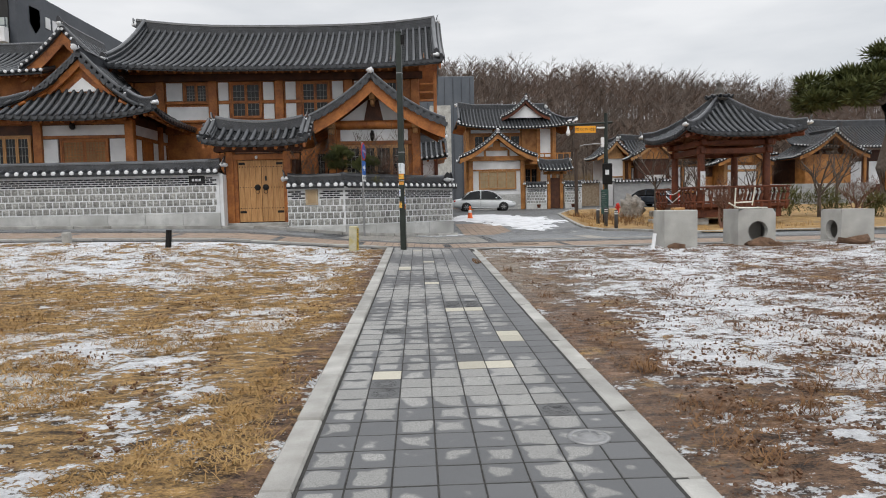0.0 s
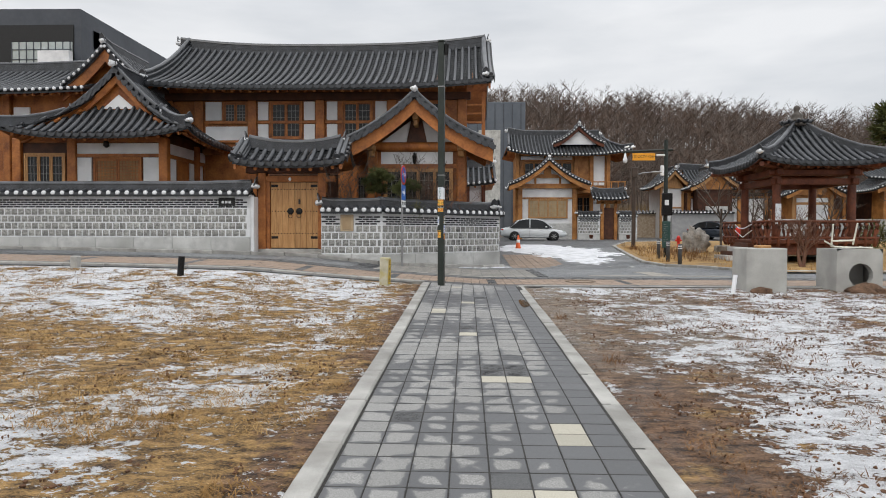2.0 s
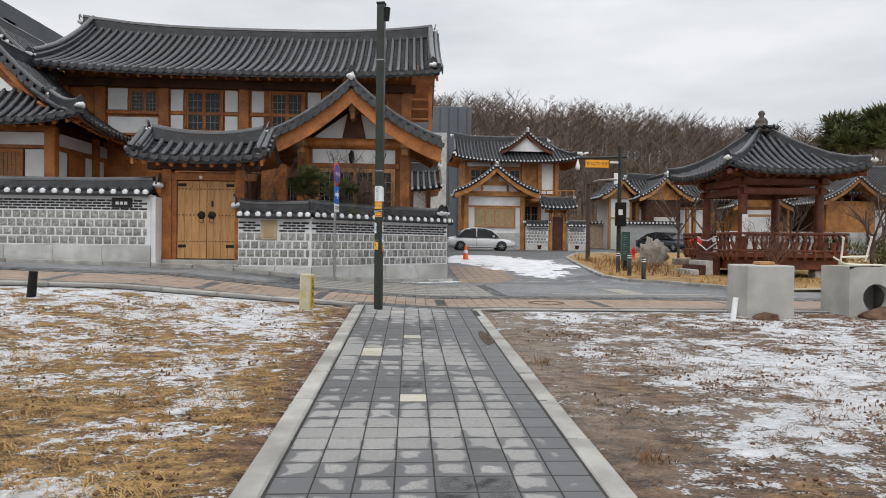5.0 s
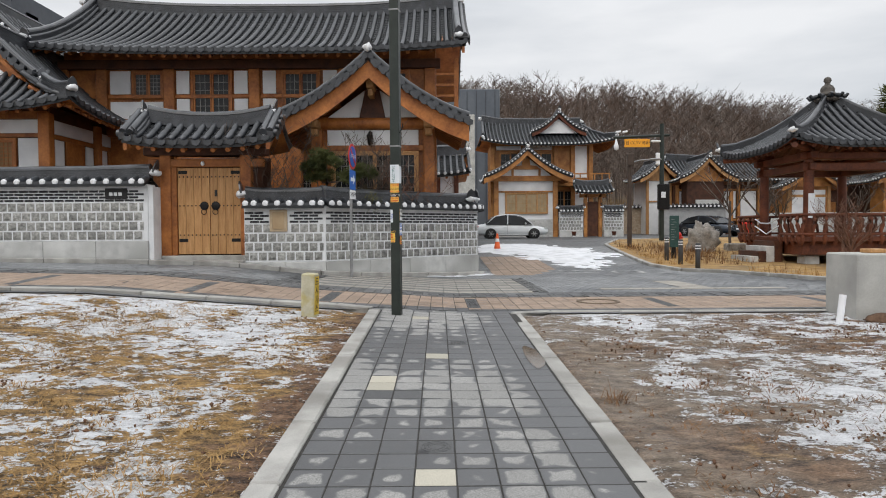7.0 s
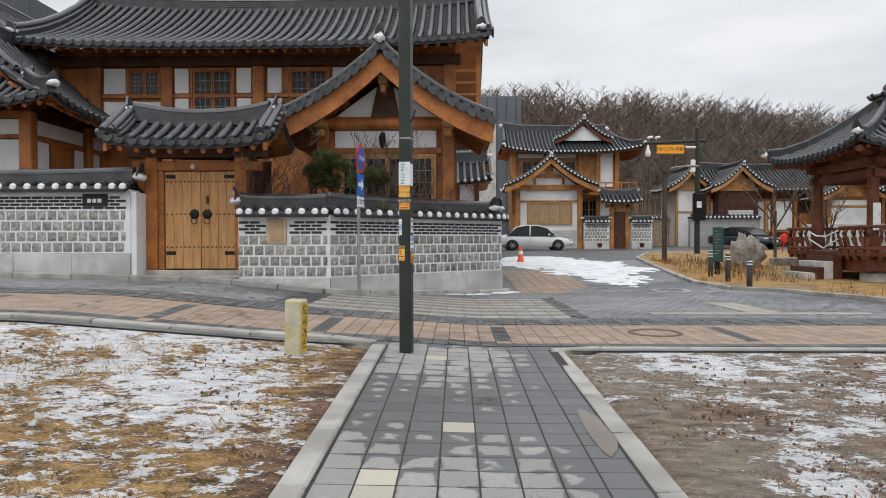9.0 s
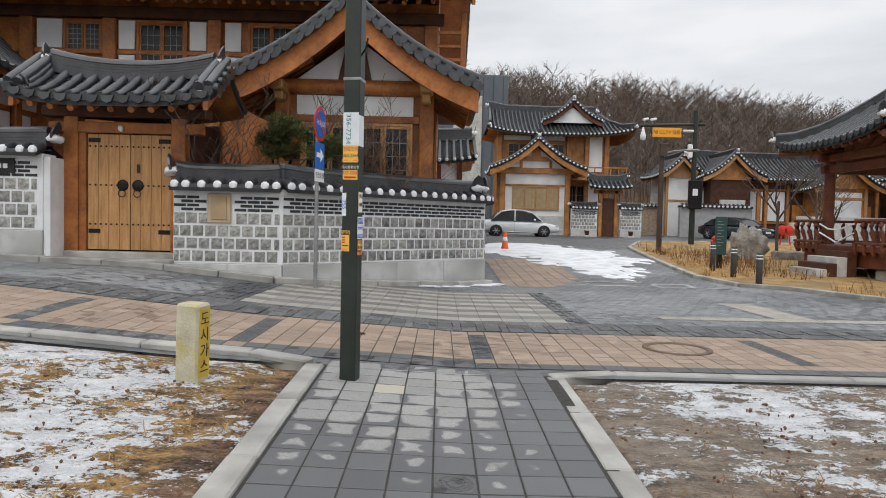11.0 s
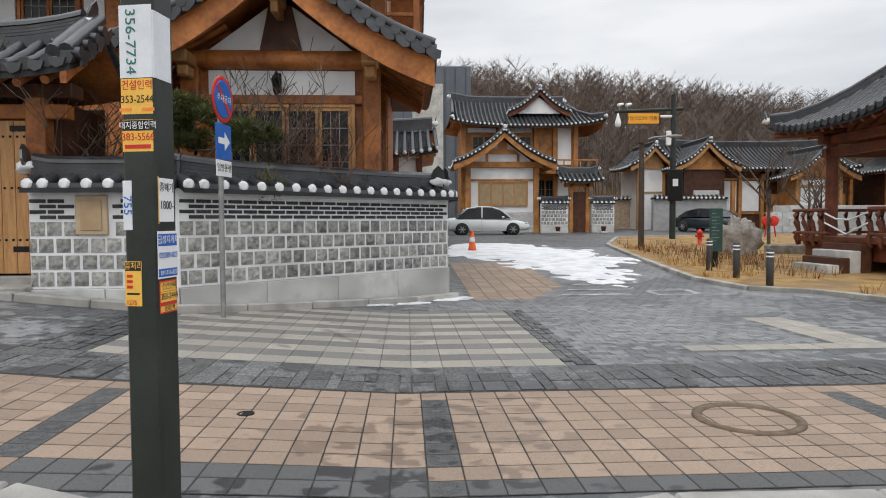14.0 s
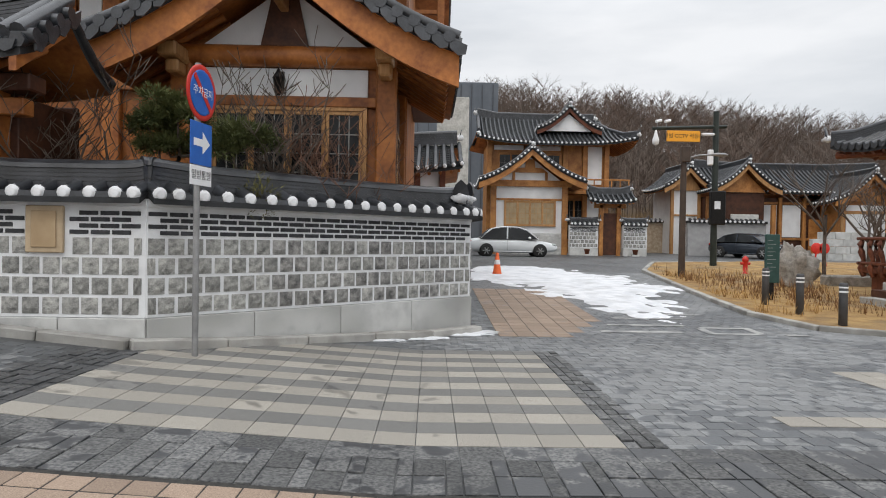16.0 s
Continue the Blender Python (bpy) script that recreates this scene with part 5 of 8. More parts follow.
slope(house, (-6.05, 31.5), (-1, 0), (0, 1), 4.35, -7.15, 6.7, -7.15, 6.7, 9.78, 7.26, 0.26, 0.22, 0.3, rafters=False, step=0.6)
ridge(house, [(-6.0 + t, 31.5, 9.74 + 0.36 * abs(t / 6.95) ** 3) for t in [-6.95, -6.3, -5, -3.5, -1.7, 0, 1.7, 3.5, 5, 6.3, 6.95]], 0.3, 0.28)
for sx, x in ((-1, -12.6), (1, 0.88)):
    pr = [(x, 31.5 - 4.2 * v, 10.06 - 2.52 * v - 0.26 * 4 * v * (1 - v) + 0.12) for v in (1.0, 0.85, 0.65, 0.45, 0.25, 0.0)]
    ridge(house, pr, 0.22, 0.24, (True, False))
    xe = -12.75 if sx < 0 else 1.1
    gable_edge(house, [(xe, 31.5 - 4.35 * v, 10.08 - 2.52 * v - 1.04 * v * (1 - v)) for v in [k / 8 for k in range(9)]], (sx, 0), False, WOOD, 0.3)
part("gable_wall", Mesh().add([(0.15, 28.6, 7.55), (0.15, 34.4, 7.55), (0.15, 31.5, 9.6), (-0.1, 28.6, 7.55), (-0.1, 34.4, 7.55), (-0.1, 31.5, 9.6)], [(0, 1, 2), (5, 4, 3), (0, 2, 5, 3), (1, 4, 5, 2), (0, 3, 4, 1)]), WOOD, house)
B("open_shutter", house, WOOD, -0.75, 28.2, 5.9, -0.7, 28.55, 6.75, 0.006)
for z in (5.95, 6.3, 6.65):
    B("gallery_rail", house, WOOD, 0.16, 28.0, z, 0.85, 28.1, z + 0.08, 0.008)
B("gallery_post", house, WOOD, 0.74, 27.98, 5.2, 0.88, 28.12, 7.2, 0.01)
B("gallery_floor", house, WOOD_DARK, 0.16, 27.95, 5.05, 0.9, 33, 5.2, 0.01)

# ---- the low front building to the west ----
low = thing("low_wing", (-12.6, 27, 0.9), "low timber hanok wing with hipped gable roof", "house")
B("wall", low, WOOD_DARK, -16.4, 25.3, 0.6, -10.75, 30.4, 5.2, 0.01)
for x in (-16.3, -14.25, -10.85):
    B("post", low, WOOD, x - 0.16, 25.14, 0.7, x + 0.16, 25.42, 5.0, 0.02)
B("beam", low, WOOD, -16.4, 25.18, 4.84, -10.75, 25.32, 5.05, 0.015)
B("rail", low, WOOD, -14.1, 25.2, 4.32, -11.0, 25.3, 4.43, 0.01)
B("rail", low, WOOD, -14.1, 25.2, 3.14, -11.0, 25.3, 3.3, 0.01)
B("plaster_panel", low, PLASTER, -14.08, 25.24, 4.44, -11.02, 25.3, 4.82, 0.004)
B("plaster_panel", low, PLASTER, -14.08, 25.24, 3.32, -13.55, 25.3, 4.3, 0.004)
B("plaster_panel", low, PLASTER, -11.62, 25.24, 3.32, -11.02, 25.3, 4.3, 0.004)
lattice_window(low, -13.4, -11.75, 3.38, 4.24, 25.29, 2, WOOD, 6, 5, material("window_paper", (0.2, 0.11, 0.045), (0.3, 0.18, 0.08), 4, 0.7, 0.0))
lattice_window(low, -16.0, -14.6, 2.4, 4.4, 25.29, 3, WOOD_PALE, 5, 2)
B("corner_post", low, WOOD, -10.86, 27.6, 0.7, -10.6, 27.86, 5.0, 0.02)
for a, b in ((25.45, 27.5), (27.9, 30.0)):
    B("side_plaster", low, PLASTER, -10.749, a, 4.44, -10.7, b, 4.82, 0.004)
    B("side_plaster", low, PLASTER, -10.749, a, 3.2, -10.7, a + 0.45, 4.28, 0.004)
    B("side_plaster", low, PLASTER, -10.749, b - 0.4, 3.2, -10.7, b, 4.28, 0.004)
    B("side_window", low, WOOD, -10.749, a + 0.55, 3.1, -10.69, b - 0.5, 4.3, 0.01)
    B("side_rail", low, WOOD, -10.749, a, 4.3, -10.68, b, 4.42, 0.01)
XC = -12.6
for sx, xe in ((-1, -16.1), (1, -9.45)):
    L = abs(xe - XC)
    e = (0, 1)
    slope(low, (XC, 24.05), e, (sx, 0), L, 0, 6.6, 1.5, 6.6, 7.3, 4.95, 0.3, 0.3, 0.0)
    hp = [(XC + sx * L * v, 25.55 - 1.5 * max(0, (v - 0.45) / 0.55), 7.42 - 2.35 * v - 1.2 * v * (1 - v) + (0.28 * v ** 4)) for v in (1.0, 0.85, 0.7, 0.55, 0.4, 0.2, 0.0)]
    ridge(low, hp[:4], 0.2, 0.22, (True, True))
    gable_edge(low, [(XC + sx * L * v, 25.2, 7.42 - 2.35 * v - 1.2 * v * (1 - v)) for v in (0, 0.1, 0.2, 0.3, 0.4, 0.47)], (0, -1), False, WOOD, 0.3)
part("gable_wall", Mesh().plate([(XC - 1.5, 6.05), (XC + 1.5, 6.05), (XC, 7.3)], 25.45, 25.6), WOOD, low)
part("gable_plaster", Mesh().plate([(XC - 0.6, 6.1), (XC + 0.6, 6.1), (XC, 6.62)], 25.41, 25.45), PLASTER, low)
slope(low, (XC, 25.55), (1, 0), (0, -1), 1.5, -3.5, 3.15, -1.75, 1.75, 6.2, 4.95, 0.1, 0.32, 0.0)
ridge(low, [(XC, 25.1, 7.5), (XC, 25.6, 7.36), (XC, 28, 7.3), (XC, 30.6, 7.3)], 0.3, 0.22, (True, False))
part("eave_lamp", Mesh().lathe((-12.85, 25.0, 4.75), [(0.05, 0.12), (0.1, 0.08), (0.11, -0.05), (0.05, -0.12)], 8), IRON, low, "small black eave lamp")

# ---- the rear west house ----
rear = thing("rear_house", (-19, 31, 1.2), "timber house behind with white-ended roof tiles", "house")
B("wall", rear, WOOD, -27, 29.2, 1.0, -13.6, 35, 7.6, 0.01)
slope(rear, (-20.5, 31.4), (1, 0), (0, -1), 3.4, -7, 5.0, -7, 5.0, 8.95, 7.35, 0.15, 0.1, 0.1, lime=True)
slope(rear, (-20.5, 31.4), (-1, 0), (0, 1), 3.4, -5, 7.0, -5, 7.0, 8.95, 7.35, 0.15, 0.1, 0.1, step=0.6, rafters=False)
ridge(rear, [(-27.4, 31.4, 9.1), (-24, 31.4, 8.98), (-20, 31.4, 8.95), (-15.5, 31.4, 9.1)], 0.34, 0.24)
gable_roof_y(rear, -14.8, 28.4, 32, -16.6, -13.0, 9.2, 7.55, 0.1, 0.1, True, 0.26, WOOD, 0.29, 0.5)
part("gable_wall", Mesh().plate([(-16.2, 7.5), (-13.4, 7.5), (-14.8, 8.95)], 29.0, 29.2), WOOD, rear)
for k in range(4):
    B("post", rear, WOOD, -26 + k * 3.2, 29.0, 1.0, -25.7 + k * 3.2, 29.2, 7.4, 0.02)
    B("plaster_panel", rear, PLASTER, -25.6 + k * 3.2, 29.12, 5.6, -24.9 + k * 3.2, 29.2, 6.9, 0.004)

# ---- the house across the alley ----
h2 = thing("alley_house", (8, 57, 1.1), "two-storey hanok with a gabled garage wing and white-ended tiles", "house")
B("wall", h2, PLASTER, 4.5, 54.1, 0.6, 8.6, 57, 5.2, 0.01)
B("brick_base", h2, material("pale_grey_brick", (0.42, 0.42, 0.41), (0.55, 0.55, 0.54), 6, 0.85, 0.3, fine=14, stretch=(1, 1, 4)), 4.45, 54.0, 0.6, 8.65, 54.1, 2.35, 0.01)
for r in range(8):
    for c in range(14):
        x = 4.5 + (c + (0.5 if r % 2 else 0)) * 0.29
        if x < 8.4:
            part("brick", Mesh().box(x, 53.985, 1.1 + r * 0.15, x + 0.26, 54.0, 1.22 + r * 0.15, 0.003), GRANITE, h2)
for x in (4.4, 8.7):
    B("post", h2, WOOD_GOLD, x - 0.17, 53.9, 0.9, x + 0.17, 54.24, 5.3, 0.02)
B("beam", h2, WOOD_GOLD, 4.0, 53.85, 5.12, 9.1, 54.12, 5.5, 0.03)
B("rail", h2, WOOD_GOLD, 4.57, 54.0, 4.3, 8.53, 54.1, 4.42, 0.01)
lattice_window(h2, 5.12, 8.1, 2.82, 4.22, 54.06, 4, WOOD_PALE, 3, 2, material("blind_glass", (0.3, 0.22, 0.12), (0.42, 0.33, 0.2), 3, 0.4, 0.0))
part("gable_plaster", Mesh().plate([(4.7, 5.5), (8.4, 5.5), (6.55, 6.9)], 53.9, 54.05), PLASTER, h2)
part("king_post", Mesh().plate([(5.5, 5.95), (7.6, 5.95), (7.3, 6.2), (6.85, 6.25), (6.8, 6.75), (6.3, 6.75), (6.25, 6.25), (5.8, 6.2)], 53.8, 53.9), WOOD_GOLD, h2)
for x in (5.5, 7.45):
    B("strut", h2, WOOD_GOLD, x, 53.8, 5.5, x + 0.16, 53.9, 5.97, 0.01)
gable_roof_y(h2, 6.55, 52.9, 57, 3.45, 9.75, 7.3, 5.2, 0.22, 0.2, True, 0.3, WOOD_GOLD, 0.3, 0.36)
B("upper_wall", h2, WOOD_GOLD, 4.4, 57.2, 0.6, 12.1, 62, 8.3, 0.01)
for x in (4.4, 6.9, 9.3, 10.6, 12.0):
    B("post", h2, WOOD_GOLD, x - 0.16, 57.0, 0.9, x + 0.16, 57.2, 8.3, 0.02)
for a, b in ((4.7, 6.6), (7.1, 9.0), (10.8, 11.7)):
    B("plaster_panel", h2, PLASTER, a, 57.12, 7.75 if a < 10 else 5.6, b, 57.2, 8.05, 0.004)
lattice_window(h2, 5.0, 6.6, 6.3, 7.5, 57.18, 2, WOOD_GOLD, 1, 1)
lattice_window(h2, 7.3, 9.0, 6.2, 7.5, 57.18, 2, WOOD_GOLD, 1, 1)
lattice_window(h2, 9.4, 10.5, 2.0, 4.6, 57.18, 2, WOOD_GOLD, 3, 1)
B("plaster_panel", h2, PLASTER, 10.8, 57.12, 2.0, 11.8, 57.2, 4.8, 0.004)
B("balcony_floor", h2, WOOD_GOLD, 9.2, 55.9, 4.9, 13.2, 57.1, 5.05, 0.01)
B("balcony_rail", h2, WOOD_GOLD, 9.2, 55.9, 5.75, 13.2, 55.98, 5.85, 0.01)
for k in range(8):
    B("baluster", h2, WOOD_GOLD, 9.25 + k * 0.55, 55.91, 5.05, 9.32 + k * 0.55, 55.97, 5.75, 0.004)
slope(h2, (8.5, 59.2), (1, 0), (0, -1), 3.3, -5.1, 5.2, -4.6, 3.4, 10.1, 8.05, 0.2, 0.45, 0.2, lime=True)
slope(h2, (8.5, 59.2), (-1, 0), (0, 1), 3.3, -5.2, 5.1, -3.4, 4.6, 10.1, 8.05, 0.2, 0.45, 0.2, step=0.6, rafters=False)
slope(h2, (11.9, 59.2), (0, 1), (1, 0), 1.8, -3.3, 3.3, -0.3, 0.3, 9.6, 8.05, 0.1, 0.45, 0.0, lime=True)
ridge(h2, [(3.7, 59.2, 10.35), (5, 59.2, 10.1), (8, 59.2, 10.05), (11.6, 59.2, 10.1)], 0.36, 0.28)
ridge(h2, [(13.65, 55.95, 8.6), (13.0, 56.9, 8.65), (12.3, 58, 9.1), (11.8, 59, 9.7)], 0.25, 0.24, (True, False))
ridge(h2, [(3.6, 56.0, 8.55), (3.7, 57.2, 8.85), (3.75, 58.4, 9.6), (3.75, 59.1, 10.1)], 0.25, 0.24, (True, False))
gable_roof_y(h2, 9.55, 57.0, 59.3, 7.45, 11.65, 10.6, 9.05, 0.2, 0.12, True, 0.26, WOOD_RED, 0.3, 0.26)
part("dormer_plaster", Mesh().plate([(8.1, 9.05), (11.0, 9.05), (9.55, 10.15)], 57.3, 57.5), PLASTER, h2)
g2 = thing("alley_gate", (11.3, 54, 1.1), "small timber side gate with tiled roof", "gate")
B("post", g2, WOOD_GOLD, 10.7, 53.6, 1.0, 10.95, 53.85, 4.2, 0.02)
B("post", g2, WOOD_GOLD, 11.75, 53.6, 1.0, 12.0, 53.85, 4.2, 0.02)
B("door", g2, WOOD_DARK, 10.95, 53.7, 1.1, 11.75, 53.78, 3.6, 0.01)
B("beam", g2, WOOD_GOLD, 10.4, 53.6, 3.9, 12.3, 53.85, 4.15, 0.02)
slope(g2, (11.3, 53.8), (1, 0), (0, -1), 0.9, -1.35, 1.35, -1.35, 1.35, 4.75, 4.25, 0.04, 0.12, 0.15, lime=True)
ridge(g2, [(10.05, 53.8, 4.95), (10.6, 53.8, 4.8), (12, 53.8, 4.8), (12.55, 53.8, 4.95)], 0.25, 0.24)
w2 = wall_thing("wall_alley", "low pale brick wall with tiled coping")
wall_run(w2, (8.9, 53.4), (10.6, 53.4), 1.55, 0.8)
wall_run(w2, (12.1, 53.4), (13.5, 53.4), 1.55, 0.8)
w3 = wall_thing("wall_far", "far rubble stone wall with tiled coping")
part("face", Mesh().box(13.5, 60, 0.8, 19, 60.4, 3.3, 0.02), material("tan_rubble_stone", (0.28, 0.2, 0.13), (0.5, 0.42, 0.32), 5, 0.9, 0.8, fine=12), w3)
part("face", Mesh().box(17.0, 56.0, 0.8, 22, 56.4, 3.2, 0.02), material("grey_block_wall", (0.3, 0.3, 0.3), (0.4, 0.4, 0.4), 3, 0.9, 0.4, fine=20), w3)
for x0, x1, y, z in ((13.5, 19, 60, 3.3), (17.0, 22, 56.0, 3.2)):
    bedc = part("coping", Mesh().box(x0, y - 0.2, z, x1, y + 0.6, z + 0.14, 0.03), TILE_BED, w3)
    for k in range(int((x1 - x0) / 0.3)):
        part("coping_tile", Mesh().tube([(x0 + 0.15 + k * 0.3, y + 0.2, z + 0.25), (x0 + 0.15 + k * 0.3, y - 0.25, z + 0.1)], 0.085, 6), TILE, bedc)
        part("lime_end", Mesh().tube([(x0 + 0.15 + k * 0.3, y - 0.24, z + 0.1), (x0 + 0.15 + k * 0.3, y - 0.3, z + 0.1)], 0.08, 8), LIME, bedc)

# ---- hanok row to the east ----
east = thing("east_house", (21, 58, 1.3), "white-walled hanok row with several tiled gables", "house")
B("wall", east, PLASTER, 16.8, 58.2, 1.0, 18.6, 62, 5.6, 0.01)
for x in (16.75, 18.55):
    B("post", east, WOOD_PALE, x - 0.1, 58.1, 1.0, x + 0.1, 58.3, 5.5, 0.01)
B("rail", east, WOOD_PALE, 16.8, 58.12, 3.7, 18.6, 58.2, 3.82, 0.01)
part("gable_board", Mesh().plate([(16.7, 5.4), (18.7, 5.4), (17.7, 6.7)], 58.1, 58.25), WOOD_PALE, east)
gable_roof_y(east, 17.7, 57.5, 62, 16.0, 19.4, 6.95, 5.5, 0.14, 0.12, True, 0.26, WOOD_PALE, 0.3, 0.3)
B("wall", east, WOOD_DARK, 18.7, 57.6, 1.0, 32, 62, 5.0, 0.01)
for k in range(9):
    B("post", east, WOOD_GOLD, 18.75 + k * 1.6, 57.42, 1.0, 18.97 + k * 1.6, 57.6, 5.0, 0.015)
for k in range(8):
    B("rail", east, WOOD_GOLD, 18.97 + k * 1.6, 57.48, 4.55, 20.35 + k * 1.6, 57.6, 4.7, 0.01)
    B("rail", east, WOOD_GOLD, 18.97 + k * 1.6, 57.48, 2.2, 20.35 + k * 1.6, 57.6, 2.35, 0.01)
    if k % 3 != 1:
        B("plaster_panel", east, PLASTER, 19.05 + k * 1.6, 57.53, 2.4, 20.25 + k * 1.6, 57.6, 4.5, 0.004)
    else:
        B("timber_door", east, WOOD_GOLD, 19.2 + k * 1.6, 57.5, 1.0, 20.1 + k * 1.6, 57.56, 3.6, 0.01)
slope(east, (25, 60.0), (1, 0), (0, -1), 3.3, -6.4, 7, -6.0, 6.5, 7.1, 5.3, 0.18, 0.2, 0.1, lime=True)
slope(east, (25, 60.0), (-1, 0), (0, 1), 3.3, -7, 6.4, -6.5, 6.0, 7.1, 5.3, 0.18, 0.2, 0.1, step=0.6, rafters=False)
ridge(east, [(18.8, 60, 7.3), (22, 60, 7.12), (28, 60, 7.12), (31.6, 60, 7.3)], 0.34, 0.26)
gable_roof_y(east, 20.6, 55.6, 60, 18.4, 22.8, 7.0, 5.3, 0.2, 0.14, True, 0.26, WOOD_PALE, 0.3, 0.3)
part("gable_board", Mesh().plate([(19.2, 5.2), (22.0, 5.2), (20.6, 6.6)], 56.2, 56.35), WOOD_GOLD, east)
B("wall", east, WOOD_DARK, 19.2, 56.35, 1.0, 22.0, 57.6, 5.3, 0.01)
B("door_frame", east, GRANITE, 19.8, 56.2, 1.0, 21.6, 56.34, 3.8, 0.02)
B("door", east, WOOD_DARK, 20.1, 56.15, 1.0, 21.3, 56.2, 3.4, 0.01)
B("porch_post", east, WOOD_GOLD, 22.2, 55.7, 1.0, 22.45, 55.95, 4.4, 0.02)
gable_roof_y(east, 28.0, 54.6, 60, 25.6, 30.4, 6.4, 4.6, 0.2, 0.16, True, 0.26, WOOD_GOLD, 0.3, 0.3)
B("wall", east, WOOD_GOLD, 26.4, 55.5, 1.0, 29.6, 58, 4.9, 0.01)
B("plaster_panel", east, PLASTER, 26.75, 55.44, 2.2, 29.25, 55.5, 3.9, 0.004)
B("plaster_panel", east, PLASTER, 26.75, 55.44, 4.1, 29.25, 55.5, 4.45, 0.004)
B("rail", east, WOOD_PALE, 26.4, 55.4, 3.92, 29.6, 55.5, 4.08, 0.01)
for x in (26.4, 29.4):
    B("post", east, WOOD_PALE, x, 55.36, 1.0, x + 0.22, 55.5, 4.7, 0.015)
part("gable_board", Mesh().plate([(26.4, 4.7), (29.6, 4.7), (28, 6.1)], 55.2, 55.4), WOOD_GOLD, east)
e2 = thing("far_east_house", (40, 58, 1.3), "further hanok with plaster panels beyond the pavilion", "house")
B("wall", e2, WOOD_DARK, 33, 56, 1.0, 52, 62, 5.6, 0.01)
for k in range(10):
    B("post", e2, WOOD_GOLD, 33.1 + k * 2, 55.86, 1.0, 33.34 + k * 2, 56, 5.6, 0.015)
for k in range(9):
    B("plaster_panel", e2, PLASTER, 33.6 + k * 2, 55.92, 2.6, 34.9 + k * 2, 56, 4.6, 0.004)
slope(e2, (42, 58.5), (1, 0), (0, -1), 3.6, -10, 10, -9, 9, 8.0, 5.8, 0.2, 0.3, 0.1, lime=True, rafters=False)
ridge(e2, [(32.5, 58.5, 8.3), (38, 58.5, 8.0), (46, 58.5, 8.0), (51.5, 58.5, 8.3)], 0.4, 0.3)
gable_roof_y(e2, 35, 53.5, 58, 32, 38, 7.0, 5.0, 0.2, 0.16, True, 0.26, WOOD_GOLD, 0.3, 0.3)
B("wall", e2, WOOD_GOLD, 33, 54.5, 1.0, 37, 56, 5.2, 0.01)
w4 = wall_thing("wall_east", "pale concrete block garden wall")
for k in range(4):
    for i in range(16):
        part("block", Mesh().box(22.6 + i * 0.9 + (0.45 if k % 2 else 0), 52.0, 1.0 + k * 0.42, 23.48 + i * 0.9 + (0.45 if k % 2 else 0), 52.3, 1.41 + k * 0.42, 0.015), GRANITE, w4)

# ---- the school and the other modern block ----
school = thing("school_building", (-52, 90, 2), "dark grey modern school block with pale glazing", "building")
part("wall", Mesh().add([(-75, 75, 0), (-43.9, 75, 0), (-43.9, 75, 27.0), (-75, 75, 27.2), (-75, 115, 0), (-43.9, 112, 0), (-43.9, 104, 27.0), (-75, 115, 27.0)], [(0, 1, 2, 3), (1, 5, 6, 2), (3, 2, 6, 7), (0, 3, 7, 4), (4, 7, 6, 5)]), SCHOOL, school)
# flat black panel on the wall stands in for a deep, shaded recess
B("recess", school, BLACK, -74, 74.9, 12, -44.7, 75.0, 25.2, 0.0)
B("curtain_wall", school, SCHOOL_PALE, -51.8, 74.7, 12, -44.8, 74.9, 23.2, 0.0)
for k in range(9):
    B("mullion", school, SCHOOL, -51.8 + k * 0.85, 74.62, 12, -51.72 + k * 0.85, 74.7, 23.2, 0.0)
for k in range(10):
    B("transom", school, SCHOOL, -51.8, 74.62, 12.4 + k * 1.1, -44.8, 74.69, 12.48 + k * 1.1, 0.0)
B("white_box", school, PLASTER, -48.2, 73.8, 20.4, -44.6, 74.6, 22.0, 0.02)
B("rubble_band", school, GRANITE, -52.5, 74.6, 18.0, -44.7, 74.72, 19.3, 0.0)
part("crest", Mesh().add([(-43.85, y, z) for y, z in ((77.5, 25.3), (79.5, 25.3), (79.5, 23.4), (78.5, 22.4), (77.5, 23.4))], [(0, 1, 2, 3, 4), (4, 3, 2, 1, 0)]), SCHOOL_PALE, school)
for k in range(6):
    B("name_bar", school, WHITE, -43.88, 80.6 + k * 1.5, 23.6, -43.8, 81.6 + k * 1.5, 24.9, 0.0)
block = thing("grey_block", (3, 72, 1.5), "blue-grey modern building with ribbed cladding", "building")
B("wall", block, material("blue_grey_cladding", (0.09, 0.105, 0.125), (0.13, 0.145, 0.165), 0.4, 0.6, 0.0, fine=3), -12, 70, 0.5, 6.2, 82, 15.2, 0.05)
for k in range(14):
    B("rib", block, SCHOOL, -6 + k * 0.9, 69.93, 1, -5.93 + k * 0.9, 70, 15.0, 0.0)
rub = thing("pale_annex", (2.6, 62, 1.2), "pale stone annex behind the house", "building")
B("wall", rub, material("pale_mottled_stone", (0.35, 0.34, 0.31), (0.6, 0.59, 0.55), 3, 0.9, 0.5, fine=12), 0.9, 44, 0.8, 2.3, 48, 8.2, 0.02)
small = thing("alley_side_house", (0.2, 39, 0.8), "small side house with tiled eaves and red-brown door", "house")
B("wall", small, PLASTER, -4, 37.2, 0.6, 1.1, 42, 4.2, 0.01)
for x in (-0.9, 0.2, 1.05):
    B("post", small, WOOD_RED, x - 0.1, 37.08, 0.7, x + 0.1, 37.3, 4.2, 0.01)
B("rail", small, WOOD_RED, -3.9, 37.12, 3.0, 1.1, 37.2, 3.15, 0.01)
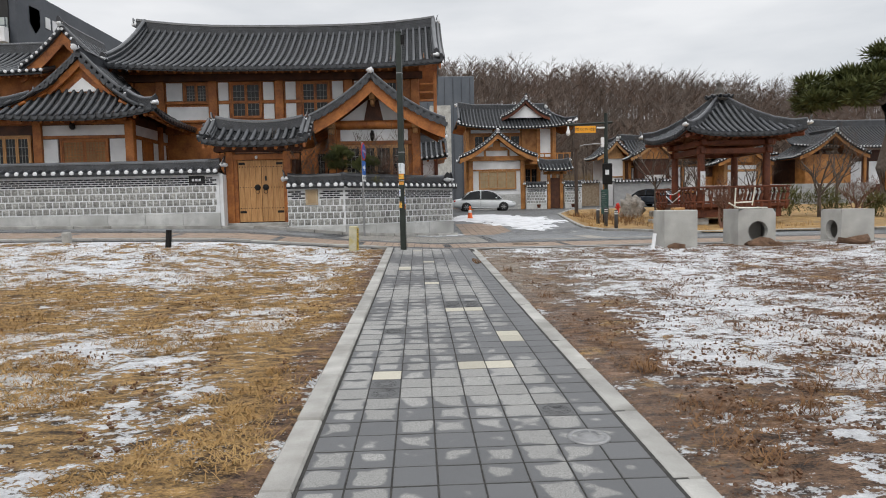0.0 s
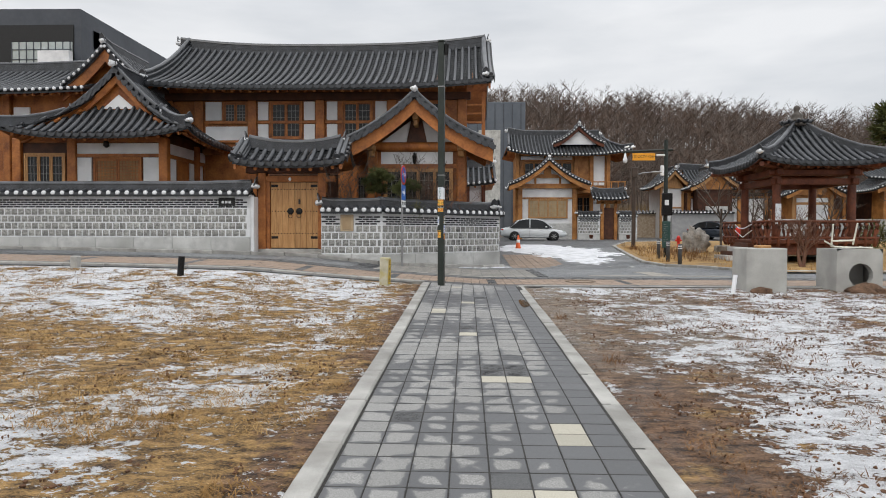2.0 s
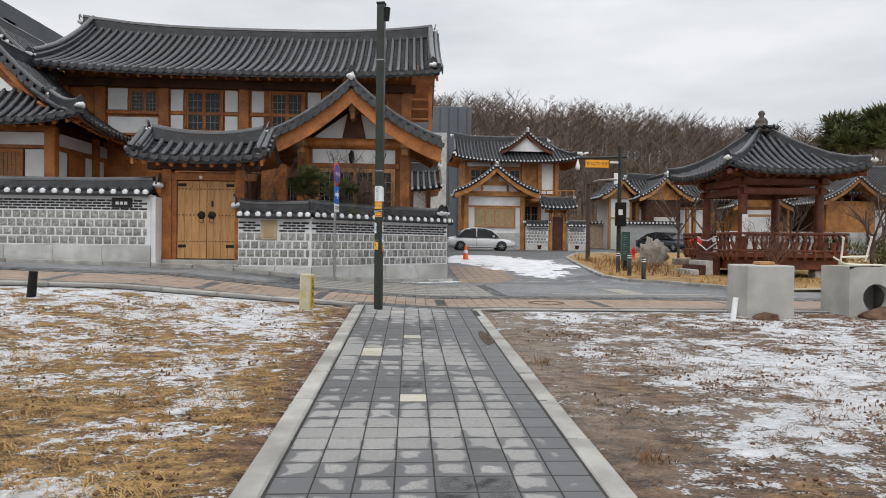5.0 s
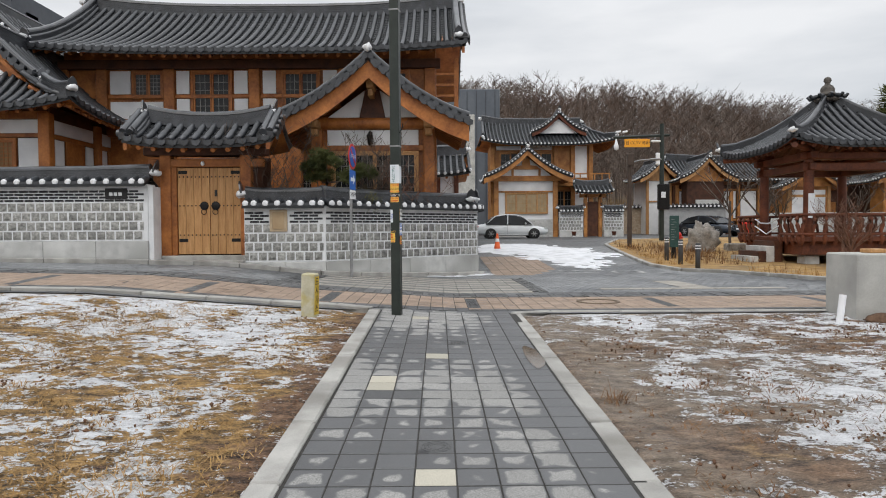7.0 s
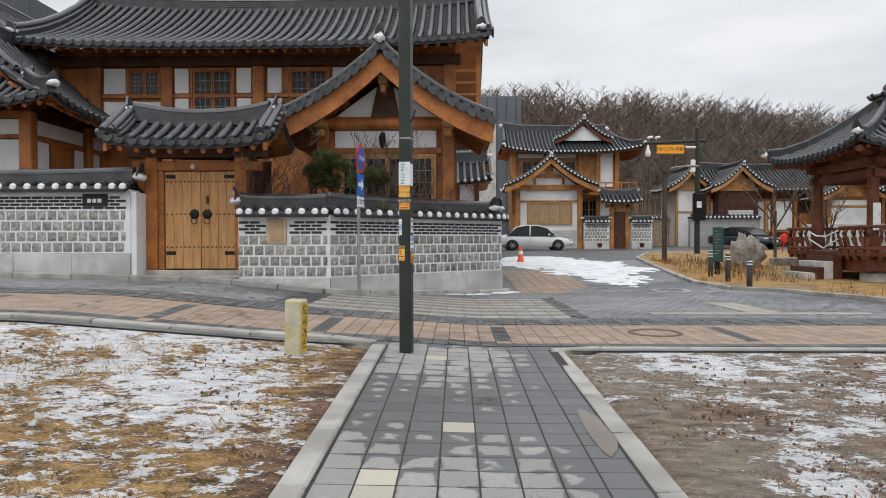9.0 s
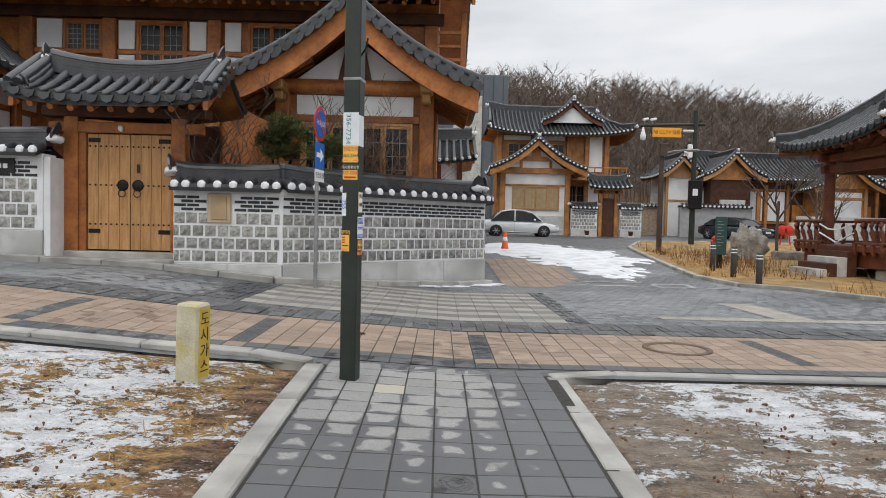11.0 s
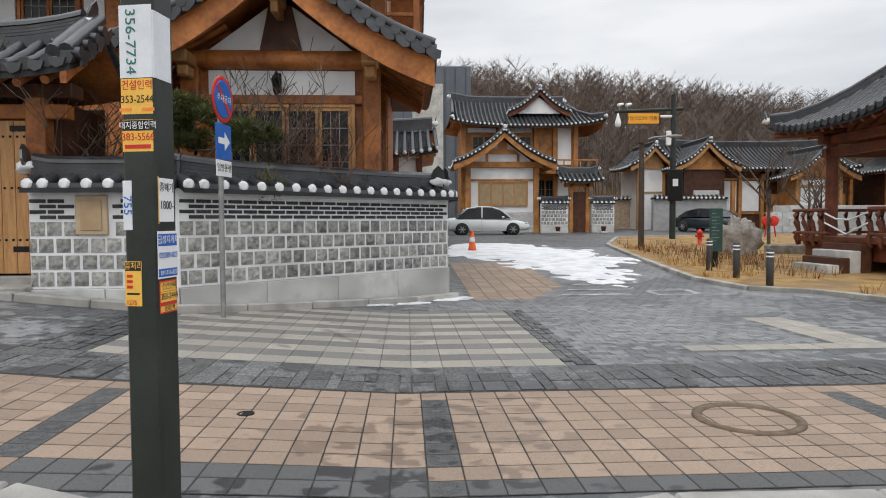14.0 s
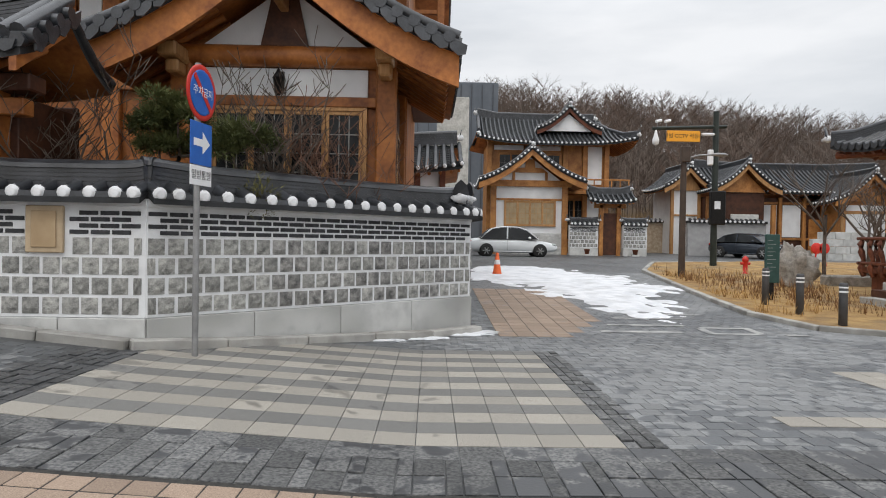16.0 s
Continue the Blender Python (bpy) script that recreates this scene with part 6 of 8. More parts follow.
slope(small, (-1.2, 39.2), (1, 0), (0, -1), 2.6, -3, 2.9, -3, 2.9, 5.3, 4.15, 0.1, 0.2, 0.1, lime=True)
slope(small, (-1.2, 39.2), (-1, 0), (0, 1), 2.6, -2.9, 3, -2.9, 3, 5.3, 4.15, 0.1, 0.2, 0.1, step=0.6, rafters=False)
ridge(small, [(-4.1, 39.2, 5.5), (-1, 39.2, 5.35), (1.6, 39.2, 5.5)], 0.3, 0.24)

# ---- the square pavilion ----
pav = thing("pavilion", (13.8, 29.5, 0.5), "red-brown timber pavilion with a pyramid tiled roof", "pavilion")
PX, PY = 13.8, 29.5
for dx in (-1.45, 1.45):
    for dy in (-1.45, 1.45):
        part("post", Mesh().tube([(PX + dx, PY + dy, 0.5), (PX + dx, PY + dy, 3.85)], [0.17, 0.15], 14), WOOD_RED, pav)
        part("footing", Mesh().box(PX + dx - 0.25, PY + dy - 0.25, 0.2, PX + dx + 0.25, PY + dy + 0.25, 0.72, 0.04), GRANITE, pav)
for sgn in (-1, 1):
    B("beam", pav, WOOD_RED, PX - 1.7, PY + sgn * 1.45 - 0.1, 3.5, PX + 1.7, PY + sgn * 1.45 + 0.1, 3.75, 0.02)
    B("beam", pav, WOOD_RED, PX + sgn * 1.45 - 0.1, PY - 1.7, 3.51, PX + sgn * 1.45 + 0.1, PY + 1.7, 3.76, 0.02)
    B("purlin", pav, WOOD_RED, PX - 1.8, PY + sgn * 1.45 - 0.13, 3.86, PX + 1.8, PY + sgn * 1.45 + 0.13, 4.1, 0.03)
    B("purlin", pav, WOOD_RED, PX + sgn * 1.45 - 0.13, PY - 1.8, 3.87, PX + sgn * 1.45 + 0.13, PY + 1.8, 4.11, 0.03)
B("deck", pav, WOOD_RED, PX - 2.1, PY - 2.1, 1.18, PX + 2.1, PY + 2.1, 1.34, 0.02)
B("skirt", pav, WOOD_RED, PX - 1.9, PY - 1.9, 0.75, PX + 1.9, PY + 1.9, 1.18, 0.02)
for i in range(12):
    for fx, fy, axx in ((0, -1, 1), (0, 1, 1), (-1, 0, 0), (1, 0, 0)):
        t = -2.0 + 4.0 * i / 11
        if (fx == -1 and -0.9 < t < 0.6):
            continue
        x, y = (PX + t, PY + fy * 2.02) if axx else (PX + fx * 2.02, PY + t)
        o = Vector((fx, fy, 0))
        prof = [(0.0, 1.1, 0.07), (0.09, 1.3, 0.075), (0.02, 1.5, 0.05), (0.1, 1.72, 0.07), (0.13, 1.9, 0.06), (0.07, 2.0, 0.04)]
        part("baluster", Mesh().tube([Vector((x, y, 0)) + o * a + Vector((0, 0, z)) for a, z, r in prof], [r for a, z, r in prof], 6), WOOD_RED, pav)
for z, w in ((2.05, 0.07), (1.42, 0.05)):
    for sgn in (-1, 1):
        B("handrail", pav, WOOD_RED, PX - 2.15, PY + sgn * 2.08 - w, z - 0.04, PX + 2.15, PY + sgn * 2.08 + w, z + 0.04, 0.02)
    B("handrail", pav, WOOD_RED, PX + 2.08 - w, PY - 2.0, z - 0.04, PX + 2.08 + w, PY + 2.0, z + 0.04, 0.02)
    B("handrail", pav, WOOD_RED, PX - 2.08 - w, PY - 2.0, z - 0.04, PX - 2.08 + w, PY - 0.9, z + 0.04, 0.02)
    B("handrail", pav, WOOD_RED, PX - 2.08 - w, PY + 0.6, z - 0.04, PX - 2.08 + w, PY + 2.0, z + 0.04, 0.02)
for k in range(4):
    B("step", pav, WOOD_DARK if k % 2 else GRANITE, PX - 3.1 + k * 0.27, PY - 0.9, 0.3, PX - 2.8 + k * 0.27, PY + 0.55, 0.68 + k * 0.17, 0.015)
part("barrier_tape", Mesh().tube([(PX - 2.2, PY - 1.0, 1.95), (PX - 2.3, PY - 0.5, 1.78), (PX - 2.3, PY, 1.8), (PX - 2.2, PY + 0.6, 1.95)], 0.024, 5), PAPER, pav, "pale blue-white barrier tape")
part("barrier_tape", Mesh().tube([(PX - 2.2, PY - 1.0, 1.7), (PX - 2.3, PY - 0.4, 1.42), (PX - 2.2, PY + 0.6, 1.7)], 0.024, 5), PAPER, pav)
B("notice", pav, PAPER, PX - 1.56, PY - 1.64, 1.95, PX - 1.34, PY - 1.622, 2.75, 0.002, "white paper notice on the post")
for e, o in (((1, 0), (0, -1)), ((0, 1), (1, 0)), ((-1, 0), (0, 1)), ((0, -1), (-1, 0))):
    slope(pav, (PX, PY), e, o, 2.6, -2.6, 2.6, -0.12, 0.12, 6.1, 4.25, 0.2, 0.3, 0.0, step=0.27, rad=0.08, raf=WOOD_RED, under=WOOD_RED)
for sx in (-1, 1):
    for sy in (-1, 1):
        pts = []
        for v in (1.0, 0.85, 0.65, 0.45, 0.25, 0.06):
            pts.append((PX + sx * 2.58 * v, PY + sy * 2.58 * v, 6.12 - 1.85 * v - 0.8 * v * (1 - v) + 0.3 * v ** 5 + 0.02))
        ridge(pav, pts, 0.2, 0.2, (True, False))
        part("corner_rafter", Mesh().tube([(PX + sx * 1.2, PY + sy * 1.2, 4.2), (PX + sx * 2.5, PY + sy * 2.5, 4.22)], 0.1, 6), WOOD_RED, pav)
part("finial", Mesh().lathe((PX, PY, 6.0), [(0.36, 0), (0.42, 0.06), (0.42, 0.1), (0.3, 0.15), (0.36, 0.2), (0.36, 0.26), (0.25, 0.3), (0.22, 0.36), (0.23, 0.45), (0.17, 0.55), (0.1, 0.6), (0.08, 0.66), (0.13, 0.74), (0.11, 0.82), (0.03, 0.88)], 16), material("weathered_clay_finial", (0.05, 0.045, 0.04), (0.12, 0.105, 0.09), 8, 0.8, 0.4), pav, "stacked clay finial")
for k in range(10):
    a = 2 * math.pi * k / 10
    part("finial_petal", Mesh().tube([(PX + 0.3 * math.cos(a), PY + 0.3 * math.sin(a), 6.2), (PX + 0.55 * math.cos(a), PY + 0.55 * math.sin(a), 6.15), (PX + 0.62 * math.cos(a), PY + 0.62 * math.sin(a), 6.24)], [0.09, 0.08, 0.05], 6), TILE, pav)


# ---- street furniture ----
pole = thing("utility_pole", (-0.41, 16.0, 0.4), "dark green square steel pole covered with paper stickers", "pole")
PM = pose(-0.39, 16.0, 0, 0, 0, -11) @ Matrix.Diagonal((0.88, 0.88, 1, 1))
part("shaft", Mesh().box(-0.075, -0.075, 0.3, 0.075, 0.075, 5.68, 0.012, PM), POLE_GREEN, pole)
part("cap", Mesh().box(-0.085, -0.085, 5.68, 0.085, 0.085, 5.71, 0.006, PM), POLE_GREEN, pole)
for z in (2.82, 4.72):
    part("band", Mesh().box(-0.08, -0.08, z - 0.01, 0.08, 0.08, z + 0.012, 0.003, PM), STEEL, pole, "thin steel strap")
part("hook", Mesh().tube([PM @ Vector((0.07, -0.05, 3.0)), PM @ Vector((0.12, -0.07, 3.05)), PM @ Vector((0.14, -0.07, 3.13))], 0.008, 5), IRON, pole)


def sticker(face, x0, x1, z0, z1, mat, lines=(), vertical=False, lift=0.0):
    """A paper notice on the front (0) or east (1) side of the pole, with its lines: (text, size, dx, dz, material)."""
    turn = PM if face == 0 else PM @ pose(0, 0, 0, 0, 0, 90)
    y = -0.0765 - lift
    s = part("sticker", Mesh().box(x0, y, z0, x1, -0.0752, z1, 0.0, turn), mat, pole)
    for text, size, dx, dz, mt in lines:
        m = turn @ Matrix.Translation((dx, y - 0.0016, dz)) @ pose(0, 0, 0, 90, 0, 0) @ (pose(0, 0, 0, 0, 0, -90) if vertical else Matrix.Identity(4))
        writing(text, mt, s, m, size, depth=0.0004)
    return s


TEAL = material("teal_print", (0.02, 0.14, 0.12), (0.03, 0.18, 0.16), 8, 0.6, 0.0)
sticker(0, -0.074, 0.07, 2.30, 2.56, PAPER, [("356-7734", 0.062, -0.025, 2.43, TEAL)], True)
part("wrap_sticker", Mesh().box(-0.076, -0.074, 2.3, 0.0762, 0.05, 2.54, 0.0, PM @ Matrix.Translation((0.0006, 0, 0))), PAPER, pole, "torn white paper wrapped round the edge")
sticker(0, -0.072, 0.068, 2.17, 2.297, YELLOW, [("건설인력", 0.038, 0, 2.272, RED), ("353-2544", 0.038, 0, 2.222, BLACK)])
B0 = sticker(0, -0.07, 0.066, 2.035, 2.15, YELLOW, [("대지종합인력", 0.03, 0, 2.128, WHITE), ("383-5566", 0.038, 0, 2.087, RED)])
part("header", Mesh().box(-0.07, -0.0772, 2.11, 0.066, -0.0766, 2.148, 0.0, PM), BLACK, B0)
part("footer_bar", Mesh().box(-0.06, -0.0772, 2.045, 0.056, -0.0766, 2.06, 0.0, PM), RED, B0)
sticker(0, -0.075, -0.035, 1.75, 1.93, PAPER, [("755", 0.05, -0.055, 1.84, BLUE)], True)
for dx in (-0.05, 0.05):
    part("text_bar", Mesh().box(dx - 0.03, -0.0772, 2.18, dx + 0.025, -0.0766, 2.192, 0.0, PM), ORANGE, pole)
B1 = sticker(0, -0.074, 0.0, 1.47, 1.635, YELLOW, [("일처리", 0.03, -0.035, 1.617, YELLOW), ("1275", 0.024, -0.045, 1.482, RED)])
part("header", Mesh().box(-0.073, -0.0772, 1.6, -0.002, -0.0766, 1.633, 0.0, PM), BLACK, B1)
for k in range(3):
    part("text_bar", Mesh().box(-0.066, -0.0772, 1.535 + k * 0.02, -0.04, -0.0766, 1.546 + k * 0.02, 0.0, PM), RED, B1)
part("text_bar", Mesh().box(-0.066, -0.0772, 1.512, -0.01, -0.0766, 1.519, 0.0, PM), BLACK, B1)
S2 = sticker(1, -0.078, 0.07, 1.57, 1.745, WHITE, [("금성지게차", 0.034, 0, 1.712, WHITE), ("02)389-825", 0.03, 0, 1.655, BLUE), ("011-315-825", 0.024, 0, 1.59, WHITE)])
for z0, z1 in ((1.69, 1.735), (1.576, 1.606)):
    part("blue_field", Mesh().box(-0.074, -0.0772, z0, 0.066, -0.0766, z1, 0.0, PM @ pose(0, 0, 0, 0, 0, 90)), BLUE, S2)
S3 = sticker(1, -0.07, 0.06, 1.44, 1.562, RED, [("신신인력", 0.03, 0, 1.54, BLACK), ("383-2444", 0.034, 0, 1.502, BLACK), ("건설인력", 0.022, 0, 1.457, BLACK)])
for z0, z1 in ((1.522, 1.556), (1.482, 1.52), (1.446, 1.468)):
    part("yellow_field", Mesh().box(-0.065, -0.0772, z0, 0.055, -0.0766, z1, 0.0, PM @ pose(0, 0, 0, 0, 0, 90)), YELLOW, S3)
sticker(1, -0.06, 0.05, 1.78, 1.94, WHITE, [("종폐기", 0.038, -0.005, 1.905, BLACK), ("1800-", 0.044, -0.005, 1.84, BLACK)])
part("yellow_edge", Mesh().box(-0.066, -0.0763, 1.772, -0.0605, -0.0752, 1.945, 0.0, PM @ pose(0, 0, 0, 0, 0, 90)), YELLOW, pole)
part("top_camera", Mesh().tube([PM @ Vector((0.1, 0, 5.4)), PM @ Vector((0.13, -0.02, 5.62))], 0.05, 8), IRON, pole, "small dark sensor near the top")
part("base_plate", Mesh().box(-0.13, -0.13, 0.36, 0.13, 0.13, 0.415, 0.01, PM), POLE_GREEN, pole)

sign = thing("road_sign", (-1.9, 22.2, 0.5), "grey post with no-parking disc and one-way sign", "sign")
SM = pose(-1.86, 22.2, 0, 0, 0, 80)
part("post", Mesh().tube([(-1.86, 22.2, 0.35), (-1.86, 22.2, 3.7)], 0.035, 10), STEEL, sign)


def disc(r, y0, y1, z, mat, name, par, lab=""):
    m = Mesh().lathe((0, 0, 0), [(r, y1), (r, y0), (r * 0.9, y0 - 0.001)], 32, "y")
    m.v = [tuple(SM @ (Vector(v) + Vector((0, 0, z)))) for v in m.v]
    return part(name, m, mat, par, lab)


d0 = disc(0.3, -0.05, -0.04, 3.38, RED, "disc", sign, "red and blue no-parking disc")
disc(0.245, -0.056, -0.05, 3.38, BLUE, "blue_field", d0)
part("slash", Mesh().box(-0.24, -0.063, -0.028, 0.24, -0.0585, 0.028, 0.0, SM @ Matrix.Translation((0, 0, 3.38)) @ pose(0, 0, 0, 0, 45, 0)), RED, d0)
writing("주차금지", WHITE, d0, SM @ Matrix.Translation((0, -0.065, 3.38)) @ pose(0, 0, 0, 90, 0, 0), 0.11)
p1 = part("one_way_plate", Mesh().box(-0.22, -0.05, 2.6, 0.22, -0.04, 3.06, 0.004, SM), BLUE, sign, "blue one-way plate with white arrow")
arrow = [(-0.16, 2.8), (0.02, 2.8), (0.02, 2.72), (0.17, 2.84), (0.02, 2.96), (0.02, 2.88), (-0.16, 2.88)]
am = Mesh().plate(arrow, -0.054, -0.0505)
am.v = [tuple(SM @ Vector(v)) for v in am.v]
part("arrow", am, WHITE, p1)
p2 = part("text_plate", Mesh().box(-0.22, -0.05, 2.38, 0.22, -0.04, 2.59, 0.004, SM), WHITE, sign)
writing("일방통행", BLACK, p2, SM @ Matrix.Translation((0, -0.052, 2.485)) @ pose(0, 0, 0, 90, 0, 0), 0.11)

mark = thing("gas_marker_post", (-1.6, 15.8, 0.45), "short weathered stone marker post with yellow painted lettering", "post")
MM = pose(-1.6, 15.85, 0.43, 1.5, 2, -14)
part("stone", Mesh().box(-0.1, -0.085, -0.2, 0.1, 0.085, 0.62, 0.018, MM), material("lichened_stone_post", (0.4, 0.37, 0.26), (0.58, 0.55, 0.42), 6, 0.9, 0.5, fine=60, dirt=(0.42, 0.33, 0.07), dirt_scale=5), mark)
part("painted_face", Mesh().box(0.1005, -0.07, 0.05, 0.103, 0.07, 0.58, 0.0, MM), material("worn_yellow_paint", (0.5, 0.34, 0.03), (0.62, 0.45, 0.08), 9, 0.8, 0.3), mark, "worn yellow painted side")
for k, ch in enumerate("도시가스"):
    writing(ch, BLACK, mark, MM @ Matrix.Translation((0.1045, 0, 0.5 - k * 0.125)) @ Matrix(((0, 0, 1, 0), (1, 0, 0, 0), (0, 1, 0, 0), (0, 0, 0, 1))), 0.12)

boll = thing("bollard", (8.2, 26.75, 0.3), "dark grey round bollard with two white bands", "bollard", "bollards by the lawn")
part("tube", Mesh().lathe((8.2, 26.75, 0.3), [(0.075, 0), (0.075, 0.84), (0.06, 0.875), (0.01, 0.88)], 16), material("dark_grey_bollard", (0.05, 0.05, 0.052), (0.085, 0.085, 0.088), 6, 0.6, 0.1), boll)
for z in (0.70, 0.78):
    part("band", Mesh().lathe((8.2, 26.75, 0.3 + z), [(0.0755, 0), (0.077, 0.002), (0.077, 0.028), (0.0755, 0.03)], 16), WHITE, boll)
for x, y in ((8.15, 28.05), (8.2, 29.5)):
    copy_thing(boll, pose(x, y, g(x, y) + 0.02))
tip = solid("leaning_post", Mesh().tube([(-5.9, 15.45, g(-5.9, 15.4) - 0.1), (-5.86, 15.45, g(-5.9, 15.4) + 0.4)], [0.07, 0.065], 10), IRON, "short black rubber post leaning in the snow", "post")
solid("stone_stub", Mesh().box(-8.7, 16.1, 0.6, -8.52, 16.28, 1.05, 0.03), KERB, "small grey stone stub at the field edge", "post")
solid("white_pipe", Mesh().tube([(5.68, 15.6, 0.3), (5.74, 15.62, 0.72)], 0.045, 10), WHITE, "short white plastic pipe standing in the soil", "pipe")

cone = thing("traffic_cone", (2.85, 36.1, 0.73), "orange traffic cone standing on snow", "cone")
part("body", Mesh().lathe((2.85, 36.1, 0.76), [(0.16, 0), (0.13, 0.1), (0.05, 0.66), (0.03, 0.7)], 16), CONE, cone)
part("base", Mesh().box(2.64, 35.89, 0.72, 3.06, 36.31, 0.77, 0.01), CONE, cone)
part("band", Mesh().lathe((2.85, 36.1, 0.76), [(0.1, 0.32), (0.103, 0.33), (0.08, 0.46), (0.077, 0.47)], 16), WHITE, cone, "white reflective band")

lampost = thing("street_lamp", (8.75, 35.8, 0.75), "brown steel street lamp post with side arm", "street lamp")
part("post", Mesh().tube([(8.75, 35.8, 0.6), (8.75, 35.8, 4.9)], [0.11, 0.09], 12), POLE_BROWN, lampost)
part("arm", Mesh().tube([(8.75, 35.8, 4.55), (9.2, 35.8, 4.68), (9.7, 35.8, 4.72)], 0.03, 8), STEEL, lampost)
part("lamp_head", Mesh().blob((9.9, 35.8, 4.72), (0.3, 0.12, 0.06), 6, 0.02), STEEL, lampost)
part("junction_box", Mesh().box(8.6, 35.6, 4.45, 8.9, 35.75, 4.95, 0.02), POLE_BROWN, lampost)
cctv = thing("camera_pole", (11.7, 40.2, 1.0), "tall dark steel pole with cross arm, cameras and orange sign", "pole")
part("post", Mesh().tube([(11.7, 40.2, 0.8), (11.7, 40.2, 7.0)], [0.13, 0.11], 12), POLE_GREEN, cctv)
part("arm", Mesh().tube([(9.2, 40.2, 6.3), (12.1, 40.2, 6.42)], 0.07, 8), POLE_GREEN, cctv)
os_ = B("orange_sign", cctv, material("orange_sign_face", (0.8, 0.33, 0.02), (0.86, 0.4, 0.03), 8, 0.5, 0.0), 9.75, 40.1, 5.8, 11.05, 40.16, 6.22, 0.01, "orange camera notice board")
writing("방범 CCTV 작동중", BLACK, os_, Matrix.Translation((10.4, 40.095, 6.01)) @ pose(0, 0, 0, 90, 0, 0), 0.2)
part("dome_camera", Mesh().lathe((9.35, 40.2, 5.75), [(0.02, -0.1), (0.12, -0.04), (0.13, 0.12), (0.08, 0.26), (0.03, 0.5)], 12), WHITE, cctv, "white dome camera")
for x in (9.4, 9.75):
    part("camera", Mesh().tube([(x - 0.1, 40.05, 6.55), (x + 0.15, 40.2, 6.62)], 0.055, 8), WHITE, cctv)
    part("bracket", Mesh().tube([(x, 40.2, 6.3), (x, 40.2, 6.55)], 0.02, 5), STEEL, cctv)
part("flood_lamp", Mesh().box(11.1, 40.05, 6.05, 11.6, 40.2, 6.15, 0.03), WHITE, cctv)
B("cabinet", cctv, IRON, 11.42, 39.85, 2.6, 12.0, 40.08, 3.9, 0.03, "dark control cabinet on the pole")
B("notice", cctv, PAPER, 11.55, 39.84, 3.2, 11.78, 39.848, 3.5, 0.0)
part("horn", Mesh().box(11.35, 40.0, 4.9, 11.55, 40.15, 5.5, 0.03), WHITE, cctv)
board = thing("guide_board", (8.75, 30.3, 0.5), "dark green guide board on a post", "sign")
B("post", board, IRON, 8.68, 30.3, 0.4, 8.82, 30.4, 1.1, 0.01)
B("panel", board, SIGN_GREEN, 8.58, 30.25, 0.95, 8.92, 30.32, 2.1, 0.015)
for k in range(9):
    B("text_bar", board, STEEL, 8.62, 30.245, 1.95 - k * 0.09, 8.74 + 0.08 * (k % 2), 30.25, 1.962 - k * 0.09, 0.0)
solid("garden_rock", Mesh().blob((11.1, 33.6, 1.05), (0.55, 0.45, 0.72), 16, 0.32, 3), ROCK, "pale pitted ornamental rock on the lawn", "rock")
hyd = thing("fire_hydrant", (11.5, 37.2, 0.85), "small red fire hydrant on the lawn", "hydrant")
part("body", Mesh().lathe((11.5, 37.2, 0.8), [(0.13, 0), (0.13, 0.06), (0.08, 0.08), (0.08, 0.45), (0.11, 0.48), (0.1, 0.58), (0.03, 0.66)], 12), RED, hyd)
part("outlet", Mesh().tube([(11.34, 37.2, 1.2), (11.66, 37.2, 1.2)], 0.05, 8), RED, hyd)
bar = thing("red_barrier", (16.4, 41.0, 1.05), "red round plastic stand with legs", "barrier")
for dx in (-0.16, 0.16):
    part("disc", Mesh().lathe((16.4 + dx, 41.0, 1.75), [(0.22, 0.02), (0.23, 0), (0.2, -0.02)], 20, "y"), RED, bar)
    part("leg", Mesh().tube([(16.4 + dx * 1.6, 41, 1.0), (16.4 + dx, 41, 1.6)], 0.03, 6), RED, bar)
solid("stone_bench", Mesh().box(12.2, 33.6, 0.6, 13.5, 34.1, 1.0, 0.05), ROCK, "low grey stone bench beside the rock", "bench")
for x, c in ((9.85, 1), (12.7, 1)):
    pot = thing("plant_pot", (x, 53.0, 1.1), "small terracotta pot on a pale block by the gate", "plant pot")
    part("pot", Mesh().lathe((x, 53.0, 1.15), [(0.12, 0), (0.17, 0.28), (0.18, 0.3), (0.15, 0.3)], 12), WOOD_RED, pot)
    part("block", Mesh().box(x - 0.2, 52.85, 0.95, x + 0.2, 53.2, 1.15, 0.02), GRANITE, pot)

# ---- concrete manhole blocks on the field ----


